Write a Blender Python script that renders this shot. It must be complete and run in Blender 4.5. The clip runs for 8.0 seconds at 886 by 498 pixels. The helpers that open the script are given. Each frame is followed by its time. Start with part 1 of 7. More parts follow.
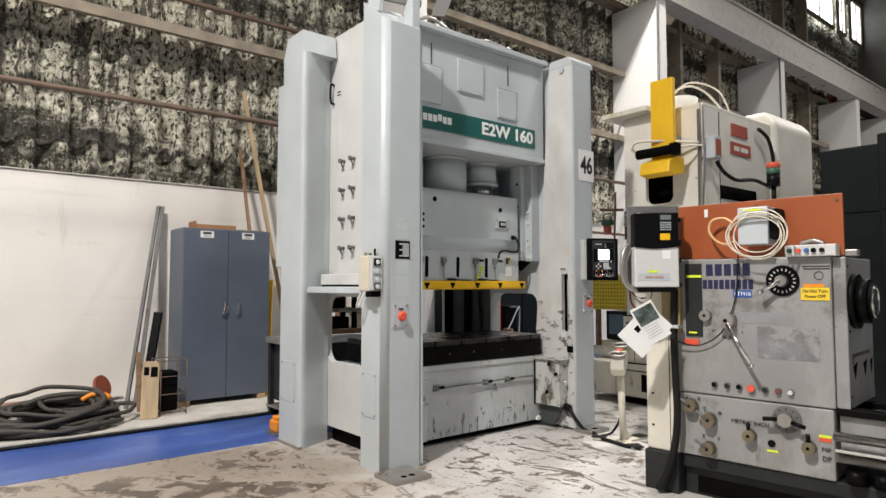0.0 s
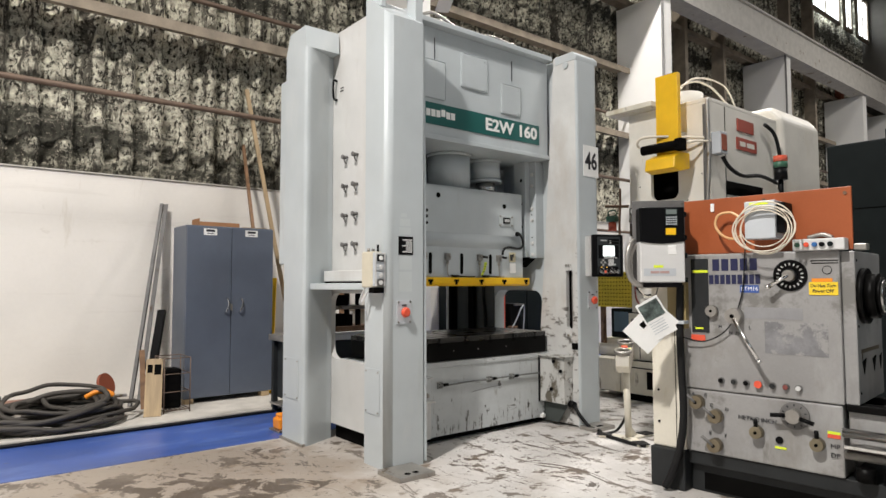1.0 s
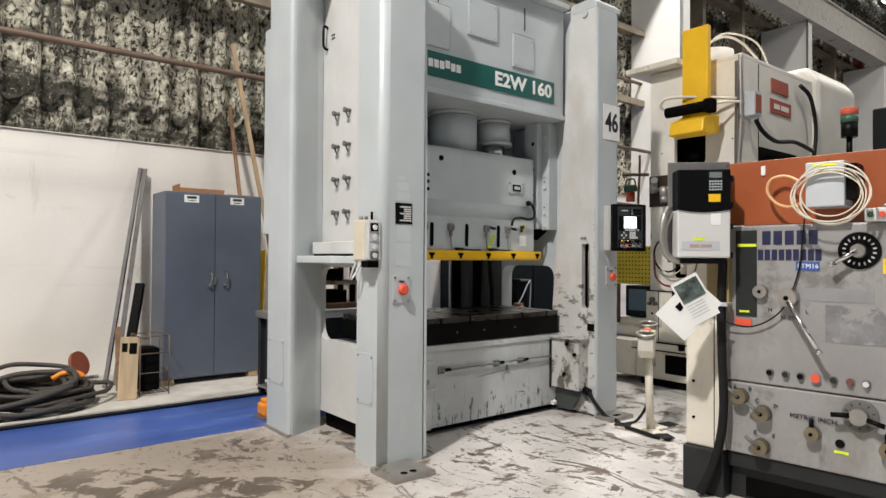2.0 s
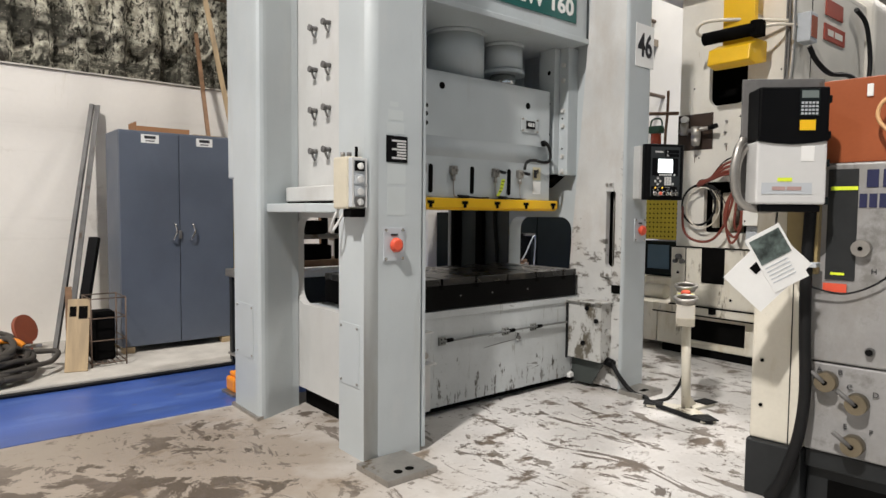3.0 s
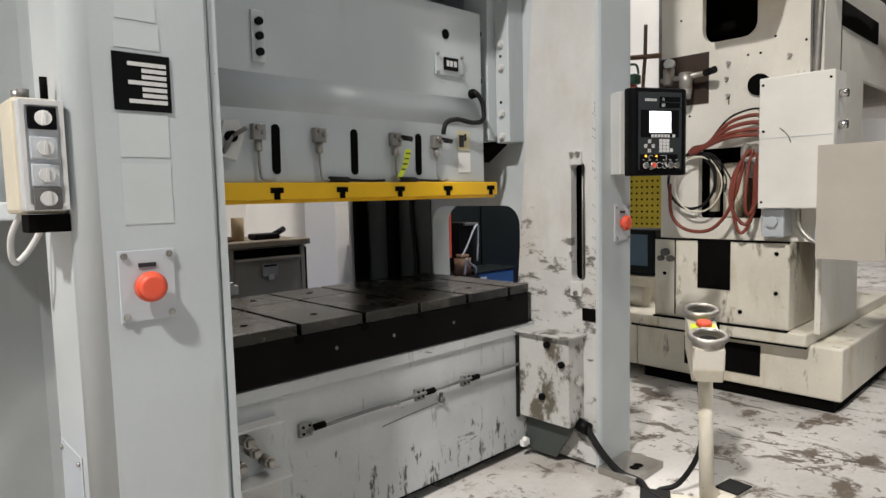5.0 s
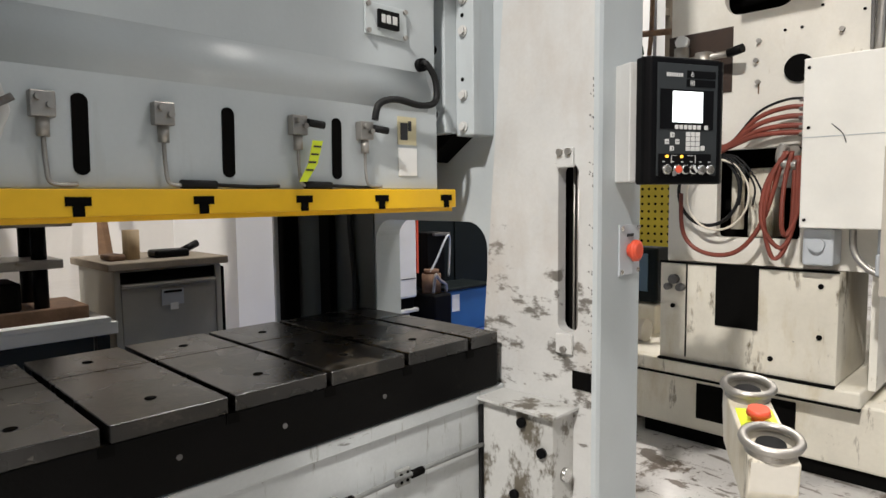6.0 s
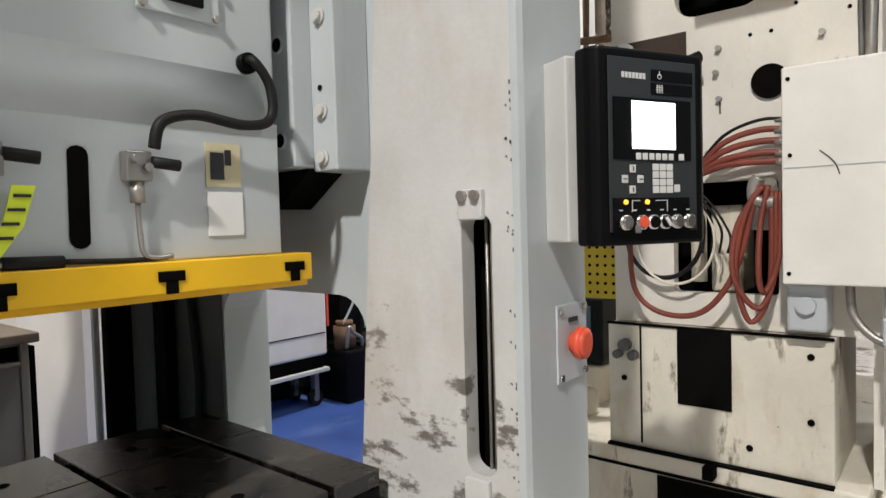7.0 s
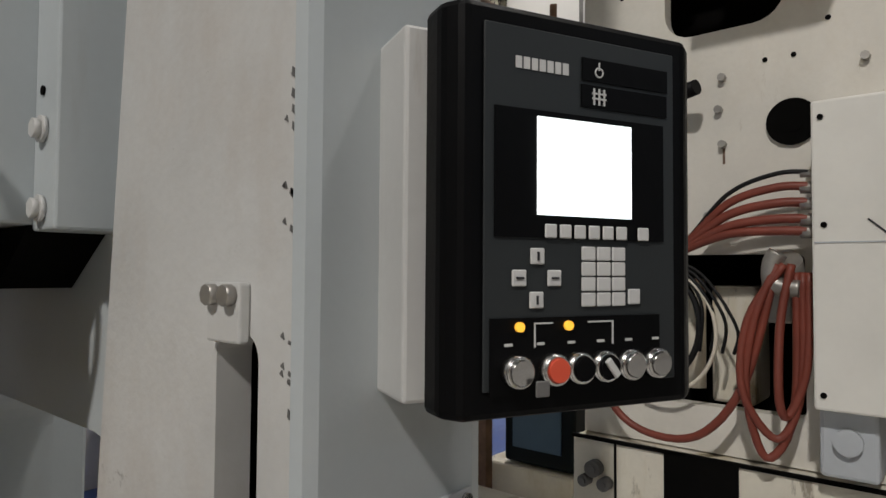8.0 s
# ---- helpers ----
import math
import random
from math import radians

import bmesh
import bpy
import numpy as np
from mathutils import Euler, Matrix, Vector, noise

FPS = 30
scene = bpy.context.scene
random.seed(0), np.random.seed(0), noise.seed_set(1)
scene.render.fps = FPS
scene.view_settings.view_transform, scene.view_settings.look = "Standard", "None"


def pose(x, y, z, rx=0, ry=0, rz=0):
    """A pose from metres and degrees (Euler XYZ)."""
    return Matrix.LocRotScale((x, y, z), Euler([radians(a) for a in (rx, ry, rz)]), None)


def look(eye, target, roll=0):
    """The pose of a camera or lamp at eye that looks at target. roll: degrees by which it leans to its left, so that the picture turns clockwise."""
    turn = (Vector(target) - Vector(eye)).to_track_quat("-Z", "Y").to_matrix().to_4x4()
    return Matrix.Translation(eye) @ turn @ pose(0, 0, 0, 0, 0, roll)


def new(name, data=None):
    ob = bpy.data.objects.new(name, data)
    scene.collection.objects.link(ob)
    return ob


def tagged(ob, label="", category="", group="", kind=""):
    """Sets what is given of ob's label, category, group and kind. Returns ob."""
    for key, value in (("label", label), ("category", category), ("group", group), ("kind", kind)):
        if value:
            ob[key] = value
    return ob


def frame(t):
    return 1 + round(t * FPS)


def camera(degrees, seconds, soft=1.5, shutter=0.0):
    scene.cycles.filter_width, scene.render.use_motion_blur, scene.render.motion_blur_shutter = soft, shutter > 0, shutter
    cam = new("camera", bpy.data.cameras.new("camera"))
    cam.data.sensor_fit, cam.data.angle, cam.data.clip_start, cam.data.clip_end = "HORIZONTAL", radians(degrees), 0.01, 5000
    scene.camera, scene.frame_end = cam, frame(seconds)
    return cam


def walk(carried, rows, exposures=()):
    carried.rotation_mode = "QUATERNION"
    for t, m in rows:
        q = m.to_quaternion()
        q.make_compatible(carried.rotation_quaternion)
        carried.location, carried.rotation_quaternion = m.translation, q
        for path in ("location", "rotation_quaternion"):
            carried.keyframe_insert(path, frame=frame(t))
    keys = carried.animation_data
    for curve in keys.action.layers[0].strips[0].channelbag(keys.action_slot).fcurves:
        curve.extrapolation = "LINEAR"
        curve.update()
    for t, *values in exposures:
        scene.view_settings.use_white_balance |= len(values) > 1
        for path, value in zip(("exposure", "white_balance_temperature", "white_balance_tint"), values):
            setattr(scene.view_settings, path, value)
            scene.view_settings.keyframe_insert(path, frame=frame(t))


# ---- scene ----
cam = camera(70.0, 8.0)
PATH = [
    (0, (-2.226, -3.679, 1.3), (-0.964, -2.132, 1.413), -0.0),
    (0.5, (-2.216, -3.682, 1.259), (-0.956, -2.135, 1.394), 0.1),
    (1, (-2.2, -3.658, 1.277), (-0.949, -2.102, 1.388), -0.1),
    (2.3, (-1.727, -3.047, 1.272), (-0.487, -1.478, 1.242), 0.7),
    (2.5, (-1.65, -2.94, 1.267), (-0.436, -1.352, 1.199), 1.2),
    (3, (-1.406, -2.57, 1.238), (-0.14, -1.026, 1.125), 0.5),
    (3.5, (-1.078, -2.358, 1.232), (0.198, -0.832, 1.028), -0.8),
    (4, (-0.792, -2.048, 1.237), (0.449, -0.495, 1.015), 0.3),
    (4.5, (-0.493, -1.783, 1.277), (0.877, -0.342, 1.067), -0.9),
    (4.7, (-0.352, -1.694, 1.272), (1.014, -0.243, 1.098), -1.4),
    (6, (0.595, -1.033, 1.308), (2.005, 0.377, 1.145), -0.6),
    (6.5, (0.892, -0.815, 1.335), (2.29, 0.611, 1.229), -0.0),
    (7, (1.265, -0.656, 1.39), (2.808, 0.614, 1.313), -1.6),
    (7.5, (1.637, -0.57, 1.424), (3.165, 0.72, 1.375), 0.4),
    (8, (1.936, -0.472, 1.473), (3.471, 0.808, 1.542), 0.4),
]
walk(cam, [(t, look(eye, target, roll)) for t, eye, target, roll in PATH],
     exposures=[(0.0, -0.18), (1.2, -0.18), (2.5, -0.22), (4.0, -0.22), (5.0, -0.13), (6.0, 0.13), (6.5, 0.12), (7.0, 0.0), (7.5, -0.2), (8.0, -0.83)])

# ---- world and lamps ----
world = bpy.data.worlds.new("world")
scene.world = world
world.use_nodes = True
wbg = world.node_tree.nodes["Background"]
wbg.inputs[0].default_value = (0.75, 0.85, 1.0, 1)
wbg.inputs[1].default_value = 0.012


def area_lamp(name, at, target, sx, sy, watts, colour):
    d = bpy.data.lights.new(name, "AREA")
    d.shape, d.size, d.size_y, d.energy, d.color = "RECTANGLE", sx, sy, watts, colour
    ob = new(name, d)
    ob.matrix_world = look(at, target)
    return ob


WARM = (1.0, 0.955, 0.91)
HALL_LAMPS = [(-4.6, -2.2, 8.4, 1480), (4.6, -3.4, 9.2, 260), (5.8, 1.7, 9.0, 640), (6.0, -10.0, 9.6, 130), (-10.5, 1.5, 9.6, 380), (17.0, -3.0, 9.6, 650)]
for lx, ly, lz, watts in HALL_LAMPS:
    area_lamp("hall_lamp", (lx, ly, lz), (lx, ly, 0), 0.6, 0.35, watts, WARM)
# cool fill added from the south; no windows stand there
for wx in (-7.0, 0.0, 7.0):
    area_lamp("south_fill", (wx, -12.85, 5.2), (wx, 0, 2.0), 5.5, 2.2, 70, (0.66, 0.83, 1.0))


# ---- materials ----
def mat(name, base, rough=0.5, metal=0.0, var=0.12, scale=6.0, fine=60.0, bump=0.05, stain=None, stain_at=0.62, stain_scale=2.5, spec=0.5,
        stretch=(1, 1, 1), stain_stretch=(1, 1, 1), emit=None, emit_strength=0.0, rand=0.0, gate=None):
    """Painted or raw surface: base colour varied at two scales, optional stain colour in patches, fine bump."""
    m = bpy.data.materials.new(name)
    m.use_nodes = True
    nt = m.node_tree
    n, l = nt.nodes, nt.links
    b = n["Principled BSDF"]
    b.inputs["Metallic"].default_value = metal
    b.inputs["Specular IOR Level"].default_value = spec
    co = n.new("ShaderNodeTexCoord")
    mp = n.new("ShaderNodeMapping")
    mp.inputs["Scale"].default_value = stretch
    l.new(co.outputs["Object"], mp.inputs[0])
    t1 = n.new("ShaderNodeTexNoise")
    t1.inputs["Scale"].default_value, t1.inputs["Detail"].default_value = scale, 5
    t2 = n.new("ShaderNodeTexNoise")
    t2.inputs["Scale"].default_value, t2.inputs["Detail"].default_value = fine, 3
    for t in (t1, t2):
        l.new(mp.outputs[0], t.inputs["Vector"])
    r1 = n.new("ShaderNodeValToRGB")
    lo = [max(0.0, c * (1 - var)) for c in base]
    hi = [min(1.0, c * (1 + var)) for c in base]
    r1.color_ramp.elements[0].position, r1.color_ramp.elements[1].position = 0.3, 0.7
    r1.color_ramp.elements[0].color, r1.color_ramp.elements[1].color = (*lo, 1), (*hi, 1)
    l.new(t1.outputs["Fac"], r1.inputs[0])
    mx = n.new("ShaderNodeMix")
    mx.data_type, mx.blend_type = "RGBA", "MULTIPLY"
    mx.inputs[0].default_value = min(1.0, var * 2)
    l.new(r1.outputs[0], mx.inputs[6])
    l.new(t2.outputs["Fac"], mx.inputs[7])
    bc = n.new("ShaderNodeMix")
    bc.data_type, bc.blend_type = "RGBA", "MIX"
    bc.inputs[0].default_value = 0.5
    l.new(r1.outputs[0], bc.inputs[6])
    l.new(mx.outputs[2], bc.inputs[7])
    out = bc.outputs[2]
    if rand:
        oi = n.new("ShaderNodeObjectInfo")
        mr = n.new("ShaderNodeMapRange")
        mr.inputs[3].default_value, mr.inputs[4].default_value = 1 - rand, 1 + rand
        l.new(oi.outputs["Random"], mr.inputs[0])
        vm = n.new("ShaderNodeVectorMath")
        vm.operation = "SCALE"
        l.new(out, vm.inputs[0])
        l.new(mr.outputs[0], vm.inputs["Scale"])
        out = vm.outputs[0]
    rr = n.new("ShaderNodeMapRange")
    rr.inputs[3].default_value, rr.inputs[4].default_value = max(0.02, rough - 0.1), min(1, rough + 0.12)
    l.new(t1.outputs["Fac"], rr.inputs[0])
    if stain:
        mp2 = n.new("ShaderNodeMapping")
        mp2.inputs["Scale"].default_value = stain_stretch
        l.new(co.outputs["Object"], mp2.inputs[0])
        t3 = n.new("ShaderNodeTexNoise")
        t3.inputs["Scale"].default_value, t3.inputs["Detail"].default_value, t3.inputs["Roughness"].default_value = stain_scale, 9, 0.68
        l.new(mp2.outputs[0], t3.inputs["Vector"])
        r3 = n.new("ShaderNodeValToRGB")
        r3.color_ramp.elements[0].position, r3.color_ramp.elements[1].position = stain_at, stain_at + 0.06
        r3.color_ramp.elements[0].color, r3.color_ramp.elements[1].color = (0, 0, 0, 1), (1, 1, 1, 1)
        l.new(t3.outputs["Fac"], r3.inputs[0])
        amount = r3.outputs[0]
        if gate:
            # the wear sits in one stretch of heights: full from gate[0] to gate[1], fading out to gate[2]
            sx = n.new("ShaderNodeSeparateXYZ")
            l.new(co.outputs["Object"], sx.inputs[0])
            ga = n.new("ShaderNodeMapRange")
            ga.inputs[1].default_value, ga.inputs[2].default_value, ga.inputs[3].default_value, ga.inputs[4].default_value = gate[1], gate[2], 0.0, -0.2
            l.new(sx.outputs["Z"], ga.inputs[0])
            ad = n.new("ShaderNodeMath")
            l.new(t3.outputs["Fac"], ad.inputs[0])
            l.new(ga.outputs[0], ad.inputs[1])
            l.new(ad.outputs[0], r3.inputs[0])
        ms = n.new("ShaderNodeMix")
        ms.data_type = "RGBA"
        ms.inputs[7].default_value = (*stain, 1)
        l.new(r3.outputs[0], ms.inputs[0])
        l.new(out, ms.inputs[6])
        out = ms.outputs[2]
    l.new(out, b.inputs["Base Color"])
    l.new(rr.outputs[0], b.inputs["Roughness"])
    if bump:
        bp = n.new("ShaderNodeBump")
        bp.inputs["Strength"].default_value, bp.inputs["Distance"].default_value = bump, 0.01
        l.new(t2.outputs["Fac"], bp.inputs["Height"])
        l.new(bp.outputs[0], b.inputs["Normal"])
    if emit:
        b.inputs["Emission Color"].default_value = (*emit, 1)
        b.inputs["Emission Strength"].default_value = emit_strength
    return m


PRESS = mat("press_grey_paint", (0.49, 0.53, 0.545), 0.38, var=0.05, scale=3, fine=90, bump=0.03)
PRESSWORN = mat("worn_press_grey_paint", (0.52, 0.545, 0.55), 0.42, var=0.1, scale=4, fine=90, bump=0.05, stain=(0.075, 0.07, 0.06), stain_at=0.535,
                stain_scale=13.0, stain_stretch=(1.5, 1, 0.55), gate=(0.0, 0.12, 0.55))
PRESSPALE = mat("pale_scuffed_grey_paint", (0.60, 0.60, 0.585), 0.42, var=0.06, scale=3, fine=80, bump=0.04)
SCUFFED = mat("chipped_grey_paint", (0.60, 0.60, 0.585), 0.45, var=0.08, scale=4, fine=80, bump=0.06, stain=(0.15, 0.14, 0.125), stain_at=0.53, stain_scale=10.0,
              stain_stretch=(1, 0.6, 1.3), gate=(0.5, 1.05, 1.4))
PATCH = mat("touch_up_grey_paint", (0.53, 0.57, 0.575), 0.35, var=0.03, bump=0.02)
GREEN = mat("dark_green_enamel", (0.015, 0.105, 0.095), 0.35, var=0.06, bump=0.02)
WHITE = mat("white_lettering", (0.82, 0.82, 0.8), 0.5, var=0.03, bump=0)
INK = mat("black_ink", (0.02, 0.02, 0.025), 0.5, var=0.02, bump=0)
YELLOW = mat("yellow_enamel", (0.85, 0.50, 0.01), 0.4, var=0.06, bump=0.03, stain=(0.35, 0.22, 0.03), stain_at=0.72, stain_scale=6)
BLACKSTEEL = mat("oiled_black_steel", (0.0035, 0.0033, 0.0032), 0.42, metal=0.0, var=0.4, scale=4, fine=120, bump=0.06, stain=(0.012, 0.011, 0.010), stain_at=0.64, stain_scale=3, spec=0.09)
OILTOP = mat("oil_wet_black_steel", (0.007, 0.0063, 0.0055), 0.27, var=0.5, scale=5, fine=140, bump=0.05, stain=(0.045, 0.039, 0.032), stain_at=0.57, stain_scale=5, spec=0.75)
BLACK = mat("black_plastic", (0.003, 0.003, 0.0035), 0.45, var=0.2, bump=0.04, spec=0.12)
RUBBER = mat("black_rubber", (0.010, 0.010, 0.0105), 0.55, var=0.25, bump=0.05, spec=0.25)
# near-black for grime, and for shade put into gaps, slots and cavities
DARK = mat("dark_grime_and_shade", (0.004, 0.0038, 0.0035), 0.8, var=0.3, bump=0.1, spec=0.05)
CHROME = mat("bright_steel", (0.72, 0.71, 0.69), 0.22, metal=1.0, var=0.08, bump=0.02)
STEEL = mat("worn_steel", (0.42, 0.40, 0.37), 0.42, metal=0.8, var=0.2, bump=0.05, stain=(0.2, 0.16, 0.11), stain_at=0.62, stain_scale=7)
DULLSTEEL = mat("dull_grey_steel", (0.17, 0.165, 0.16), 0.6, metal=0.2, var=0.25, bump=0.06, stain=(0.10, 0.07, 0.05), stain_at=0.62, stain_scale=5)
# grey paint darkened so that it carries shade in its colour
SHADEGREY = mat("shaded_grey_paint", (0.055, 0.064, 0.06), 0.5, var=0.15, bump=0.05)
OILBOX = mat("oil_smeared_grey_paint", (0.52, 0.52, 0.50), 0.42, var=0.1, scale=4, bump=0.05, stain=(0.12, 0.105, 0.08), stain_at=0.505, stain_scale=6.0, stain_stretch=(1, 1, 0.7))
RUST = mat("rusty_steel", (0.22, 0.13, 0.08), 0.75, metal=0.2, var=0.35, scale=9, bump=0.2)
RED = mat("red_plastic", (0.75, 0.10, 0.05), 0.35, var=0.04, bump=0)
ORANGE = mat("orange_plastic", (0.85, 0.28, 0.02), 0.4, var=0.05, bump=0)
ORANGEPAINT = mat("orange_brown_paint", (0.36, 0.09, 0.027), 0.42, var=0.12, scale=2.5, bump=0.05)
CREAM = mat("cream_machine_paint", (0.75, 0.72, 0.65), 0.45, var=0.08, scale=2.5, bump=0.06, stain=(0.26, 0.21, 0.13), stain_at=0.66, stain_scale=5, stain_stretch=(1, 1, 0.5))
CREAMDIRTY = mat("oil_stained_cream_paint", (0.72, 0.68, 0.58), 0.48, var=0.1, scale=3, bump=0.08, stain=(0.16, 0.13, 0.08), stain_at=0.61, stain_scale=5, stain_stretch=(1, 1, 0.4))
BOXCREAM = mat("pale_cream_sheet", (0.80, 0.785, 0.73), 0.42, var=0.04, bump=0.03, stain=(0.3, 0.27, 0.2), stain_at=0.74, stain_scale=8)
LATHE = mat("oily_grey_lathe_paint", (0.305, 0.30, 0.295), 0.36, var=0.14, scale=2.2, bump=0.05, stain=(0.19, 0.185, 0.175), stain_at=0.56, stain_scale=2.2)
LATHEDARK = mat("dark_grey_lathe_paint", (0.022, 0.024, 0.025), 0.5, var=0.2, bump=0.06, stain=(0.08, 0.08, 0.075), stain_at=0.7, stain_scale=9, spec=0.3)
CHARCOAL = mat("charcoal_enamel", (0.009, 0.013, 0.0135), 0.45, var=0.12, bump=0.04, spec=0.14)
CABINET = mat("blue_grey_cabinet_enamel", (0.098, 0.116, 0.152), 0.45, var=0.08, scale=4, bump=0.03, stain=(0.2, 0.2, 0.21), stain_at=0.74, stain_scale=8)
PLASTICGREY = mat("light_grey_plastic", (0.62, 0.62, 0.61), 0.4, var=0.03, bump=0.01)
BOXGREY = mat("grey_enclosure_paint", (0.50, 0.53, 0.56), 0.4, var=0.05, bump=0.02)
DKPANEL = mat("dark_grey_panel_foil", (0.030, 0.034, 0.036), 0.42, var=0.06, bump=0.02, spec=0.3)
SCREEN = mat("lit_screen", (0.8, 0.85, 0.85), 0.2, var=0.0, bump=0, emit=(0.92, 1.0, 1.0), emit_strength=2.2)
AMBER = mat("amber_lamp", (0.9, 0.5, 0.05), 0.3, var=0, bump=0, emit=(1.0, 0.5, 0.05), emit_strength=1.5)
PAPER = mat("white_paper", (0.82, 0.82, 0.80), 0.6, var=0.04, bump=0.02)
NEON = mat("neon_yellow_tape", (0.72, 0.85, 0.04), 0.5, var=0.04, bump=0)
TAN = mat("aged_cream_plastic", (0.62, 0.57, 0.45), 0.4, var=0.08, bump=0.02)
WOOD = mat("pale_timber", (0.45, 0.33, 0.19), 0.65, var=0.2, scale=3, fine=40, bump=0.1, stretch=(8, 8, 0.8))
WOODDARK = mat("brown_timber", (0.22, 0.12, 0.06), 0.65, var=0.25, scale=3, fine=40, bump=0.1, stretch=(1, 6, 6))
CARD = mat("brown_cardboard", (0.33, 0.16, 0.07), 0.7, var=0.1, bump=0.03)
HOSE = mat("dusty_grey_hose", (0.055, 0.048, 0.04), 0.65, var=0.2, bump=0.06)
REDHOSE = mat("red_brown_air_hose", (0.21, 0.045, 0.027), 0.5, var=0.2, bump=0.03)
WIRE = mat("pale_cable", (0.72, 0.66, 0.55), 0.45, var=0.05, bump=0)
GLASSRED = mat("red_bowl_plastic", (0.5, 0.09, 0.05), 0.15, var=0.05, bump=0)
DKGREEN = mat("dark_green_paint", (0.03, 0.10, 0.06), 0.45, var=0.15, bump=0.05)
BLUEBIN = mat("blue_plastic", (0.03, 0.13, 0.35), 0.45, var=0.08, bump=0.02)
WALLWHITE = mat("white_painted_wall", (0.80, 0.765, 0.71), 0.6, var=0.05, scale=1.2, fine=30, bump=0.06, stain=(0.60, 0.56, 0.50), stain_at=0.64, stain_scale=0.9)
PILLARWHITE = mat("white_painted_steel", (0.80, 0.79, 0.76), 0.55, var=0.04, scale=1.5, bump=0.03)
INSUL = mat("sprayed_insulation", (0.74, 0.65, 0.52), 0.95, var=0.5, scale=20, fine=70, bump=1.0, stain=(0.022, 0.019, 0.013), stain_at=0.505, stain_scale=22.0, stain_stretch=(1, 1, 0.6))
BEAMDUST = mat("dusty_steel_beam", (0.30, 0.25, 0.19), 0.8, var=0.25, scale=5, bump=0.15)
PIPE = mat("brown_steel_pipe", (0.16, 0.11, 0.08), 0.6, metal=0.3, var=0.2, bump=0.08)
REDOXIDE = mat("red_oxide_steel", (0.30, 0.075, 0.035), 0.6, var=0.15, bump=0.05)
CEIL = mat("dark_roof_deck", (0.05, 0.046, 0.042), 0.8, var=0.2, bump=0.05)
FARWALL = mat("dark_far_wall", (0.13, 0.12, 0.105), 0.8, var=0.25, scale=1.5, bump=0.05)
BLUEFLOOR = mat("blue_floor_paint", (0.048, 0.10, 0.34), 0.35, var=0.12, scale=3, bump=0.03, stain=(0.13, 0.14, 0.19), stain_at=0.64, stain_scale=3)
LEDGE = mat("whitewashed_concrete", (0.53, 0.50, 0.45), 0.7, var=0.15, bump=0.15, stain=(0.25, 0.22, 0.18), stain_at=0.66, stain_scale=6)


def layered(m, src, rot, stretch, scale, at, width, colour, amount, twist=0.0):
    """One more patchy colour over src, where a stretched noise passes a level."""
    n, l = m.node_tree.nodes, m.node_tree.links
    co = n.new("ShaderNodeTexCoord")
    mp = n.new("ShaderNodeMapping")
    mp.inputs["Rotation"].default_value = (0, 0, rot)
    mp.inputs["Scale"].default_value = stretch
    l.new(co.outputs["Object"], mp.inputs[0])
    t = n.new("ShaderNodeTexNoise")
    t.inputs["Scale"].default_value, t.inputs["Detail"].default_value, t.inputs["Roughness"].default_value = scale, 9, 0.68
    t.inputs["Distortion"].default_value = twist
    l.new(mp.outputs[0], t.inputs["Vector"])
    r = n.new("ShaderNodeMapRange")
    r.inputs[1].default_value, r.inputs[2].default_value, r.inputs[4].default_value = at, at + width, amount
    l.new(t.outputs["Fac"], r.inputs[0])
    x = n.new("ShaderNodeMix")
    x.data_type = "RGBA"
    x.inputs[7].default_value = (*colour, 1)
    l.new(r.outputs[0], x.inputs[0])
    l.new(src, x.inputs[6])
    return x.outputs[2]


def relayer(m, *layers):
    b = m.node_tree.nodes["Principled BSDF"]
    src = b.inputs["Base Color"].links[0].from_socket
    for la_ in layers:
        src = layered(m, src, *la_)
    m.node_tree.links.new(src, b.inputs["Base Color"])
    return m


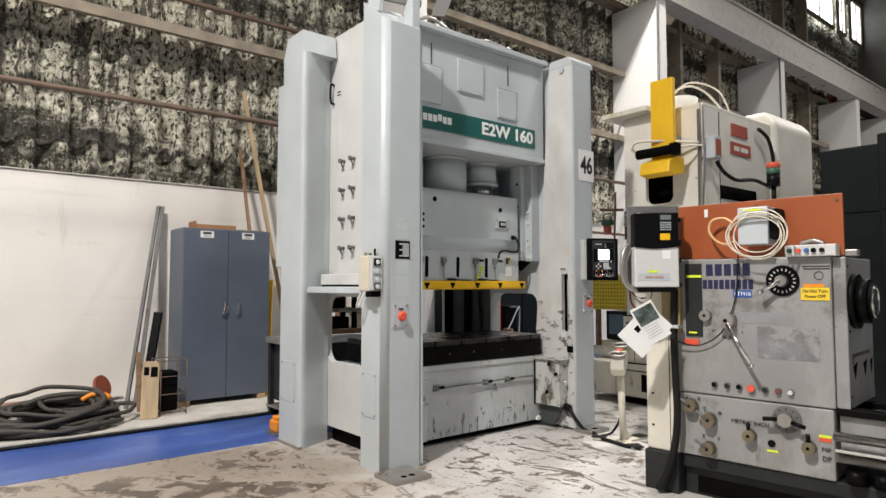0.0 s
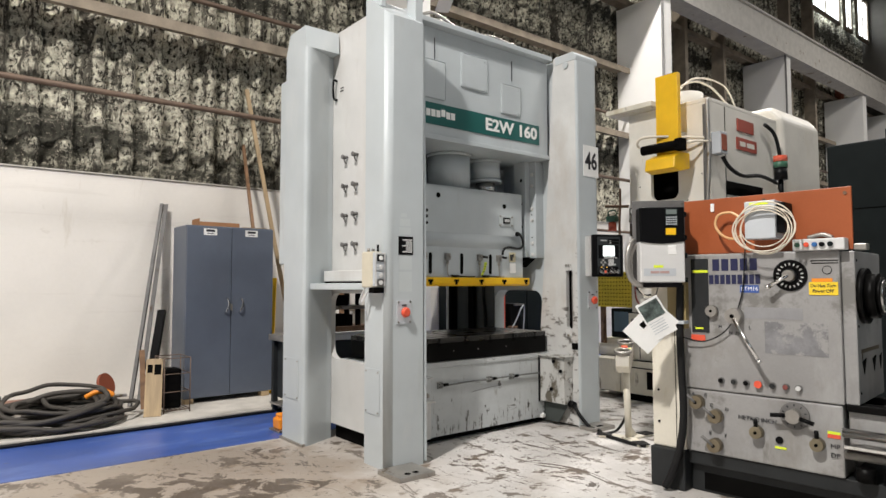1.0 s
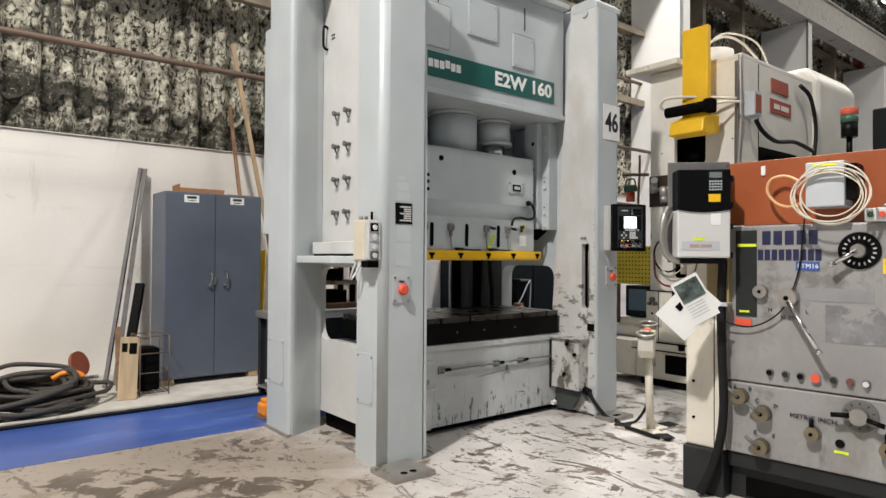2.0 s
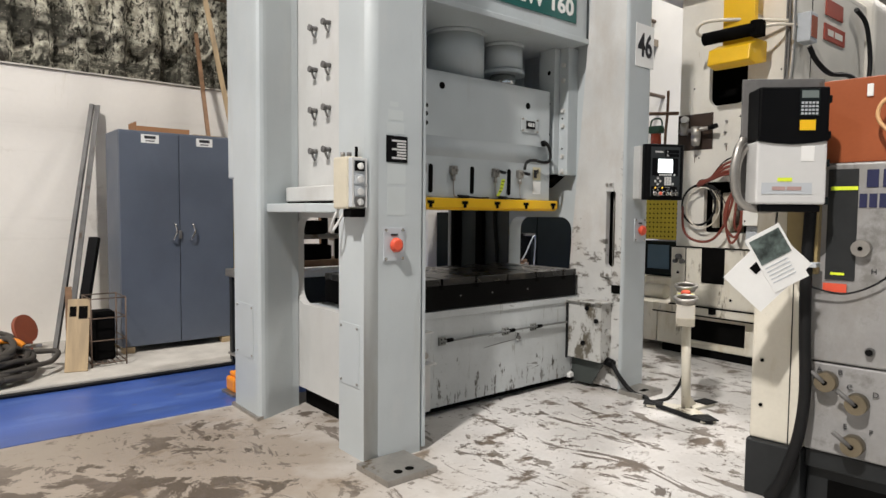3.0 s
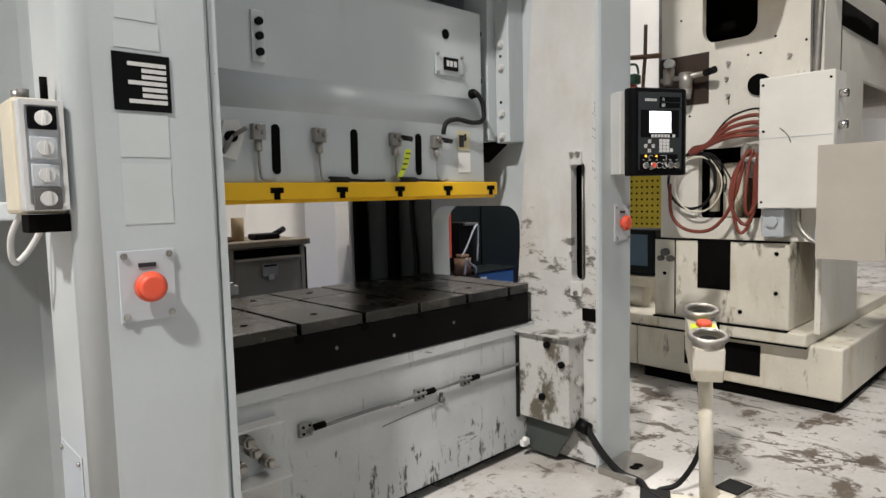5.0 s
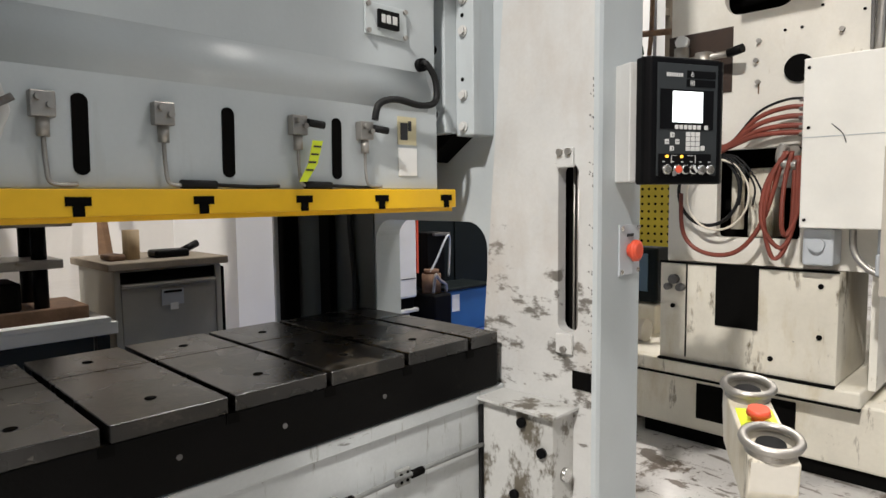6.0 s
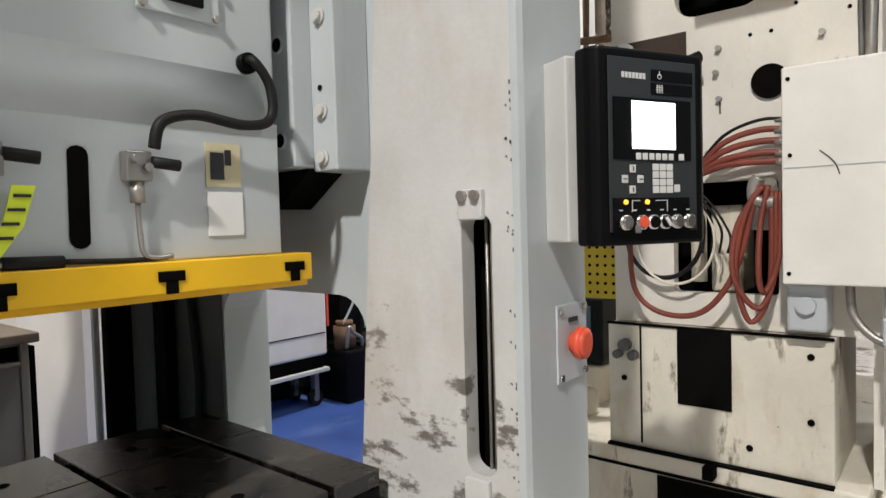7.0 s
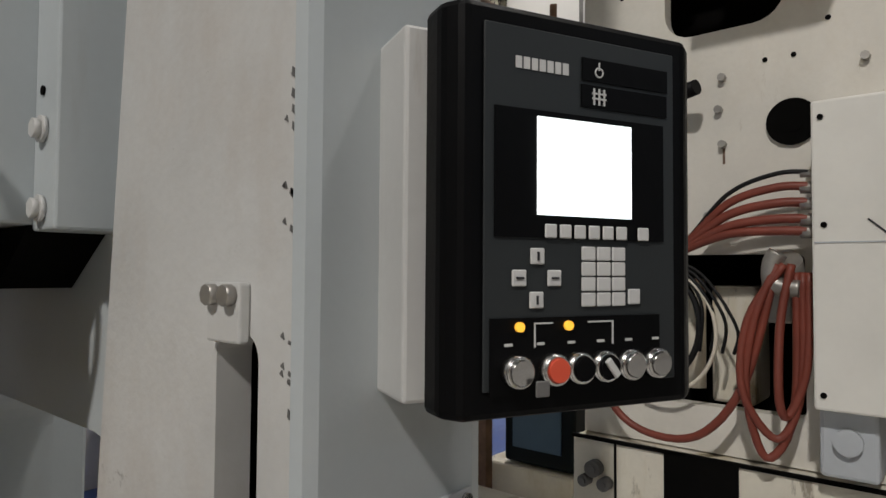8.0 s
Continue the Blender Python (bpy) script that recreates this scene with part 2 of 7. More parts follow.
def floor_material():
    """Pale concrete with peeled paint flakes, drag scratches and brown oil."""
    m = mat("worn_painted_concrete", (0.63, 0.61, 0.585), 0.42, var=0.14, scale=1.3, fine=40, bump=0.06, stain=(0.15, 0.12, 0.095), stain_at=0.555, stain_scale=3.0,
            stain_stretch=(1.0, 1.5, 1))
    nt = m.node_tree
    n, l = nt.nodes, nt.links
    b = n["Principled BSDF"]
    src = b.inputs["Base Color"].links[0].from_socket
    co = n.new("ShaderNodeTexCoord")

    # brown oil wash round the press's left foot
    mp = n.new("ShaderNodeMapping")
    mp.inputs["Location"].default_value, mp.inputs["Scale"].default_value = (1.05 / 3.0, -0.5 / 2.3, 0), (1 / 3.0, 1 / 2.3, 1)
    l.new(co.outputs["Object"], mp.inputs[0])
    gr = n.new("ShaderNodeTexGradient")
    gr.gradient_type = "QUADRATIC_SPHERE"
    l.new(mp.outputs[0], gr.inputs[0])
    tn = n.new("ShaderNodeTexNoise")
    tn.inputs["Scale"].default_value, tn.inputs["Detail"].default_value = 3.0, 9
    l.new(co.outputs["Object"], tn.inputs["Vector"])
    mu = n.new("ShaderNodeMath")
    mu.operation = "MULTIPLY"
    l.new(gr.outputs["Fac"], mu.inputs[0])
    l.new(tn.outputs["Fac"], mu.inputs[1])
    mr = n.new("ShaderNodeMapRange")
    mr.inputs[1].default_value, mr.inputs[2].default_value, mr.inputs[4].default_value = 0.03, 0.19, 0.8
    l.new(mu.outputs[0], mr.inputs[0])
    wash = n.new("ShaderNodeMix")
    wash.data_type = "RGBA"
    wash.inputs[7].default_value = (0.25, 0.195, 0.14, 1)
    l.new(mr.outputs[0], wash.inputs[0])
    l.new(src, wash.inputs[6])
    src = wash.outputs[2]
    # dense dark flakes where the oil has soaked in
    tf = n.new("ShaderNodeTexNoise")
    tf.inputs["Scale"].default_value, tf.inputs["Detail"].default_value, tf.inputs["Roughness"].default_value, tf.inputs["Distortion"].default_value = 3.6, 9, 0.66, 0.5
    l.new(co.outputs["Object"], tf.inputs["Vector"])
    ma = n.new("ShaderNodeMath")
    ma.operation = "MULTIPLY_ADD"
    ma.inputs[1].default_value = 0.17
    l.new(gr.outputs["Fac"], ma.inputs[0])
    l.new(tf.outputs["Fac"], ma.inputs[2])
    mf_ = n.new("ShaderNodeMapRange")
    mf_.inputs[1].default_value, mf_.inputs[2].default_value, mf_.inputs[4].default_value = 0.635, 0.66, 0.88
    l.new(ma.outputs[0], mf_.inputs[0])
    soak = n.new("ShaderNodeMix")
    soak.data_type = "RGBA"
    soak.inputs[7].default_value = (0.075, 0.056, 0.04, 1)
    l.new(mf_.outputs[0], soak.inputs[0])
    l.new(src, soak.inputs[6])
    src = soak.outputs[2]
    for la_ in ((0.5, (1, 1, 1), 0.6, 0.52, 0.14, (0.34, 0.29, 0.235), 0.5), (0.9, (2.3, 1.0, 1), 2.1, 0.59, 0.02, (0.12, 0.095, 0.075), 0.85, 0.9),
                (-0.5, (2.4, 0.9, 1), 1.8, 0.60, 0.02, (0.13, 0.105, 0.085), 0.85, 1.1), (0.25, (1.6, 1.1, 1), 4.0, 0.605, 0.02, (0.14, 0.115, 0.09), 0.8, 0.6),
                (0.2, (1, 1.4, 1), 11.0, 0.615, 0.02, (0.12, 0.10, 0.08), 0.8, 0.4), (0.7, (12, 0.5, 1), 1.1, 0.66, 0.012, (0.17, 0.15, 0.13), 0.7, 0.3)):
        src = layered(m, src, *la_)
    l.new(src, b.inputs["Base Color"])
    return m


FLOOR = floor_material()
# INSUL's long horizontal bands put girt shade and dirt into the colour
relayer(INSUL, (0.0, (0.16, 1, 1.7), 1.0, 0.49, 0.08, (0.022, 0.021, 0.014), 0.92), (0.0, (1.0, 1, 0.16), 4.5, 0.53, 0.05, (0.025, 0.021, 0.015), 0.85), (0.0, (1, 1, 1), 30.0, 0.60, 0.05, (0.62, 0.54, 0.43), 0.7))
relayer(CREAMDIRTY, (0.0, (1, 1, 0.3), 3.0, 0.52, 0.14, (0.46, 0.37, 0.20), 0.6), (0.0, (1, 1, 0.25), 9.0, 0.62, 0.05, (0.13, 0.10, 0.06), 0.7), (0.0, (1, 1, 1), 30.0, 0.68, 0.02, (0.05, 0.04, 0.03), 0.8))
relayer(CREAM, (0.0, (1, 1, 0.5), 1.6, 0.53, 0.2, (0.56, 0.50, 0.40), 0.6), (0.0, (1, 1, 1), 26.0, 0.71, 0.02, (0.06, 0.05, 0.04), 0.8), (0.0, (1, 1, 0.2), 7.0, 0.66, 0.06, (0.40, 0.33, 0.22), 0.6))
relayer(PRESSWORN, (0.0, (1.6, 1, 0.22), 16.0, 0.60, 0.05, (0.17, 0.16, 0.12), 0.55), (0.0, (0.5, 1, 2.0), 6.0, 0.66, 0.02, (0.12, 0.115, 0.10), 0.8), (0.0, (1, 1, 1), 34.0, 0.70, 0.02, (0.10, 0.095, 0.085), 0.8))
relayer(PRESS, (0.0, (1, 1, 1), 30.0, 0.725, 0.015, (0.17, 0.17, 0.17), 0.8), (0.0, (1, 1, 0.3), 2.0, 0.54, 0.2, (0.56, 0.57, 0.565), 0.7), (0.0, (1, 1, 0.14), 6.0, 0.60, 0.1, (0.40, 0.415, 0.41), 0.5),
        (0.0, (2.5, 2.5, 0.9), 7.0, 0.735, 0.015, (0.22, 0.21, 0.20), 0.7))
relayer(BLUEFLOOR, (0.0, (0.5, 1.4, 1), 1.6, 0.52, 0.12, (0.12, 0.20, 0.46), 0.6), (0.3, (1, 1.8, 1), 5.0, 0.64, 0.04, (0.16, 0.14, 0.13), 0.6))
relayer(PRESSPALE, (0.0, (1, 1, 0.35), 2.2, 0.50, 0.22, (0.47, 0.45, 0.42), 0.6), (0.0, (1, 1, 1), 28.0, 0.72, 0.015, (0.20, 0.19, 0.18), 0.7), (0.0, (1, 1, 0.12), 9.0, 0.64, 0.06, (0.42, 0.39, 0.35), 0.5))
relayer(SCUFFED, (0.0, (1, 1, 0.5), 3.0, 0.50, 0.2, (0.47, 0.42, 0.37), 0.6), (0.0, (1, 1, 1), 30.0, 0.69, 0.02, (0.12, 0.11, 0.10), 0.8))
relayer(CABINET, (0.0, (1, 1, 0.4), 3.0, 0.52, 0.2, (0.085, 0.098, 0.125), 0.7), (0.0, (1, 1, 1), 40.0, 0.71, 0.02, (0.25, 0.25, 0.26), 0.6))
relayer(LATHE, (0.0, (1, 1, 0.55), 2.6, 0.50, 0.16, (0.20, 0.185, 0.16), 0.7), (0.0, (1.2, 1, 0.5), 1.7, 0.54, 0.12, (0.40, 0.40, 0.395), 0.5), (0.0, (1, 1, 0.3), 6.0, 0.62, 0.06, (0.13, 0.12, 0.105), 0.6), (0.0, (1, 1, 1), 28.0, 0.70, 0.02, (0.06, 0.055, 0.05), 0.8))
relayer(OILTOP, (0.0, (0.35, 1, 1), 9.0, 0.57, 0.06, (0.075, 0.066, 0.055), 0.6), (0.0, (1, 0.2, 1), 30.0, 0.66, 0.03, (0.16, 0.15, 0.13), 0.5))
relayer(WALLWHITE, (0.0, (0.15, 1, 2.2), 1.0, 0.56, 0.12, (0.52, 0.475, 0.415), 0.5), (0.0, (1, 1, 0.15), 4.0, 0.64, 0.06, (0.60, 0.55, 0.47), 0.5))


# ---- builders ----
class Shape:
    """Collects bevelled pieces into one bmesh."""

    def __init__(self):
        self.bm = bmesh.new()

    def add(self, tmp, m=None, smooth=False):
        if m is not None:
            tmp.transform(m)
        if smooth:
            for f in tmp.faces:
                f.smooth = True
        me = bpy.data.meshes.new("tmp")
        tmp.to_mesh(me)
        tmp.free()
        self.bm.from_mesh(me)
        bpy.data.meshes.remove(me)
        return self

    def box(self, x0, x1, y0, y1, z0, z1, bevel=0.0, m=None, seg=2):
        t = bmesh.new()
        bmesh.ops.create_cube(t, size=1)
        t.transform(Matrix.Translation(((x0 + x1) / 2, (y0 + y1) / 2, (z0 + z1) / 2)) @ Matrix.Diagonal((x1 - x0, y1 - y0, z1 - z0, 1)))
        if bevel:
            bmesh.ops.bevel(t, geom=t.edges[:], offset=bevel, segments=seg, affect="EDGES", profile=0.5)
        return self.add(t, m)

    def cyl(self, a, b, r, seg=16, r2=None, m=None, caps=True):
        a, b = Vector(a), Vector(b)
        t = bmesh.new()
        bmesh.ops.create_cone(t, cap_ends=caps, segments=seg, radius1=r, radius2=r if r2 is None else r2, depth=(b - a).length)
        for f in t.faces:
            f.smooth = len(f.verts) == 4
        q = (b - a).to_track_quat("Z", "Y").to_matrix().to_4x4()
        t.transform(Matrix.Translation((a + b) / 2) @ q)
        return self.add(t, m)

    def prism(self, pts, axis, a0, a1, bevel=0.0, m=None, seg=2):
        """A closed outline, in the two other axes in order, drawn out along an axis."""
        t = bmesh.new()

        def put(p, a):
            return {"x": (a, p[0], p[1]), "y": (p[0], a, p[1]), "z": (p[0], p[1], a)}[axis]
        lo = [t.verts.new(put(p, a0)) for p in pts]
        hi = [t.verts.new(put(p, a1)) for p in pts]
        k = len(pts)
        t.faces.new(lo[::-1])
        t.faces.new(hi)
        for i in range(k):
            t.faces.new((lo[i], lo[(i + 1) % k], hi[(i + 1) % k], hi[i]))
        bmesh.ops.recalc_face_normals(t, faces=t.faces[:])
        if bevel:
            bmesh.ops.bevel(t, geom=t.edges[:], offset=bevel, segments=seg, affect="EDGES", profile=0.5)
        return self.add(t, m)

    def tube(self, pts, r, seg=8, sub=6, m=None):
        """A round bar along a smooth line through the points."""
        p = [Vector(q) for q in pts]
        line = []
        for i in range(len(p) - 1):
            p0, p1, p2, p3 = p[max(i - 1, 0)], p[i], p[i + 1], p[min(i + 2, len(p) - 1)]
            for s in range(sub):
                u = s / sub
                line.append(0.5 * ((2 * p1) + (p2 - p0) * u + (2 * p0 - 5 * p1 + 4 * p2 - p3) * u * u + (3 * p1 - p0 - 3 * p2 + p3) * u ** 3))
        line.append(p[-1])
        t = bmesh.new()
        rings = []
        side = None
        for i, c in enumerate(line):
            d = (line[min(i + 1, len(line) - 1)] - line[max(i - 1, 0)])
            d = d.normalized() if d.length > 1e-9 else Vector((0, 0, 1))
            if side is None:
                side = d.orthogonal().normalized()
            side = (side - d * side.dot(d))
            side = side.normalized() if side.length > 1e-6 else d.orthogonal().normalized()
            up = d.cross(side)
            rings.append([t.verts.new(c + r * (math.cos(2 * math.pi * k / seg) * side + math.sin(2 * math.pi * k / seg) * up)) for k in range(seg)])
        for a, b in zip(rings, rings[1:]):
            for k in range(seg):
                f = t.faces.new((a[k], a[(k + 1) % seg], b[(k + 1) % seg], b[k]))
                f.smooth = True
        t.faces.new(rings[0][::-1])
        t.faces.new(rings[-1])
        return self.add(t, m)

    def ring(self, c, n, r, w, seg=20, m=None, minor=8):
        """A round ring (torus) about c with axis n."""
        t = bmesh.new()
        q = Vector(n).to_track_quat("Z", "Y").to_matrix().to_4x4()
        vs = []
        for i in range(seg):
            a = 2 * math.pi * i / seg
            vs.append([t.verts.new(((r + w * math.cos(2 * math.pi * k / minor)) * math.cos(a), (r + w * math.cos(2 * math.pi * k / minor)) * math.sin(a),
                                    w * math.sin(2 * math.pi * k / minor))) for k in range(minor)])
        for i in range(seg):
            a, b = vs[i], vs[(i + 1) % seg]
            for k in range(minor):
                f = t.faces.new((a[k], b[k], b[(k + 1) % minor], a[(k + 1) % minor]))
                f.smooth = True
        t.transform(Matrix.Translation(c) @ q)
        return self.add(t, m)

    def holed(self, axis, a0, a1, u0, u1, v0, v1, h, r, m=None):
        """A plate from a0 to a1 along an axis, with a rounded rectangular hole h = (u0, u1, v0, v1) through it."""
        hu0, hu1, hv0, hv1 = h
        inner, outer = [], []
        k = 6
        for cu, cv, ou, ov, st in ((hu1 - r, hv1 - r, u1, v1, 0), (hu0 + r, hv1 - r, u0, v1, 90), (hu0 + r, hv0 + r, u0, v0, 180), (hu1 - r, hv0 + r, u1, v0, 270)):
            for i in range(k + 1):
                a = math.radians(st + 90 * i / k)
                pu, pv = cu + r * math.cos(a), cv + r * math.sin(a)
                inner.append((pu, pv))
                if i == k // 2:
                    outer.append((ou, ov))
                elif (st in (0, 180)) == (i < k // 2):
                    outer.append((ou, pv))
                else:
                    outer.append((pu, ov))
        t = bmesh.new()

        def put(p, a):
            return {"x": (a, p[0], p[1]), "y": (p[0], a, p[1]), "z": (p[0], p[1], a)}[axis]
        rows = [[t.verts.new(put(p, a)) for p in pts] for a, pts in ((a0, inner), (a0, outer), (a1, outer), (a1, inner))]
        cnt = len(inner)
        for i in range(cnt):
            j = (i + 1) % cnt
            for a, b in zip(rows, rows[1:] + rows[:1]):
                try:
                    t.faces.new((a[i], a[j], b[j], b[i]))
                except ValueError:
                    pass
        bmesh.ops.remove_doubles(t, verts=t.verts[:], dist=1e-6)
        bmesh.ops.recalc_face_normals(t, faces=t.faces[:])
        return self.add(t, m)


BASES = {}


def thing(name, label, category, at=(0, 0, 0), m=None, group="", local=False, lift=(0, 0, 0)):
    """An empty at a thing's base. Its parts are given in world metres (moved by lift), or, if local, in its own frame."""
    ob = new(name)
    ob.empty_display_size = 0.1
    ob.matrix_world = m if m is not None else Matrix.Translation(at)
    BASES[ob.name] = Matrix.Identity(4) if local else ob.matrix_world.inverted() @ Matrix.Translation(lift)
    return tagged(ob, label, category, group)


def part(name, shape, material, parent, label=""):
    me = bpy.data.meshes.new(name)
    shape.bm.to_mesh(me)
    shape.bm.free()
    me.materials.append(material)
    ob = new(name, me)
    ob.parent = parent
    if parent.name in BASES:
        ob.matrix_parent_inverse = BASES[parent.name]
    if label:
        ob["label"] = label
    return ob


def solo(name, shape, material, label, category="", kind="", group=""):
    """A thing that is one mesh."""
    me = bpy.data.meshes.new(name)
    shape.bm.to_mesh(me)
    shape.bm.free()
    me.materials.append(material)
    return tagged(new(name, me), label, category, group, kind)


def lettering(text, size, m, parent, material, name="lettering", depth=0.0015, squeeze=1.0, bold=0.0):
    """Raised letters, lying in the x-y plane of m, centred; a part of parent."""
    c = bpy.data.curves.new("text", "FONT")
    c.offset = size * bold
    c.body, c.size, c.align_x, c.align_y, c.extrude, c.resolution_u = text, size, "CENTER", "CENTER", depth, 3
    o = bpy.data.objects.new("text", c)
    scene.collection.objects.link(o)
    bpy.context.view_layer.update()
    me = bpy.data.meshes.new_from_object(o.evaluated_get(bpy.context.evaluated_depsgraph_get()))
    bpy.data.objects.remove(o)
    bpy.data.curves.remove(c)
    me.transform(m @ Matrix.Diagonal((squeeze, 1, 1, 1)))
    me.materials.clear()
    me.materials.append(material)
    ob = new(name, me)
    ob.parent = parent
    if parent.name in BASES:
        ob.matrix_parent_inverse = BASES[parent.name]
    return ob


def on_south(x, y, z):
    """Writing that is read looking along +y."""
    return pose(x, y, z, 90, 0, 0)


def on_west(x, y, z):
    """Writing that is read looking along +x."""
    return pose(x, y, z, 90, 0, -90)


# ---- the hall ----
floor = solo("floor", Shape().box(-14, 23, -13, 1.36, -0.2, 0), FLOOR, "worn pale concrete floor with peeled paint and oil stains", "floor", "structure")
solo("blue_floor", Shape().box(-14, 23, 1.36, 5.2, -0.2, 0.003), BLUEFLOOR, "blue painted concrete floor strip along the wall", "floor", "structure")
WALLY = 4.05


def rough_wall():
    """Corrugated cladding under lumpy sprayed insulation."""
    sh = Shape()
    nx, nz = 520, 150
    x0, x1, z0, z1 = -9.0, 23.0, 2.49, 11.0
    bm = sh.bm
    rows = []
    for j in range(nz + 1):
        row = []
        for i in range(nx + 1):
            x, z = x0 + (x1 - x0) * i / nx, z0 + (z1 - z0) * j / nz
            rib = 0.11 * max(-0.6, min(0.6, 1.3 * math.sin(2 * math.pi * x / 0.31)))
            lump = 0.07 * noise.fractal((x * 5, 0, z * 6), 1.0, 2.0, 3) + 0.05 * noise.noise((x * 17, 3, z * 17))
            row.append(bm.verts.new((x, WALLY + 0.12 - rib - lump, z)))
        rows.append(row)
    for a, b in zip(rows, rows[1:]):
        for i in range(nx):
            bm.faces.new((a[i], a[i + 1], b[i + 1], b[i])).smooth = True
    return sh


solo("wall_north_upper", rough_wall(), INSUL, "corrugated wall covered in crumbling brown sprayed insulation", "wall", "structure")
solo("wall_north_backing", Shape().box(-14, 23, WALLY + 0.32, WALLY + 0.5, 2.4, 11.5), BEAMDUST, "backing of the clad wall", "wall", "structure")
solo("wall_north_lower", Shape().box(-14, 23, WALLY, WALLY + 0.3, 0, 2.48), WALLWHITE, "white painted lower wall with scuffs", "wall", "structure")
solo("wall_cap", Shape().box(-14, 23, WALLY - 0.02, WALLY + 0.12, 2.484, 2.497), LEDGE, "thin dusty cap along the white wall", "trim", "structure")
solo("ledge", Shape().box(-14, 1.9, 2.40, WALLY, 0.004, 0.05, 0.012), LEDGE, "low whitewashed concrete ledge along the wall", "ledge", "structure")
# south and west walls are unseen, added dark to hold down bounced light
solo("wall_south", Shape().box(-14, 23, -13.3, -13, 0, 11.5), FARWALL, "unseen dark wall closing the hall", "wall", "structure")
solo("wall_west", Shape().box(-14.3, -14, -13, 5, 0, 11.5), FARWALL, "unseen dark wall closing the hall", "wall", "structure")
solo("wall_east", Shape().box(23, 23.3, -13, 5, 0, 11.5), FARWALL, "dark end wall of the hall", "wall", "structure")
solo("ceiling", Shape().box(-14.3, 23.3, -13.3, 5, 11.5, 11.7), CEIL, "dark roof deck", "ceiling", "structure")
for gz, gd in ((4.27, 0.13), (5.6, 0.13), (7.0, 0.13)):
    g = Shape().box(-14, 23, WALLY - 0.30, WALLY + 0.04, gz, gz + 0.014).box(-14, 23, WALLY - 0.30, WALLY - 0.29, gz - 0.10, gz)
    solo("wall_girt", g, BEAMDUST, "dusty horizontal steel girt on the clad wall", "girt", "structure", "wall girts")
solo("wall_pipe", Shape().cyl((-14, 3.62, 3.285), (23, 3.62, 3.285), 0.032, 12), PIPE, "long brown steel pipe along the clad wall", "pipe", "", "wall pipes")
solo("wall_pipe", Shape().cyl((-14, WALLY - 0.22, 4.62), (23, WALLY - 0.22, 4.62), 0.03, 12), PIPE, "long brown steel pipe along the clad wall", "pipe", "", "wall pipes")
solo("wall_pipe", Shape().cyl((2.6, WALLY - 0.22, 2.3), (23, WALLY - 0.22, 2.3), 0.025, 12), PIPE, "long brown steel pipe along the clad wall", "pipe", "", "wall pipes")


# ---- straight-side press ----
press = thing("mechanical_press", "large pale grey power press with green band and black bolster", "press", (1.44, 0.7, 0))


def column_front_left():
    s = Shape()
    r = 0.05
    pts = [(0.245, 0.29), (0.245, 0.0 + r)] + [(0.245 + r - r * math.cos(a), r - r * math.sin(a)) for a in (0.4, 0.8, 1.2)] + [(0.245 + r, 0), (0.555, 0), (0.57, 0.015), (0.57, 0.29)]
    t = bmesh.new()
    lo = [t.verts.new((x, y, 0.0)) for x, y in pts]
    hi = [t.verts.new((x, y, 3.2 + 0.22 * y / 0.29)) for x, y in pts]
    k = len(pts)
    t.faces.new(hi)
    t.faces.new(lo[::-1])
    for i in range(k):
        t.faces.new((lo[i], lo[(i + 1) % k], hi[(i + 1) % k], hi[i])).smooth = 0 < i < 5
    bmesh.ops.recalc_face_normals(t, faces=t.faces[:])
    return s.add(t)


part("column", column_front_left(), PRESS, press)
lug = part("lifting_lug", Shape().prism([(0.02, 3.15), (0.02, 3.45), (0.05, 3.5), (0.10, 3.5), (0.13, 3.42), (0.13, 3.25)], "x", 0.50, 0.57, 0.006), PRESS, press)
part("lifting_lug", Shape().prism([(0.12, 3.3), (0.12, 3.5), (0.17, 3.56), (0.24, 3.56), (0.27, 3.45), (0.27, 3.38)], "x", 0.27, 0.31, 0.006), PRESS, press)
part("lifting_pin", Shape().cyl((0.30, 0.17, 3.45), (0.62, 0.09, 3.44), 0.035, 16), STEEL, lug)
part("column", Shape().prism([(0.10, 1.02), (0.104, 0.99), (0.118, 0.976), (0.14, 0.975), (0.165, 0.984), (0.37, 1.085), (0.40, 1.095), (0.42, 1.10), (0.42, 1.36), (0.12, 1.36), (0.10, 1.34)], "z", 0.0, 3.22)
     .prism([(0.98, 3.22), (1.36, 3.22), (1.28, 3.40), (1.0, 3.40)], "x", 0.105, 0.41), PRESS, press)
part("rear_box", Shape().box(0.14, 0.5, 1.362, 1.54, 1.45, 3.05, 0.01), PRESS, press)
HOLE = (0.48, 1.13, 0.66, 1.205)
HOLE_RIGHT = (0.50, 1.15, 0.66, 1.215)
part("side_frame", Shape().holed("x", 0.425, 0.475, 0.292, 1.36, 0.25, 1.45, HOLE, 0.1).box(0.425, 0.475, 0.292, 1.36, 1.45, 3.42)
     .box(0.425, 0.475, 0.292, 1.36, 0.125, 0.25), PRESSPALE, press)
part("side_frame", Shape().holed("x", 2.36, 2.49, 0.30, 1.62, 0.25, 1.45, HOLE_RIGHT, 0.1).box(2.36, 2.49, 0.30, 1.62, 1.45, 3.40)
     .box(2.36, 2.49, 0.30, 1.62, 0.04, 0.25), PRESS, press)
shelf = part("side_shelf", Shape().prism([(0.16, 1.0), (0.16, 0.5), (0.30, 0.292), (0.424, 0.292), (0.424, 1.12), (0.37, 1.095)], "z", 1.235, 1.285, 0.006), PRESS, press)
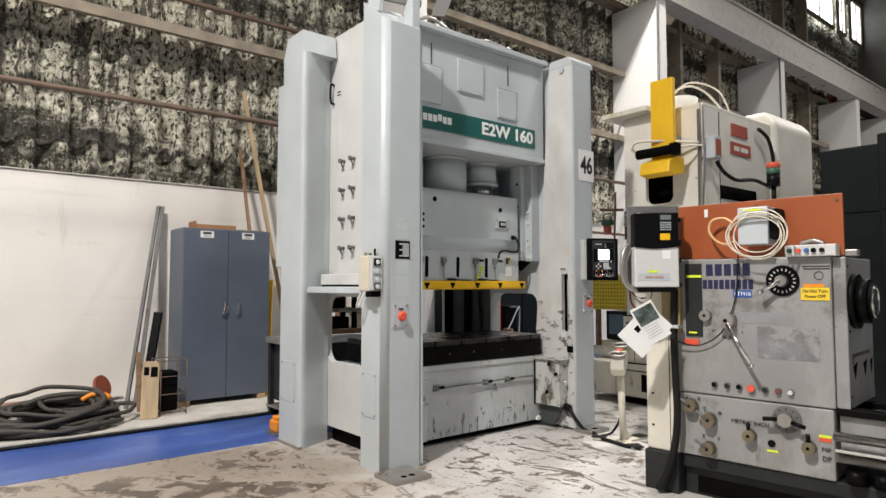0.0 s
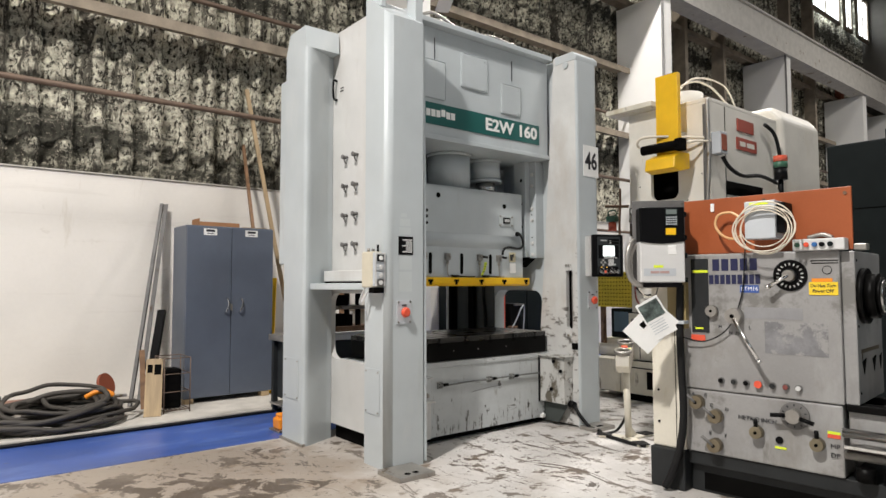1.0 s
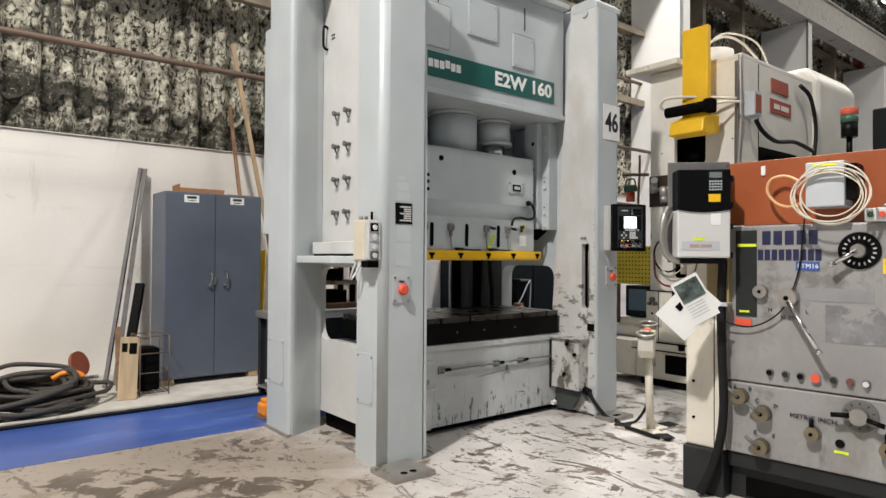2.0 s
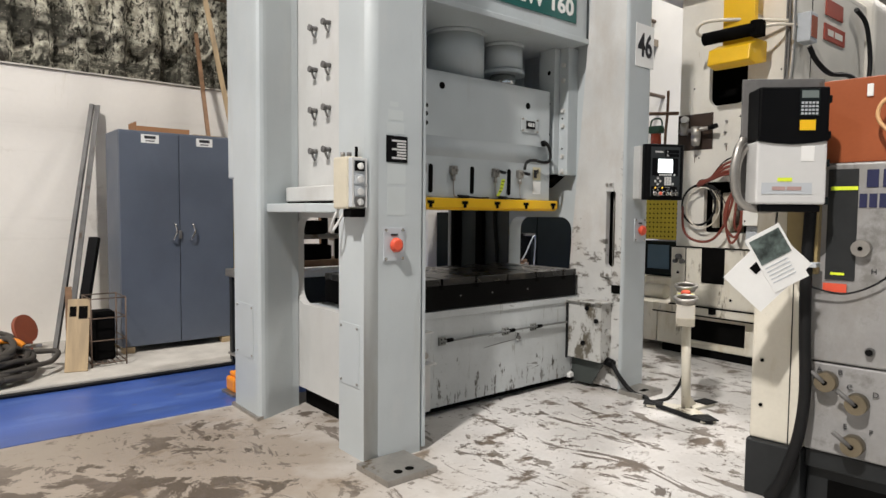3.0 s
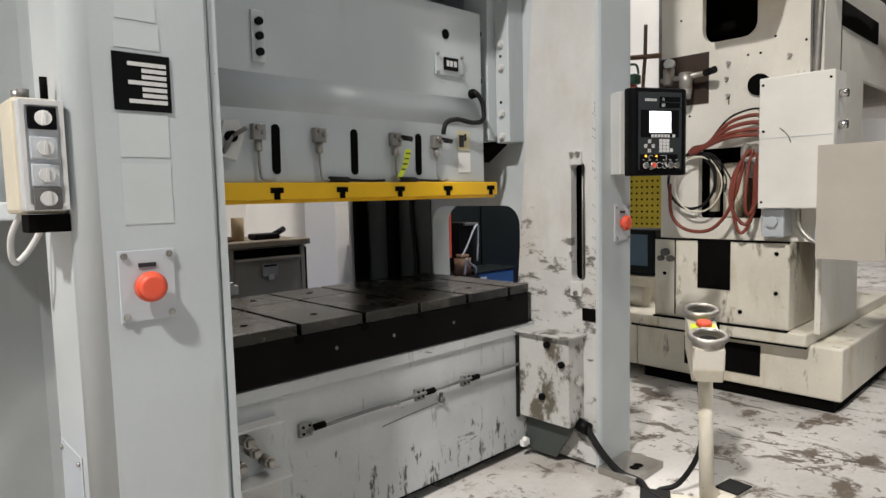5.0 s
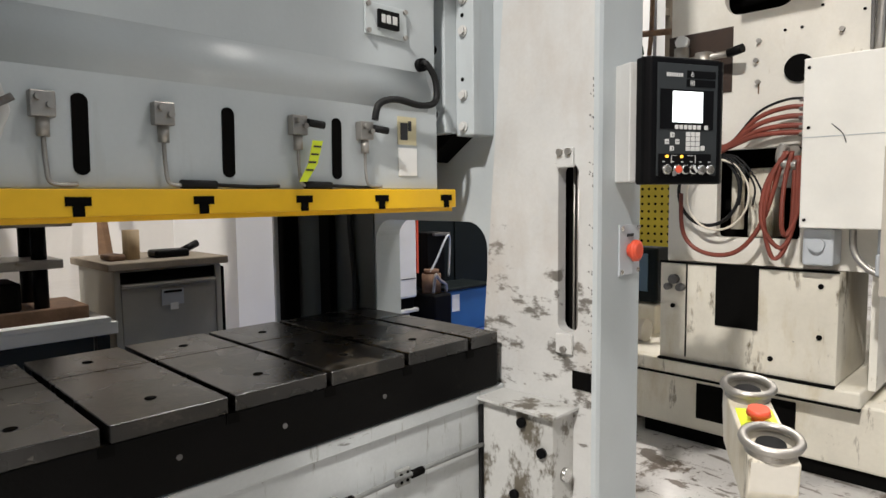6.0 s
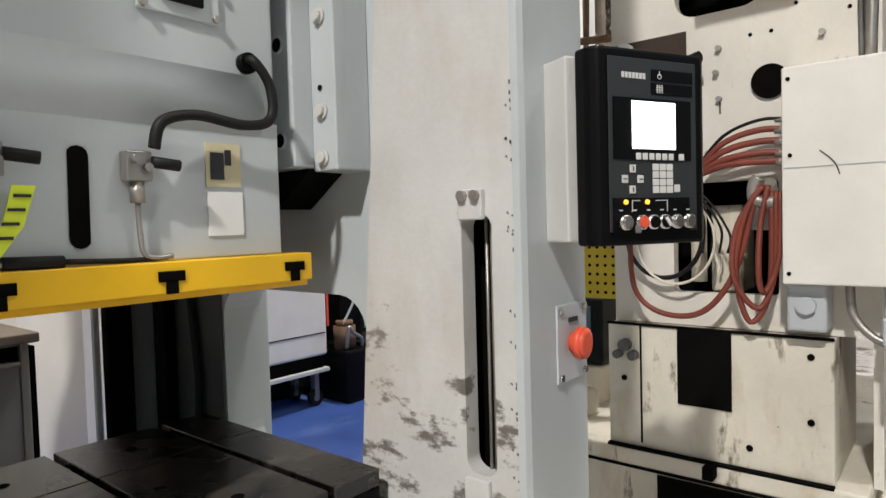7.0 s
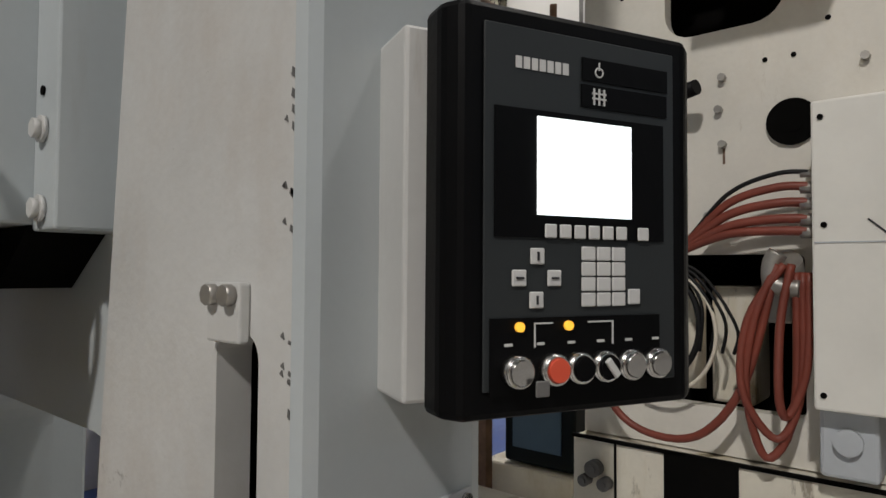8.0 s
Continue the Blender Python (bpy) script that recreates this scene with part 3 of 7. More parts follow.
part("channel_gap", Shape().box(0.305, 0.4235, 0.31, 1.01, 1.286, 1.2995), DARK, press)
part("drip_channel", Shape().box(0.30, 0.424, 0.30, 1.02, 1.30, 1.385, 0.006), PRESSPALE, press)
# inner faces of the right column, with a guide slot
inner = Shape().holed("x", 2.304, 2.347, 0.02, 0.22, 0.78, 1.50, (0.072, 0.149, 0.87, 1.41), 0.03)
inner.prism([(0.02, 0.02), (0.22, 0.02), (0.22, 0.78), (0.02, 0.78)], "x", 2.304, 2.347)
inner.prism([(0.02, 1.50), (0.22, 1.50), (0.22, 3.40), (0.02, 3.34)], "x", 2.304, 2.347)
inner.prism([(0.22, 0.02), (0.505, 0.02), (0.47, 0.82), (0.385, 1.85), (0.27, 3.40), (0.22, 3.40)], "x", 2.304, 2.347)
part("column_cheek", inner, SCUFFED, press, "pale grey cheek with chipped and scuffed paint")
colr = Shape().prism([(2.304, 0.02), (2.308, 0.006), (2.322, 0), (2.56, 0)] +
                     [(2.60, 0.02), (2.61, 0.06), (2.61, 0.298), (2.40, 0.298), (2.40, 0.02)], "z", 0.0, 3.33)
part("column", colr, PRESS, press)
part("column_cap", Shape().prism([(0.0, 3.33), (0.25, 3.33), (0.25, 3.41), (0.04, 3.41), (0.0, 3.37)], "x", 2.30, 2.61, 0.004).cyl((2.30, 0.12, 3.30), (2.288, 0.12, 3.30), 0.03, 16), PRESS, press)
part("column_cheek", Shape().prism([(0.0, 0.02), (0.505, 0.02), (0.47, 0.82), (0.385, 1.85), (0.27, 3.18), (0.02, 3.18)], "x", 0.5705, 0.59), PRESS, press)
part("column", Shape().box(2.495, 2.61, 1.27, 1.60, 0, 3.3, 0.01), PRESS, press)
# black plate behind the slot puts its inner shade into the colour
slotg = part("slot_shade", Shape().box(2.39, 2.3985, 0.06, 0.215, 0.84, 1.42), DARK, press, "black plate for the shade inside the guide slot")
part("guide_rod", Shape().cyl((2.338, 0.094, 0.86), (2.338, 0.094, 1.42), 0.0055, 10).cyl((2.345, 0.114, 0.86), (2.345, 0.114, 1.42), 0.004, 8), STEEL, slotg)
for z0, z1, ys, bz in ((1.398, 1.46, (0.10, 0.132), 1.447), (0.80, 0.865, (0.115,), 0.815)):
    cl = part("slot_clamp", Shape().box(2.29, 2.3035, 0.086, 0.148, z0, z1, 0.003), PRESSPALE, slotg)
    for by in ys:
        part("bolt", Shape().cyl((2.29, by, bz), (2.279, by, bz), 0.011, 8), STEEL, cl)
part("name_plate", Shape().box(2.298, 2.3035, 0.02, 0.088, 0.69, 0.748), DARK, press, "small dark data plate")
rng_chip = random.Random(11)


def edge_chips(count, x, y, z0, z1, parent):
    """Small flakes of bare dark metal along an upright edge."""
    sh = Shape()
    for _ in range(count):
        z = z0 + (z1 - z0) * rng_chip.random() ** 1.3
        h, w = rng_chip.uniform(0.003, 0.011), rng_chip.uniform(0.0015, 0.004)
        sh.prism([(y - 0.001, z), (y + w, z + h * 0.25), (y + w * 0.6, z + h), (y - 0.001, z + h * 0.8)], "x", x - 0.0012, x - 0.0002)
        if rng_chip.random() < 0.5:
            sh.prism([(y + w + 0.006, z + h), (y + w + 0.012, z + h + 0.003), (y + w + 0.008, z + h + 0.007)], "x", x - 0.0012, x - 0.0002)
    tagged(part("paint_chips", sh, DULLSTEEL, parent), "chipped bare metal flakes along the column edge", kind="stuff")


edge_chips(30, 2.304, 0.021, 0.65, 1.66, press)
# crown
part("crown_front", Shape().box(0.591, 2.309, 0.36, 0.40, 2.49, 3.38), PRESS, press)
part("crown_top", Shape().box(0.591, 2.309, 0.29, 1.36, 3.385, 3.43, 0.006), PRESS, press)
part("crown_rear", Shape().box(0.48, 2.35, 1.0, 1.05, 2.2, 3.38), PRESS, press)
part("crown_floor", Shape().box(0.591, 2.305, 0.33, 1.0, 2.45, 2.488, 0.005), PRESS, press)
band = part("name_band", Shape().box(0.60, 2.185, 0.352, 0.3595, 2.578, 2.756), GREEN, press, "dark green name band with white lettering")
lettering("E2W 160", 0.148, on_south(1.825, 0.3505, 2.668), band, WHITE, squeeze=1.16, bold=0.03)
for i in range(7):
    part("logo_block", Shape().box(0.80 + i * 0.052, 0.842 + i * 0.052, 0.3495, 0.3515, 2.642 if i != 4 else 2.655, 2.70 if i != 4 else 2.712), WHITE, band)
for hx, hw, z0, z1 in ((0.92, 0.26, 2.79, 3.11), (1.375, 0.30, 2.948, 3.243), (1.815, 0.243, 2.80, 3.07)):
    c = part("access_cover", Shape().box(hx - hw / 2, hx + hw / 2, 0.347, 0.3595, z0, z1, 0.012, seg=3), PRESS, press)
    if hx > 1.2:
        for bx, bz in ((hx - hw / 2 + 0.03, z0 + 0.03), (hx + hw / 2 - 0.03, z0 + 0.03), (hx - hw / 2 + 0.03, z1 - 0.03), (hx + hw / 2 - 0.03, z1 - 0.03)):
            part("bolt", Shape().cyl((bx, 0.347, bz), (bx, 0.340, bz), 0.008, 8), PRESS, c)
for wx in (0.93, 1.80):
    part("crown_bracket", Shape().box(wx - 0.03, wx + 0.05, 0.45, 0.75, 3.431, 3.50, 0.01).cyl((wx + 0.15, 0.5, 3.431), (wx + 0.15, 0.5, 3.53), 0.05, 14), STEEL, press)
part("crown_pipework", Shape().tube([(0.8, 0.42, 3.45), (0.95, 0.40, 3.53), (1.15, 0.42, 3.5), (1.3, 0.42, 3.44)], 0.014).tube([(1.5, 0.42, 3.44), (1.6, 0.42, 3.5), (1.85, 0.42, 3.49), (2.0, 0.42, 3.44)], 0.014), STEEL, press)
for zx in (0.94, 1.83):
    part("gasket_line", Shape().box(zx, zx + 0.006, 0.354, 0.3595, 3.12, 3.30), INK, press)
# bed and bolster
part("bed_front", Shape().box(0.592, 2.303, 0.385, 0.43, 0.055, 0.60).box(0.592, 2.303, 0.375, 0.43, 0.60, 0.648, 0.005), PRESSWORN, press, "bed front with scraped and oil-streaked grey paint")
part("bed_core", Shape().box(0.48, 2.355, 0.431, 1.12, 0.16, 0.648), PRESS, press)
# black fill added for the shade in the gap under the bed
part("bed_gap_shade", Shape().box(0.48, 2.355, 0.46, 1.12, 0.0, 0.159), DARK, press, "black block for the shade under the bed")
bolster = part("bolster", Shape().box(0.62, 2.262, 0.37, 1.12, 0.652, 0.80, 0.004), BLACKSTEEL, press, "oily black steel bolster plate with T-slots")
xs = [0.62, 0.72, 1.0, 1.28, 1.56, 1.84, 2.12, 2.262]
for xa, xb in zip(xs, xs[1:]):
    for ya, yb in ((0.37, 0.848), (0.852, 1.12)):
        part("plate", Shape().box(xa + (0.009 if xa > 0.62 else 0), xb - (0.009 if xb < 2.262 else 0), ya, yb, 0.8, 0.84, 0.002, seg=1), OILTOP, bolster)
for xa in (1.0, 1.28, 1.56, 1.84, 2.12):
    part("slot_mouth", Shape().box(xa - 0.016, xa + 0.016, 0.3665, 0.3695, 0.775, 0.80), DARK, bolster)
for px, py in ((0.86, 0.5), (1.14, 0.5), (1.42, 0.5), (1.70, 0.5), (1.98, 0.5), (1.14, 0.98), (1.42, 0.98), (1.70, 0.98), (1.98, 0.98)):
    part("tapped_hole", Shape().cyl((px, py, 0.8402), (px, py, 0.8415), 0.014, 12), DARK, bolster)
for px in (0.75, 1.15, 1.42, 1.75):
    part("lifting_hole", Shape().cyl((px, 0.3695, 0.73), (px, 0.3675, 0.73), 0.007, 12), DULLSTEEL, bolster)
# slide
ZB = 1.335
slide = part("slide", Shape().box(0.78, 2.135, 0.535, 1.0, ZB + 0.29, ZB + 0.79, 0.008).box(0.78, 2.135, 0.53, 1.0, ZB, ZB + 0.29, 0.004), PRESS, press)


def slide_roll():
    """A smooth raised roll along the slide front."""
    t = bmesh.new()
    prof = [(0.5352 - 0.024 * math.sin(math.pi * k / 28) ** 2, ZB + 0.235 + 0.155 * k / 28) for k in range(29)]
    a, b = [[t.verts.new((x, y, z)) for y, z in prof] for x in (0.785, 2.09)]
    for k in range(28):
        t.faces.new((a[k], b[k], b[k + 1], a[k + 1])).smooth = True
    t.faces.new(a)
    t.faces.new(b[::-1])
    bmesh.ops.recalc_face_normals(t, faces=t.faces[:])
    return Shape().add(t)


part("roll", slide_roll(), PRESS, slide)
bar = part("slide_bar", Shape().box(0.70, 2.195, 0.50, 1.02, ZB - 0.062, ZB, 0.003).box(0.70, 2.195, 0.52, 1.02, ZB - 0.075, ZB - 0.0625), YELLOW, press, "yellow edge bar of the slide with T-slots")
for xa in (0.73, 1.01, 1.29, 1.58, 1.86, 2.145):
    part("slot_mouth", Shape().box(xa - 0.026, xa + 0.026, 0.4965, 0.499, ZB - 0.038, ZB - 0.018).box(xa - 0.012, xa + 0.012, 0.4965, 0.499, ZB - 0.0615, ZB - 0.036), DARK, bar)
for ox in (0.77, 1.03, 1.375, 1.715):
    part("oblong_hole", Shape().prism([(ox + 0.018 * math.cos(a), ZB + (0.192 if math.sin(a) > 0 else 0.048) + 0.018 * math.sin(a)) for a in [0.01 + k * math.pi / 6 for k in range(12)]], "y", 0.527, 0.5295), DARK, slide)
for vx in (0.955, 1.205, 1.575, 1.81):
    v = part("clamp_valve", Shape().box(vx - 0.024, vx + 0.024, 0.50, 0.5295, ZB + 0.15, ZB + 0.205, 0.003).cyl((vx - 0.01, 0.5, ZB + 0.19), (vx - 0.01, 0.485, ZB + 0.19), 0.008, 8)
             .cyl((vx + 0.012, 0.5, ZB + 0.175), (vx + 0.012, 0.488, ZB + 0.175), 0.008, 8).cyl((vx, 0.515, ZB + 0.11), (vx, 0.515, ZB + 0.15), 0.013, 10), STEEL, slide)
    part("thin_pipe", Shape().tube([(vx, 0.515, ZB + 0.11), (vx + 0.002, 0.515, ZB + 0.05), (vx + 0.01, 0.51, ZB + 0.012), (vx + 0.06, 0.51, ZB + 0.01)], 0.005, 6), STEEL, v)
    if vx > 1.5:
        part("hose_end", Shape().cyl((vx + 0.02, 0.495, ZB + 0.185), (vx + 0.07, 0.49, ZB + 0.18), 0.011, 10), RUBBER, v)
for hx in (1.24, 1.59):
    part("pipe_run", Shape().cyl((hx, 0.512, ZB + 0.012), (hx + 0.09, 0.512, ZB + 0.010), 0.011, 8).tube([(hx + 0.09, 0.512, ZB + 0.01), (hx + 0.2, 0.512, ZB + 0.006), (hx + 0.27, 0.512, ZB + 0.008)], 0.005, 6), RUBBER, slide)
lv = part("clamp_lever", Shape().prism([(0.80, ZB + 0.09), (0.83, ZB + 0.21), (0.885, ZB + 0.215), (0.90, ZB + 0.16), (0.87, ZB + 0.075)], "y", 0.512, 0.5295, 0.003), PRESSPALE, slide, "grey lever plate with dark pivot")
part("pivot", Shape().cyl((0.85, 0.512, ZB + 0.155), (0.85, 0.492, ZB + 0.155), 0.02, 14), DARK, lv)
part("lever_arm", Shape().cyl((0.85, 0.498, ZB + 0.155), (0.90, 0.492, ZB + 0.185), 0.008, 8).cyl((0.85, 0.498, ZB + 0.155), (0.815, 0.492, ZB + 0.10), 0.008, 8), DULLSTEEL, lv)
part("tape", Shape().prism([(1.602, ZB + 0.135), (1.635, ZB + 0.135), (1.615, ZB + 0.07), (1.58, ZB + 0.02), (1.555, ZB + 0.02), (1.585, ZB + 0.07)], "y", 0.482, 0.484), NEON, slide, "neon yellow tape tag")
for i in range(4):
    part("tape_mark", Shape().box(1.576 + i * 0.009, 1.60 + i * 0.009, 0.4795, 0.4815, ZB + 0.05 + i * 0.022, ZB + 0.055 + i * 0.022), INK, slide)
part("slide_cable", Shape().tube([(2.06, 0.53, ZB + 0.41), (2.06, 0.50, ZB + 0.41), (2.09, 0.49, ZB + 0.36), (2.085, 0.485, ZB + 0.29), (2.02, 0.485, ZB + 0.27), (1.92, 0.49, ZB + 0.28), (1.85, 0.49, ZB + 0.26), (1.835, 0.495, ZB + 0.21)], 0.011), RUBBER, slide)
part("cable_gland", Shape().cyl((2.06, 0.5345, ZB + 0.41), (2.06, 0.515, ZB + 0.41), 0.022, 14), BLACK, slide)
part("warning_label", Shape().box(1.955, 2.035, 0.5265, 0.5295, ZB + 0.145, ZB + 0.235), mat("yellowed_label", (0.62, 0.56, 0.36), 0.5, var=0.15), slide)
part("warning_mark", Shape().box(1.965, 1.995, 0.5245, 0.526, ZB + 0.16, ZB + 0.215).box(1.998, 2.012, 0.5245, 0.526, ZB + 0.19, ZB + 0.222), INK, slide)
part("paper_label", Shape().box(1.957, 2.037, 0.5265, 0.5295, ZB + 0.045, ZB + 0.135), PAPER, slide)
counter = part("counter_plate", Shape().box(1.83, 2.0, 0.526, 0.5345, ZB + 0.475, ZB + 0.575, 0.003), PATCH, slide)
part("counter_window", Shape().box(1.875, 1.96, 0.515, 0.5255, ZB + 0.50, ZB + 0.555, 0.002), BLACK, counter)
part("counter_digit", Shape().box(1.885, 1.90, 0.513, 0.5145, ZB + 0.515, ZB + 0.54).box(1.905, 1.922, 0.513, 0.5145, ZB + 0.515, ZB + 0.54).box(1.93, 1.948, 0.513, 0.5145, ZB + 0.515, ZB + 0.54), PLASTICGREY, counter)
for bx, bz in ((1.84, 0.485), (1.99, 0.485), (1.84, 0.565), (1.99, 0.565)):
    part("bolt", Shape().cyl((bx, 0.5255, ZB + bz), (bx, 0.517, ZB + bz), 0.008, 8), STEEL, counter)
for hx, hz in ((1.12, 0.70), (1.90, 0.66)):
    part("round_hole", Shape().cyl((hx, 0.5345, ZB + hz), (hx, 0.531, ZB + hz), 0.022, 16), DARK, slide)
sw = part("selector_plate", Shape().box(0.955, 1.005, 0.526, 0.5345, ZB + 0.42, ZB + 0.60, 0.003), PATCH, slide)
for z in (0.455, 0.51, 0.56):
    part("selector", Shape().cyl((0.98, 0.5255, ZB + z), (0.98, 0.51, ZB + z), 0.014, 12), BLACK, sw)
part("plunger", Shape().cyl((1.43, 0.77, ZB + 0.79), (1.43, 0.77, 2.449), 0.195, 36).cyl((1.43, 0.77, 2.425), (1.43, 0.77, 2.449), 0.208, 36), PRESS, press)
part("plunger", Shape().cyl((1.88, 0.77, ZB + 0.93), (1.88, 0.77, 2.449), 0.142, 32).cyl((1.88, 0.77, ZB + 0.90), (1.88, 0.77, ZB + 0.93), 0.158, 32).cyl((1.88, 0.77, 2.425), (1.88, 0.77, 2.449), 0.153, 32), PRESS, press)
part("plunger_rod", Shape().cyl((1.88, 0.77, ZB + 0.79), (1.88, 0.77, ZB + 0.90), 0.095, 24), CHROME, press)
rail = part("gib_rail", Shape().box(2.195, 2.359, 0.55, 0.70, 1.535, 2.449, 0.004).box(2.25, 2.359, 0.465, 0.549, 1.525, 2.449, 0.004), PRESS, press)
for z in (1.555, 1.665, 1.885, 1.995, 2.215, 2.325):
    part("bolt", Shape().cyl((2.249, 0.51, z), (2.243, 0.51, z), 0.019, 14).cyl((2.243, 0.51, z), (2.234, 0.51, z), 0.014, 6), PRESSPALE, rail)
for z in (1.60, 1.825, 2.05, 2.275):
    cbr = part("counterbore", Shape().ring((2.1935, 0.60, z), (1, 0, 0), 0.019, 0.003, 20), PRESS, rail)
    part("socket_screw", Shape().cyl((2.1945, 0.60, z), (2.192, 0.60, z), 0.0175, 16), DARK, cbr)
for z in (1.72, 1.94):
    part("oil_hole", Shape().cyl((2.2495, 0.515, z), (2.247, 0.515, z), 0.007, 10), DARK, rail)
# dark wedge shaped as the shadow on the gib rail's underside
part("rail_shade", Shape().prism([(0.56, 1.534), (0.84, 1.534), (0.80, 1.45), (0.70, 1.44)], "x", 2.25, 2.359), DARK, rail)
part("gib_rail", Shape().box(0.592, 0.68, 0.55, 0.66, 1.40, 2.449, 0.004), PRESS, press)
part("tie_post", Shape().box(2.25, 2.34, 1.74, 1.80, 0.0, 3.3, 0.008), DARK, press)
# shaded rear of the right side frame, the shade put into its colour
part("rear_frame_shade", Shape().box(2.361, 2.49, 1.621, 1.84, 0.04, 3.3).box(2.352, 2.3595, 1.158, 1.84, 0.66, 1.42), SHADEGREY, press, "rear of the side frame with its shade put into the colour")
part("tie_strip", Shape().box(2.20, 2.222, 1.74, 1.76, 0.0, 2.44, 0.004), PRESSPALE, press)
# unseen sheet added across the rear to keep light out of the press
part("rear_light_block", Shape().box(0.51, 2.355, 1.555, 1.60, 1.42, 3.38), PRESS, press)
part("rear_cable", Shape().tube([(2.337, 1.30, 2.4), (2.337, 1.29, 1.5), (2.336, 1.31, 1.2), (2.337, 1.28, 0.9), (2.336, 1.30, 0.66)], 0.013), RUBBER, press)
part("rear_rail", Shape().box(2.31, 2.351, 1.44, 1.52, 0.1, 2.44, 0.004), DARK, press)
# feet
def foot(x0, x1, y0, y1, name="foot_plate"):
    f = part(name, Shape().box(x0, x1, y0, y1, 0.0, 0.032, 0.004), STEEL, press, "bare steel floor plate")
    for fx in (x0 + 0.10, x1 - 0.12):
        part("anchor_hole", Shape().cyl((fx, y0 + 0.06, 0.0323), (fx, y0 + 0.06, 0.0335), 0.022, 14), DARK, f)


foot(0.17, 0.455, -0.27, -0.002)
foot(2.28, 2.535, -0.19, -0.002)
part("base_edge", Shape().prism([(0.085, 0.955), (0.40, 1.105), (0.40, 1.37), (0.085, 1.37)], "z", 0.0, 0.02), STEEL, press)
# side clutter
for sy in (0.70, 0.86):
    for sz in (1.60, 1.84, 2.08, 2.32):
        nz = part("grease_fitting", Shape().cyl((0.424, sy, sz), (0.385, sy, sz), 0.014, 10).cyl((0.385, sy, sz), (0.372, sy, sz), 0.02, 6).tube([(0.395, sy, sz - 0.005), (0.394, sy - 0.004, sz - 0.03), (0.41, sy - 0.004, sz - 0.055)], 0.007, 6), DULLSTEEL, press)
part("side_hook", Shape().tube([(0.424, 1.04, 3.0), (0.39, 1.04, 3.0), (0.39, 1.04, 2.86), (0.424, 1.04, 2.84)], 0.01).box(0.42, 0.424, 0.93, 0.98, 2.90, 2.906).box(0.42, 0.424, 0.93, 0.98, 2.925, 2.931), BLACK, press)


def cover_west(x, y0, y1, z0, z1):
    c = part("cover_plate", Shape().box(x - 0.004, x - 0.0005, y0, y1, z0, z1, 0.0015, seg=1), PRESS, press)
    for by in (y0 + 0.015, y1 - 0.015):
        for bz in (z0 + 0.02, z1 - 0.02):
            part("screw", Shape().cyl((x - 0.004, by, bz), (x - 0.010, by, bz), 0.006, 8), STEEL, c)


cover_west(0.245, 0.09, 0.275, 0.36, 0.68)
cover_west(0.10, 1.05, 1.30, 0.35, 0.68)
jb = part("junction_box", Shape().box(0.15, 0.2445, 0.05, 0.185, 1.255, 1.505, 0.01), TAN, press, "aged cream switch box with clear cover")
sf = part("switch_face", Shape().box(0.156, 0.242, 0.018, 0.0495, 1.262, 1.498, 0.005), BOXGREY, jb)
part("cover_rim", Shape().holed("y", 0.0145, 0.0178, 0.158, 0.24, 1.264, 1.496, (0.167, 0.231, 1.275, 1.485), 0.006), PLASTICGREY, sf)
for z, mm in ((1.458, BLACK), (1.395, BOXGREY), (1.338, BOXGREY), (1.288, DULLSTEEL)):
    k = part("switch", Shape().box(0.172, 0.226, 0.0125, 0.0178, z - 0.024, z + 0.024, 0.003), mm, sf)
    part("switch_dial", Shape().cyl((0.20, 0.0124, z), (0.20, 0.005, z), 0.016, 14).box(0.197, 0.203, 0.002, 0.005, z - 0.013, z + 0.013), PLASTICGREY if mm is not BLACK else WHITE, k)
part("box_bracket", Shape().box(0.165, 0.2445, 0.04, 0.11, 1.215, 1.254), DARK, jb)
part("box_screw", Shape().cyl((0.22, 0.08, 1.505), (0.22, 0.08, 1.555), 0.008, 8), DARK, jb)
part("box_screw", Shape().cyl((0.18, 0.08, 1.505), (0.18, 0.08, 1.525), 0.012, 8), DULLSTEEL, jb)
part("box_screw", Shape().cyl((0.18, 0.14, 1.505), (0.18, 0.14, 1.53), 0.012, 8), STEEL, jb)
part("box_cable", Shape().tube([(0.175, 0.17, 1.256), (0.155, 0.19, 1.20), (0.165, 0.23, 1.14), (0.20, 0.24, 1.17), (0.235, 0.22, 1.24)], 0.007), PLASTICGREY, jb)
npl = part("name_plate", Shape().box(0.338, 0.465, -0.004, -0.0005, 1.485, 1.615, 0.001, seg=1), BLACK, press, "black data plate with white fields")
for i in range(7):
    part("plate_field", Shape().box(0.40 - (0.03 if i % 3 == 0 else 0), 0.455, -0.006, -0.0045, 1.502 + i * 0.014, 1.511 + i * 0.014), PLASTICGREY, npl)
for x0, x1, z0, z1 in ((0.345, 0.455, 1.38, 1.48), (0.345, 0.455, 1.225, 1.365), (0.345, 0.445, 1.625, 1.68), (0.35, 0.44, 1.69, 1.74), (0.36, 0.41, 1.755, 1.78)):
    part("paint_patch", Shape().box(x0, x1, -0.0012, -0.0003, z0, z1), PATCH, press)


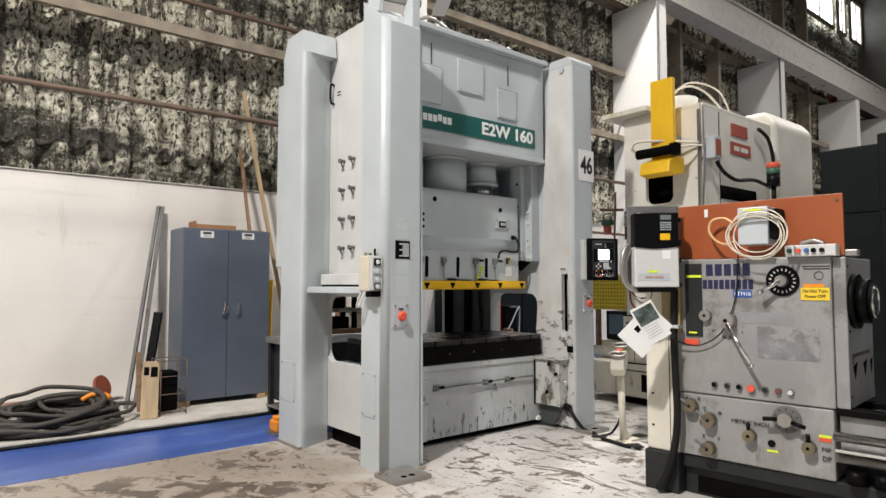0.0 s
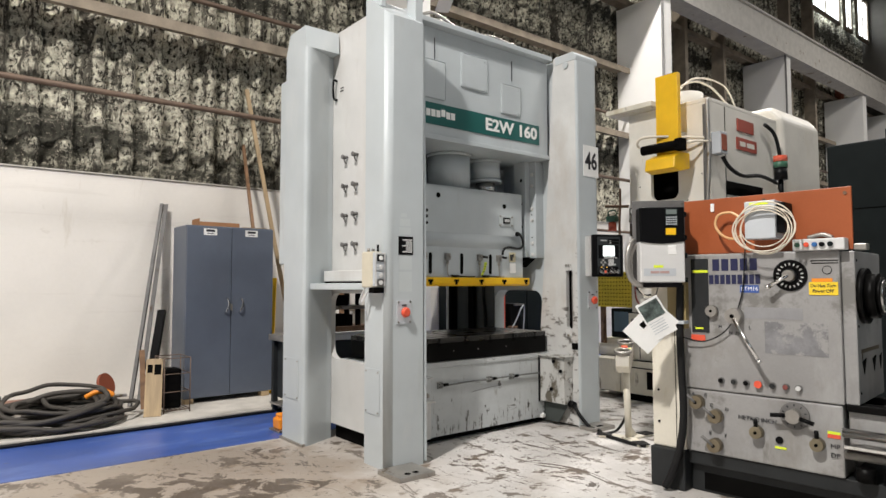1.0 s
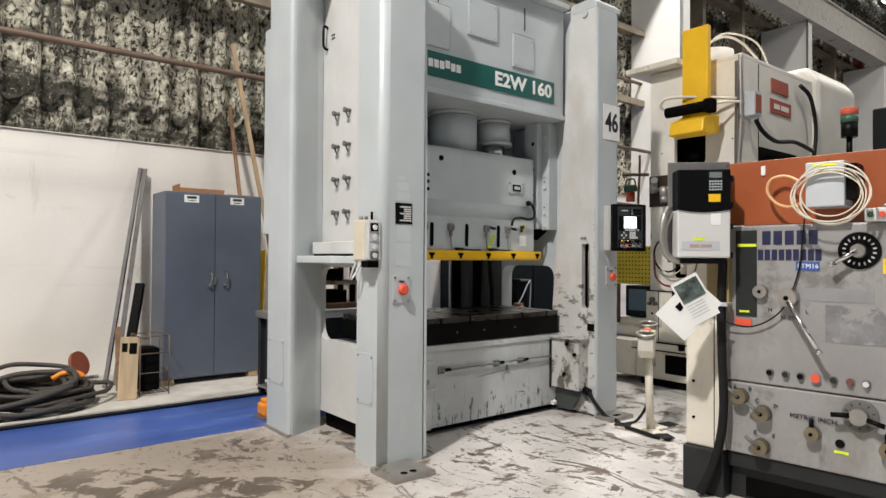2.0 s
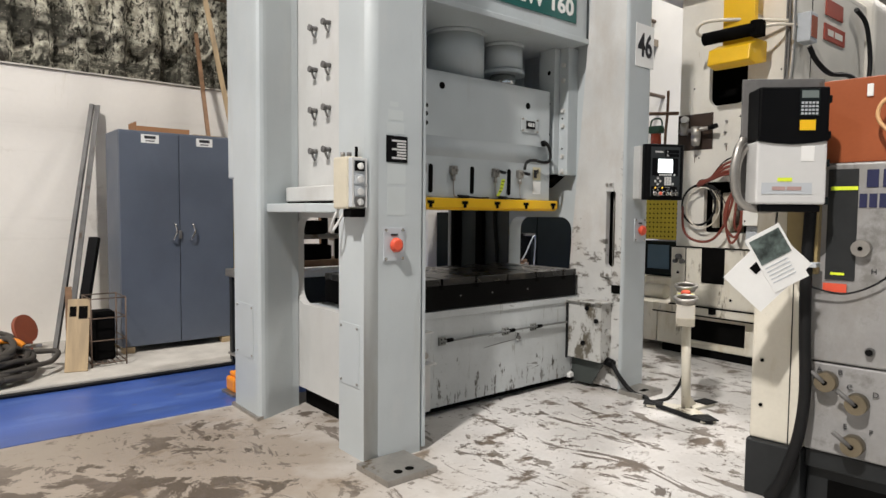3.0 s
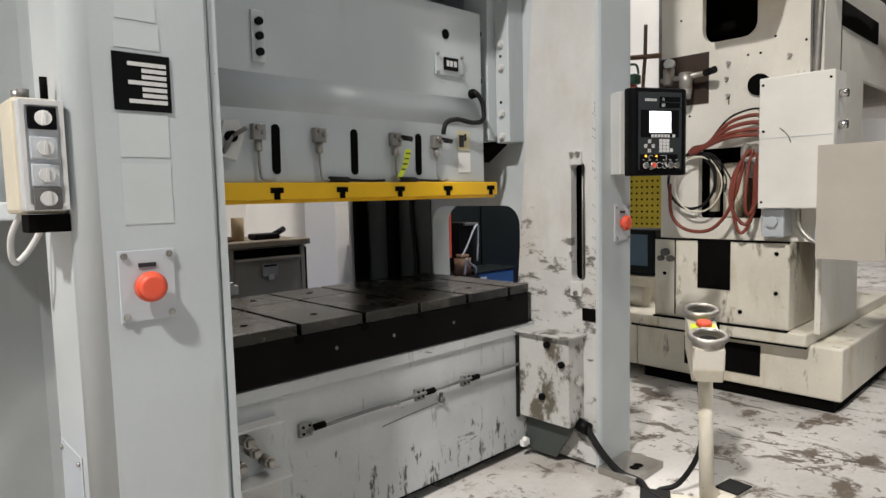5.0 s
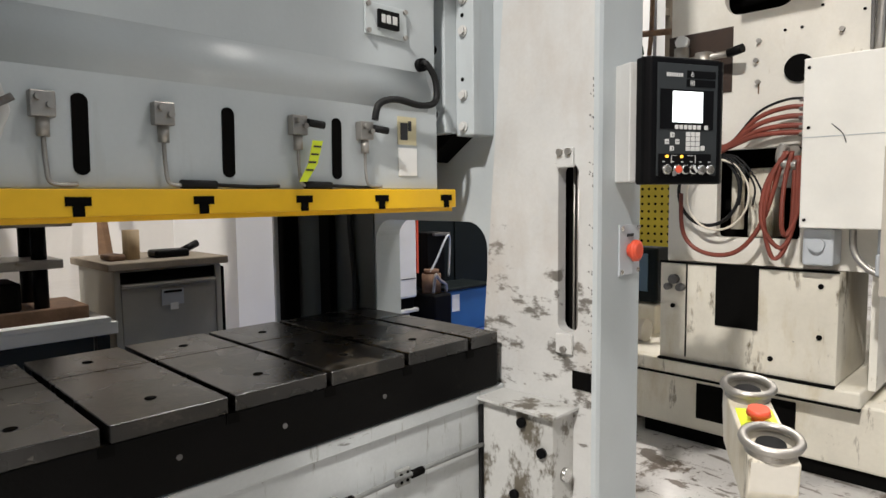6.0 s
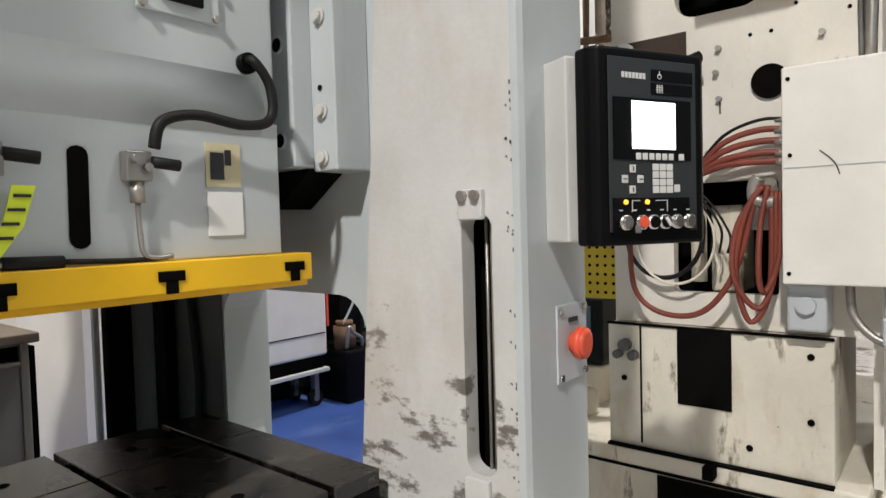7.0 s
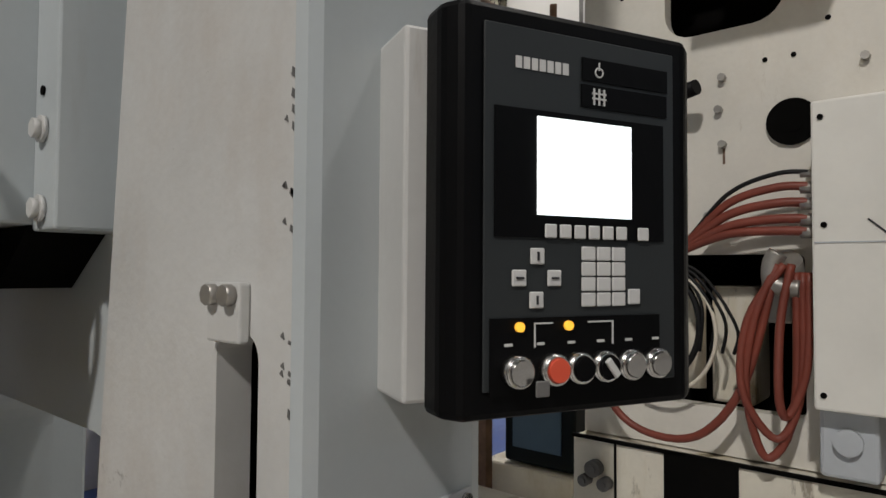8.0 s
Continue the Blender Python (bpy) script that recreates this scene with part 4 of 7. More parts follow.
def stop_button(x, z, w):
    pl = part("stop_plate", Shape().box(x - w / 2, x + w / 2, -0.006, -0.0008, z - 0.08, z + 0.085, 0.001, seg=1), BOXGREY, press, "steel plate with red stop button")
    part("stop_button", Shape().cyl((x, -0.006, z), (x, -0.022, z), 0.022, 18).cyl((x, -0.022, z), (x, -0.036, z), 0.036, 24, 0.034).cyl((x, -0.036, z), (x, -0.042, z), 0.034, 24, 0.022), RED, pl)
    part("stop_legend", Shape().box(x - 0.02, x + 0.02, -0.0085, -0.0065, z + 0.045, z + 0.055), INK, pl)
    for sx in (-1, 1):
        for zz in (-0.068, 0.073):
            part("screw", Shape().cyl((x + sx * (w / 2 - 0.012), -0.006, z + zz), (x + sx * (w / 2 - 0.012), -0.011, z + zz), 0.008, 10), CHROME, pl)


stop_button(0.385, 1.08, 0.125)
stop_button(2.487, 1.129, 0.13)
sign = part("number_sign", Shape().box(2.385, 2.60, -0.004, -0.0008, 2.26, 2.55), PAPER, press, "white paper number sign")
lettering("46", 0.22, on_south(2.4925, -0.0052, 2.40), sign, INK, squeeze=0.78, bold=0.02)
# control box on the right column
PM = pose(2.376, -0.1335, 1.354, 0, 0, -25.6)
cb = part("control_arm_box", Shape().box(-0.038, 0.14, 0.058, 0.142, -0.006, 0.354, 0.004, m=PM), PRESSPALE, press)
part("hinge", Shape().cyl((-0.04, 0.137, 0.255), (-0.04, 0.137, 0.325), 0.006, 8, m=PM), DARK, cb)
part("hinge", Shape().cyl((-0.04, 0.137, 0.03), (-0.04, 0.137, 0.145), 0.006, 8, m=PM), DARK, cb)
# ---- press control panel and small fittings ----
panel = part("control_panel", Shape().prism([(-0.019, 0.057), (-0.019, 0.020), (-0.004, 0.0), (0.254, 0.0), (0.276, 0.016), (0.276, 0.057)], "z", -0.014, 0.364, 0.007, PM),
             BLACK, press, "black control panel with lit screen and keypad")
part("panel_foil", Shape().box(0.014, 0.236, -0.003, -0.0005, 0.012, 0.344, 0.001, m=PM, seg=1), DKPANEL, panel)
part("screen_bezel", Shape().box(0.024, 0.22, -0.005, -0.0033, 0.15, 0.268, m=PM), BLACK, panel)
part("screen", Shape().box(0.068, 0.177, -0.007, -0.0053, 0.171, 0.262, m=PM), SCREEN, panel, "lit white screen")
for i in range(6):
    part("soft_key", Shape().box(0.076 + i * 0.0165, 0.089 + i * 0.0165, -0.0075, -0.0053, 0.150, 0.163, 0.001, m=PM, seg=1), PLASTICGREY, panel)
part("soft_key", Shape().box(0.185, 0.199, -0.0075, -0.0053, 0.150, 0.163, 0.001, m=PM, seg=1), PLASTICGREY, panel)
for i in range(3):
    for j in range(4):
        part("key", Shape().box(0.1185 + i * 0.018, 0.1345 + i * 0.018, -0.006, -0.0033, 0.086 + j * 0.0146, 0.0992 + j * 0.0146, 0.001, m=PM, seg=1), PLASTICGREY, panel)
for kx, kz in ((0.069, 0.133), (0.0495, 0.113), (0.0875, 0.113), (0.068, 0.093), (0.1815, 0.095)):
    k = part("arrow_key", Shape().box(kx - 0.0075, kx + 0.0075, -0.006, -0.0033, kz - 0.0075, kz + 0.0075, 0.001, m=PM, seg=1), PLASTICGREY, panel)
    if kx < 0.1:
        part("arrow", Shape().box(kx - (0.004 if abs(kz - 0.113) < 0.001 else 0.001), kx + (0.004 if abs(kz - 0.113) < 0.001 else 0.001), -0.0072, -0.0062, kz - (0.001 if abs(kz - 0.113) < 0.001 else 0.004),
                                  kz + (0.001 if abs(kz - 0.113) < 0.001 else 0.004), m=PM), INK, k)
part("button_strip", Shape().box(0.02, 0.214, -0.005, -0.0033, 0.008, 0.077, m=PM), BLACK, panel)
part("panel_mark", Shape().prism([(0.085, 0.0725), (0.065, 0.0725), (0.065, 0.05), (0.0665, 0.05), (0.0665, 0.071), (0.085, 0.071)], "y", -0.0062, -0.0052, m=PM), PLASTICGREY, panel)
part("panel_mark", Shape().prism([(0.125, 0.0725), (0.155, 0.0725), (0.155, 0.05), (0.1535, 0.05), (0.1535, 0.071), (0.125, 0.071)], "y", -0.0062, -0.0052, m=PM), PLASTICGREY, panel)
for i in range(6):
    part("panel_mark", Shape().box(0.034 + i * 0.034, 0.042 + i * 0.034, -0.0062, -0.0052, 0.052, 0.0545, m=PM), PLASTICGREY, panel)
for i, (bm_, cap) in enumerate(((CHROME, 0), (CHROME, 1), (CHROME, 2), (CHROME, 2), (CHROME, 0), (CHROME, 0))):
    bx = (0.044, 0.083, 0.111, 0.140, 0.171, 0.203)[i]
    kn = part("push_button", Shape().cyl((bx, -0.005, 0.03), (bx, -0.017, 0.03), 0.0145, 18, m=PM).ring((bx, -0.017, 0.03), (0, 1, 0), 0.0125, 0.002, 18, PM), CHROME, panel)
    part("button_cap", Shape().cyl((bx, -0.017, 0.03), (bx, -0.0215, 0.03), 0.0108, 16, m=PM), RED if cap == 1 else BLACK if cap == 2 else CHROME, kn)
part("selector", Shape().box(-0.0035, 0.0035, -0.0255, -0.0216, -0.010, 0.010, 0.001, m=PM @ pose(0.140, 0, 0.03, 0, -38, 0), seg=1), PLASTICGREY, panel)
part("key_tag", Shape().box(0.052, 0.066, -0.03, -0.0275, 0.010, 0.024, 0.001, m=PM, seg=1), DULLSTEEL, panel)
for ax in (0.049, 0.102):
    part("indicator", Shape().cyl((ax, -0.0052, 0.069), (ax, -0.009, 0.069), 0.0045, 12, m=PM), AMBER, panel)
part("status_strip", Shape().box(0.1195, 0.226, -0.0048, -0.0033, 0.303, 0.325, m=PM).box(0.1185, 0.225, -0.0048, -0.0033, 0.277, 0.299, m=PM), BLACK, panel)
sym = Shape().ring((0.139, -0.0052, 0.312), (0, 1, 0), 0.0045, 0.0008, 14, PM).box(0.1383, 0.1397, -0.0058, -0.005, 0.314, 0.322, m=PM)
for i in range(3):
    sym.box(0.132 + i * 0.006, 0.134 + i * 0.006, -0.0058, -0.005, 0.28, 0.296, m=PM)
sym.box(0.1305, 0.1475, -0.0058, -0.005, 0.2855, 0.287, m=PM).box(0.1305, 0.1475, -0.0058, -0.005, 0.2905, 0.292, m=PM)
part("status_symbols", sym, PLASTICGREY, panel)
lg = Shape()
for i in range(7):
    lg.box(0.046 + i * 0.0086, 0.0525 + i * 0.0086, -0.0042, -0.0033, 0.305, 0.316, m=PM)
part("logo", lg, PLASTICGREY, panel)
# service box low on the right column
sb = part("service_box", Shape().box(2.185, 2.3035, 0.085, 0.37, 0.21, 0.62, 0.004), OILBOX, press, "oil-smeared grey service box with cable")
part("box_lid", Shape().box(2.158, 2.3035, 0.065, 0.384, 0.621, 0.632, 0.002), OILBOX, sb)
for by, bz in ((0.20, 0.58), (0.23, 0.33), (0.12, 0.50)):
    part("knob", Shape().cyl((2.184, by, bz), (2.17, by, bz), 0.016, 12), BLACK, sb)
part("lamp_socket", Shape().cyl((2.25, 0.0845, 0.42), (2.25, 0.07, 0.42), 0.022, 14), CHROME, sb)
part("cable_gland", Shape().cyl((2.26, 0.084, 0.215), (2.26, 0.03, 0.20), 0.03, 14), BLACK, sb)
# the service box's shadow on this sheet is put into its dark colour
part("splash_sheet", Shape().prism([(0.09, 0.20), (0.372, 0.20), (0.372, 0.03), (0.20, 0.03)], "x", 2.24, 2.25), SHADEGREY, press, "splash sheet under the service box, darkened for the box's shadow")
part("edge_seal", Shape().box(2.175, 2.185, 0.371, 0.384, 0.20, 0.60), RUBBER, sb)
part("scrap_paper", Shape().prism([(2.175, 0.056), (2.225, 0.058), (2.222, 0.088), (2.203, 0.099), (2.190, 0.084), (2.174, 0.092)], "y", 0.340, 0.366, 0.004), PAPER, press, "crumpled scrap of white paper")
solo("floor_cable", Shape().tube([(2.26, 0.04, 0.205), (2.27, -0.02, 0.12), (2.30, -0.10, 0.03), (2.30, -0.20, 0.018), (2.24, -0.27, 0.016), (2.20, -0.36, 0.016), (2.18, -0.48, 0.016), (2.15, -0.62, 0.016), (2.17, -0.74, 0.016)], 0.016, 8),
     RUBBER, "thick black cable lying on the concrete floor", "cable")
bp = part("bed_pipe", Shape().tube([(1.01, 0.368, 0.455), (1.25, 0.366, 0.462), (1.55, 0.366, 0.462), (1.82, 0.366, 0.466), (2.18, 0.368, 0.462)], 0.0075, 8), mat("oily_pipe_paint", (0.17, 0.175, 0.17), 0.45, var=0.25, scale=14, bump=0.05), press, "oily thin pipe along the bed front")
for nx in (1.01, 1.55, 1.82):
    blk = part("pipe_block", Shape().box(nx - 0.027, nx + 0.027, 0.368, 0.3845, 0.435, 0.487, 0.004), mat("oily_block_paint", (0.26, 0.265, 0.25), 0.4, var=0.3, scale=20, bump=0.06), bp)
    for hx, hz in ((-0.013, 0.012), (0.013, 0.014), (-0.012, -0.012), (0.012, -0.010)):
        part("screw", Shape().cyl((nx + hx, 0.3675, 0.461 + hz), (nx + hx, 0.3645, 0.461 + hz), 0.0052, 8), DARK, blk)
    part("pipe_collar", Shape().cyl((nx + 0.028, 0.367, 0.462), (nx + 0.075, 0.367, 0.463), 0.0125, 10), DARK, bp)
part("pipe_stub", Shape().cyl((1.675, 0.3845, 0.405), (1.675, 0.366, 0.405), 0.013, 12).box(1.668, 1.682, 0.372, 0.3845, 0.416, 0.437, 0.003), DULLSTEEL, bp)
part("pipe_streak", Shape().tube([(1.36, 0.3835, 0.372), (1.5, 0.3835, 0.385), (1.66, 0.3835, 0.395)], 0.0018, 6), DULLSTEEL, bp)
mf = part("valve_manifold", Shape().box(0.72, 0.89, 0.335, 0.384, 0.06, 0.345, 0.006), PRESSPALE, press, "grey valve manifold with round sockets")
part("manifold_lid", Shape().box(0.71, 0.91, 0.30, 0.384, 0.346, 0.356, 0.002), PRESSPALE, mf)
part("manifold_lid", Shape().box(0.71, 0.90, 0.32, 0.384, 0.53, 0.54, 0.002), PRESSPALE, mf)
for vx, vz, vr in ((0.80, 0.26, 0.034), (0.80, 0.12, 0.034)):
    so = part("socket", Shape().cyl((vx, 0.334, vz), (vx, 0.318, vz), vr, 18).ring((vx, 0.318, vz), (0, 1, 0), vr - 0.006, 0.006, 18), CHROME, mf)
    part("socket_core", Shape().cyl((vx, 0.318, vz), (vx, 0.314, vz), vr * 0.6, 14), BLACK, so)
for vx, vz in ((0.75, 0.41), (0.80, 0.45), (0.85, 0.40), (0.78, 0.49)):
    part("valve", Shape().cyl((vx, 0.384, vz), (vx, 0.335, vz), 0.02, 12).box(vx - 0.012, vx + 0.012, 0.32, 0.336, vz - 0.012, vz + 0.012, 0.003), STEEL, mf)

# ---- grey storage cabinet and the clutter by the wall ----
LZ = 0.05
cab = thing("storage_cabinet", "blue-grey steel two-door storage cabinet standing on timber blocks", "cabinet", (0.25, 3.33, LZ))
part("body", Shape().box(-0.172, 0.772, 3.115, 3.56, 0.10, 1.90, 0.006), CABINET, cab)
for x0, x1 in ((-0.170, 0.297), (0.303, 0.770)):
    d = part("door", Shape().box(x0, x1, 3.093, 3.114, 0.105, 1.885, 0.003), CABINET, cab)
    hx = 0.25 if x0 < 0 else 0.40
    part("handle", Shape().tube([(hx, 3.092, 1.13), (hx, 3.05, 1.12), (hx + 0.012, 3.048, 1.06), (hx - 0.012, 3.05, 1.0), (hx - 0.012, 3.092, 0.98)], 0.008), CHROME, d, "chrome door handle")
    lx = (x0 + x1) / 2 + (0.005 if x0 < 0 else -0.02)
    lb = part("maker_label", Shape().box(lx - 0.07, lx + 0.07, 3.0905, 3.0925, 1.80, 1.87), PAPER, d)
    part("label_bars", Shape().box(lx - 0.045, lx + 0.045, 3.0885, 3.09, 1.835, 1.86).box(lx - 0.035, lx + 0.035, 3.0885, 3.09, 1.813, 1.821), INK, lb)
part("lock", Shape().box(0.287, 0.312, 3.075, 3.0925, 1.0, 1.07, 0.003), STEEL, cab)
for bx, by in ((-0.12, 3.14), (0.70, 3.14), (-0.12, 3.46), (0.70, 3.46)):
    solo("timber_block", Shape().box(bx - 0.045, bx + 0.045, by - 0.05, by + 0.05, LZ, 0.099, 0.004), WOOD, "small timber block under the steel cabinet", "block", "", "cabinet blocks")
solo("cardboard_tray", Shape().box(0.0, 0.44, 3.25, 3.5, 1.901, 1.911).box(0.0, 0.44, 3.25, 3.256, 1.911, 1.955).box(0.0, 0.006, 3.256, 3.5, 1.911, 1.99).box(0.434, 0.44, 3.256, 3.5, 1.911, 1.95), CARD, "shallow brown cardboard tray on top of the cabinet", "tray")
solo("flat_sheet", Shape().box(0.45, 0.72, 3.16, 3.45, 1.901, 1.91), WOOD, "thin pale board on top of the cabinet", "board")


def leaning(name, a, b, w, d, material, label, category):
    """A straight bar from a up to b."""
    a, b = Vector(a), Vector(b)
    q = (b - a).to_track_quat("Z", "Y").to_matrix().to_4x4()
    return solo(name, Shape().box(-w / 2, w / 2, -d / 2, d / 2, 0, (b - a).length, 0.003, m=Matrix.Translation(a) @ q), material, label, category)


leaning("timber_plank", (1.30, 3.46, 0.08), (0.67, 3.69, 3.62), 0.09, 0.045, WOOD, "long pale timber plank leaning against the wall", "plank")
leaning("wooden_pole", (0.68, 3.45, 1.911), (0.73, 3.93, 3.0), 0.035, 0.035, WOODDARK, "thin brown pole leaning on the wall above the cabinet", "pole")
leaning("angle_iron", (-0.62, 3.35, LZ), (-0.19, 3.98, 2.2), 0.035, 0.035, DULLSTEEL, "long grey steel angle leaning against the white wall", "bar")
leaning("steel_strip", (-0.52, 3.42, LZ), (-0.145, 3.98, 2.2), 0.045, 0.012, DULLSTEEL, "flat grey steel strip leaning against the white wall", "strip")
leaning("black_bar", (-0.46, 3.36, LZ), (-0.26, 3.62, 1.0), 0.08, 0.05, BLACK, "black square bar leaning beside the cabinet", "bar")
leaning("yellow_tube", (0.80, 3.2, LZ), (0.95, 3.45, 1.35), 0.05, 0.05, YELLOW, "yellow tube leaning behind the press column", "tube")
leaning("dark_timber", (0.86, 3.35, LZ), (0.87, 3.9, 1.85), 0.10, 0.05, WOODDARK, "dark timber plank standing by the wall", "plank")
leaning("short_plank", (-0.545, 3.12, LZ), (-0.50, 3.42, 0.6), 0.05, 0.03, WOODDARK, "short brown plank leaning by the basket", "plank")
card = thing("face_board", "pale board with printed dark squares leaning on a wire basket", "board", m=look((-0.575, 2.68, LZ), (-0.50, 2.92, 0.60)) @ pose(0, 0, 0, 0, 180, 0), local=True)
part("board", Shape().box(-0.075, 0.075, -0.008, 0.008, 0, 0.56, 0.002), WOOD, card)
part("printed_square", Shape().box(-0.06, 0.0, 0.0085, 0.0105, 0.40, 0.50), DARK, card)
part("printed_square", Shape().box(0.015, 0.06, 0.0085, 0.0105, 0.42, 0.50), DARK, card)
basket = thing("wire_basket", "rusty wire basket standing on the ledge by the cabinet", "basket", (-0.34, 2.9, LZ))
for z in (0.075, 0.25, 0.42, 0.57):
    part("wire_hoop", Shape().tube([(-0.46, 2.74, z), (-0.22, 2.74, z), (-0.22, 3.06, z), (-0.46, 3.06, z), (-0.46, 2.74, z)], 0.005, 6, 1), PIPE, basket)
for bx, by in ((-0.46, 2.74), (-0.22, 2.74), (-0.22, 3.06), (-0.46, 3.06)):
    part("wire_post", Shape().cyl((bx, by, LZ), (bx, by, 0.575), 0.006, 6), PIPE, basket)
for i in range(7):
    part("wire", Shape().cyl((-0.46 + i * 0.04, 2.74, 0.078), (-0.46 + i * 0.04, 3.06, 0.078), 0.004, 6), PIPE, basket)
solo("scrap_block", Shape().box(-0.44, -0.28, 2.8, 3.0, 0.083, 0.46, 0.02), DARK, "dark metal scrap piece inside the wire basket", "scrap")
rng = random.Random(4)
coil = thing("hose_coil", "dusty grey welding hose coiled in a loose heap", "hose", (-1.28, 2.92, LZ))
for turn in range(13):
    rx, ry = rng.uniform(0.30, 0.58), rng.uniform(0.22, 0.42)
    cx, cy = -1.28 + rng.uniform(-0.16, 0.16), 2.78 + rng.uniform(-0.06, 0.06)
    tilt, face, ph, base = rng.uniform(0.02, 0.15), rng.uniform(0.2, 2.6), rng.uniform(0, 6.28), LZ + 0.026 + 0.011 * turn
    pts = []
    for i in range(15):
        a = ph + i * 6.6 / 14
        w = 1 + 0.07 * math.sin(2 * a + turn) + 0.05 * math.sin(3 * a + 2 * turn)
        pts.append((cx + rx * w * math.cos(a), cy + ry * w * math.sin(a), base + tilt * 0.5 * (1 + math.cos(a - face)) + 0.012 * math.sin(5 * a)))
    part("hose_loop", Shape().tube(pts, rng.choice((0.019, 0.022, 0.024)), 8, 4), HOSE, coil)
solo("loose_hose", Shape().tube([(-1.7, 3.3, 0.26), (-2.1, 3.2, 0.2), (-2.6, 3.0, LZ + 0.03), (-3.4, 3.1, LZ + 0.03)], 0.024).tube([(-1.75, 2.65, 0.1), (-2.2, 2.6, LZ + 0.026), (-2.8, 2.7, LZ + 0.026), (-3.6, 2.6, LZ + 0.026)], 0.022), HOSE,
     "loose grey hose trailing along the ledge", "hose")
solo("floor_pipe", Shape().cyl((-3.5, 3.55, 0.16), (-0.85, 3.45, 0.16), 0.05, 14), mat("faded_red_pipe", (0.33, 0.19, 0.14), 0.6, var=0.2, bump=0.05), "faded reddish pipe lying along the wall base", "pipe")
solo("pipe_rest", Shape().box(-3.2, -3.1, 3.45, 3.65, LZ, 0.108).box(-1.2, -1.1, 3.4, 3.6, LZ, 0.108), WOOD, "timber rest under the reddish pipe", "block")
clamp = thing("welding_clamp", "orange-handled welding clamp lying on the coiled hose", "clamp", (-0.98, 2.82, 0.26))
part("handle", Shape().tube([(-1.10, 2.86, 0.262), (-1.02, 2.84, 0.305), (-0.93, 2.82, 0.30), (-0.88, 2.80, 0.265)], 0.022), ORANGE, clamp)
part("jaw", Shape().box(-0.88, -0.77, 2.78, 2.82, 0.245, 0.27, 0.006), STEEL, clamp)
solo("red_disc", Shape().cyl((-0.80, 3.62, 0.25), (-0.78, 3.60, 0.26), 0.12, 20).box(-0.86, -0.74, 3.58, 3.66, LZ, 0.16), REDOXIDE, "rusty red disc leaning by the wall", "disc")
solo("ledge_cable", Shape().tube([(-9, 2.38, 0.018), (-3, 2.385, 0.018), (-1, 2.375, 0.02), (0.3, 2.385, 0.018), (2.4, 2.38, 0.018)], 0.015, 8), RUBBER, "black cable running along the foot of the ledge", "cable")
oj = thing("orange_jack", "small orange jack on the floor behind the press column", "jack", (0.23, 1.6, 0))
part("body", Shape().box(0.16, 0.30, 1.53, 1.68, 0.02, 0.12, 0.02).box(0.18, 0.28, 1.55, 1.66, 0.12, 0.15, 0.01), ORANGE, oj)
part("base", Shape().box(0.14, 0.32, 1.5, 1.70, 0.004, 0.02), STEEL, oj)

# ---- two-hand control pedestal ----
ped = thing("control_pedestal", "cream two-hand control pedestal with guarded palm buttons", "pedestal", (2.31, -0.49, 0))
part("pole", Shape().cyl((2.31, -0.49, 0.02), (2.29, -0.485, 0.60), 0.028, 16), CREAMDIRTY, ped)
for ex, ey in ((2.17, -0.72), (2.20, -0.28), (2.55, -0.52)):
    dx, dy = ex - 2.31, ey + 0.49
    ln = math.hypot(dx, dy)
    part("foot", Shape().box(0, ln, -0.045, 0.045, 0.003, 0.02, 0.004, m=pose(2.31, -0.49, 0, 0, 0, math.degrees(math.atan2(dy, dx)))), CREAMDIRTY, ped)
    part("foot_pad", Shape().box(ln - 0.10, ln + 0.02, -0.05, 0.05, 0.021, 0.028, 0.003, m=pose(2.31, -0.49, 0, 0, 0, math.degrees(math.atan2(dy, dx)))), RUBBER, ped)
part("foot_web", Shape().prism([(2.31, 0.02), (2.42, 0.02), (2.31, 0.12)], "y", -0.50, -0.49), CREAMDIRTY, ped)
CM = pose(2.285, -0.48, 0.675, 0, -9.5, 29.8)
con = part("console", Shape().prism([(-0.19, -0.03), (-0.16, -0.09), (0.14, -0.09), (0.19, 0.0), (0.19, 0.055), (-0.19, 0.055)], "y", -0.055, 0.055, 0.006, CM), CREAMDIRTY, ped)
for cx in (-0.14, 0.14):
    part("guard_ring", Shape().ring((cx, 0, 0.085), (0, 0, 1), 0.062, 0.011, 26, CM).cyl((cx, 0, 0.055), (cx, 0, 0.08), 0.058, 24, m=CM, caps=False), STEEL, con)
    part("palm_button", Shape().cyl((cx, 0, 0.055), (cx, 0, 0.075), 0.038, 20, 0.033, CM), BLACK, con)
part("stop_button", Shape().cyl((0.0, 0, 0.055), (0.0, 0, 0.075), 0.016, 14, m=CM).cyl((0, 0, 0.075), (0, 0, 0.09), 0.03, 20, 0.026, CM), RED, con)
part("neon_label", Shape().box(-0.065, 0.06, -0.045, 0.045, 0.0555, 0.057, m=CM), NEON, con)
part("front_plate", Shape().box(-0.1905, -0.1895, -0.05, 0.05, -0.025, 0.05, m=CM), CREAM, con)
part("pedestal_cable", Shape().tube([(2.29, -0.45, 0.60), (2.36, -0.44, 0.4), (2.37, -0.43, 0.2), (2.34, -0.36, 0.05), (2.28, -0.30, 0.018), (2.22, -0.33, 0.016)], 0.011), RUBBER, ped)

# ---- cream press behind ----
cp = thing("cream_press", "large cream gap-frame press with oil stains and red hoses", "press", (4.5, 0.0, 0), lift=(0.01, 0.0, 0.035))
XF = 3.80
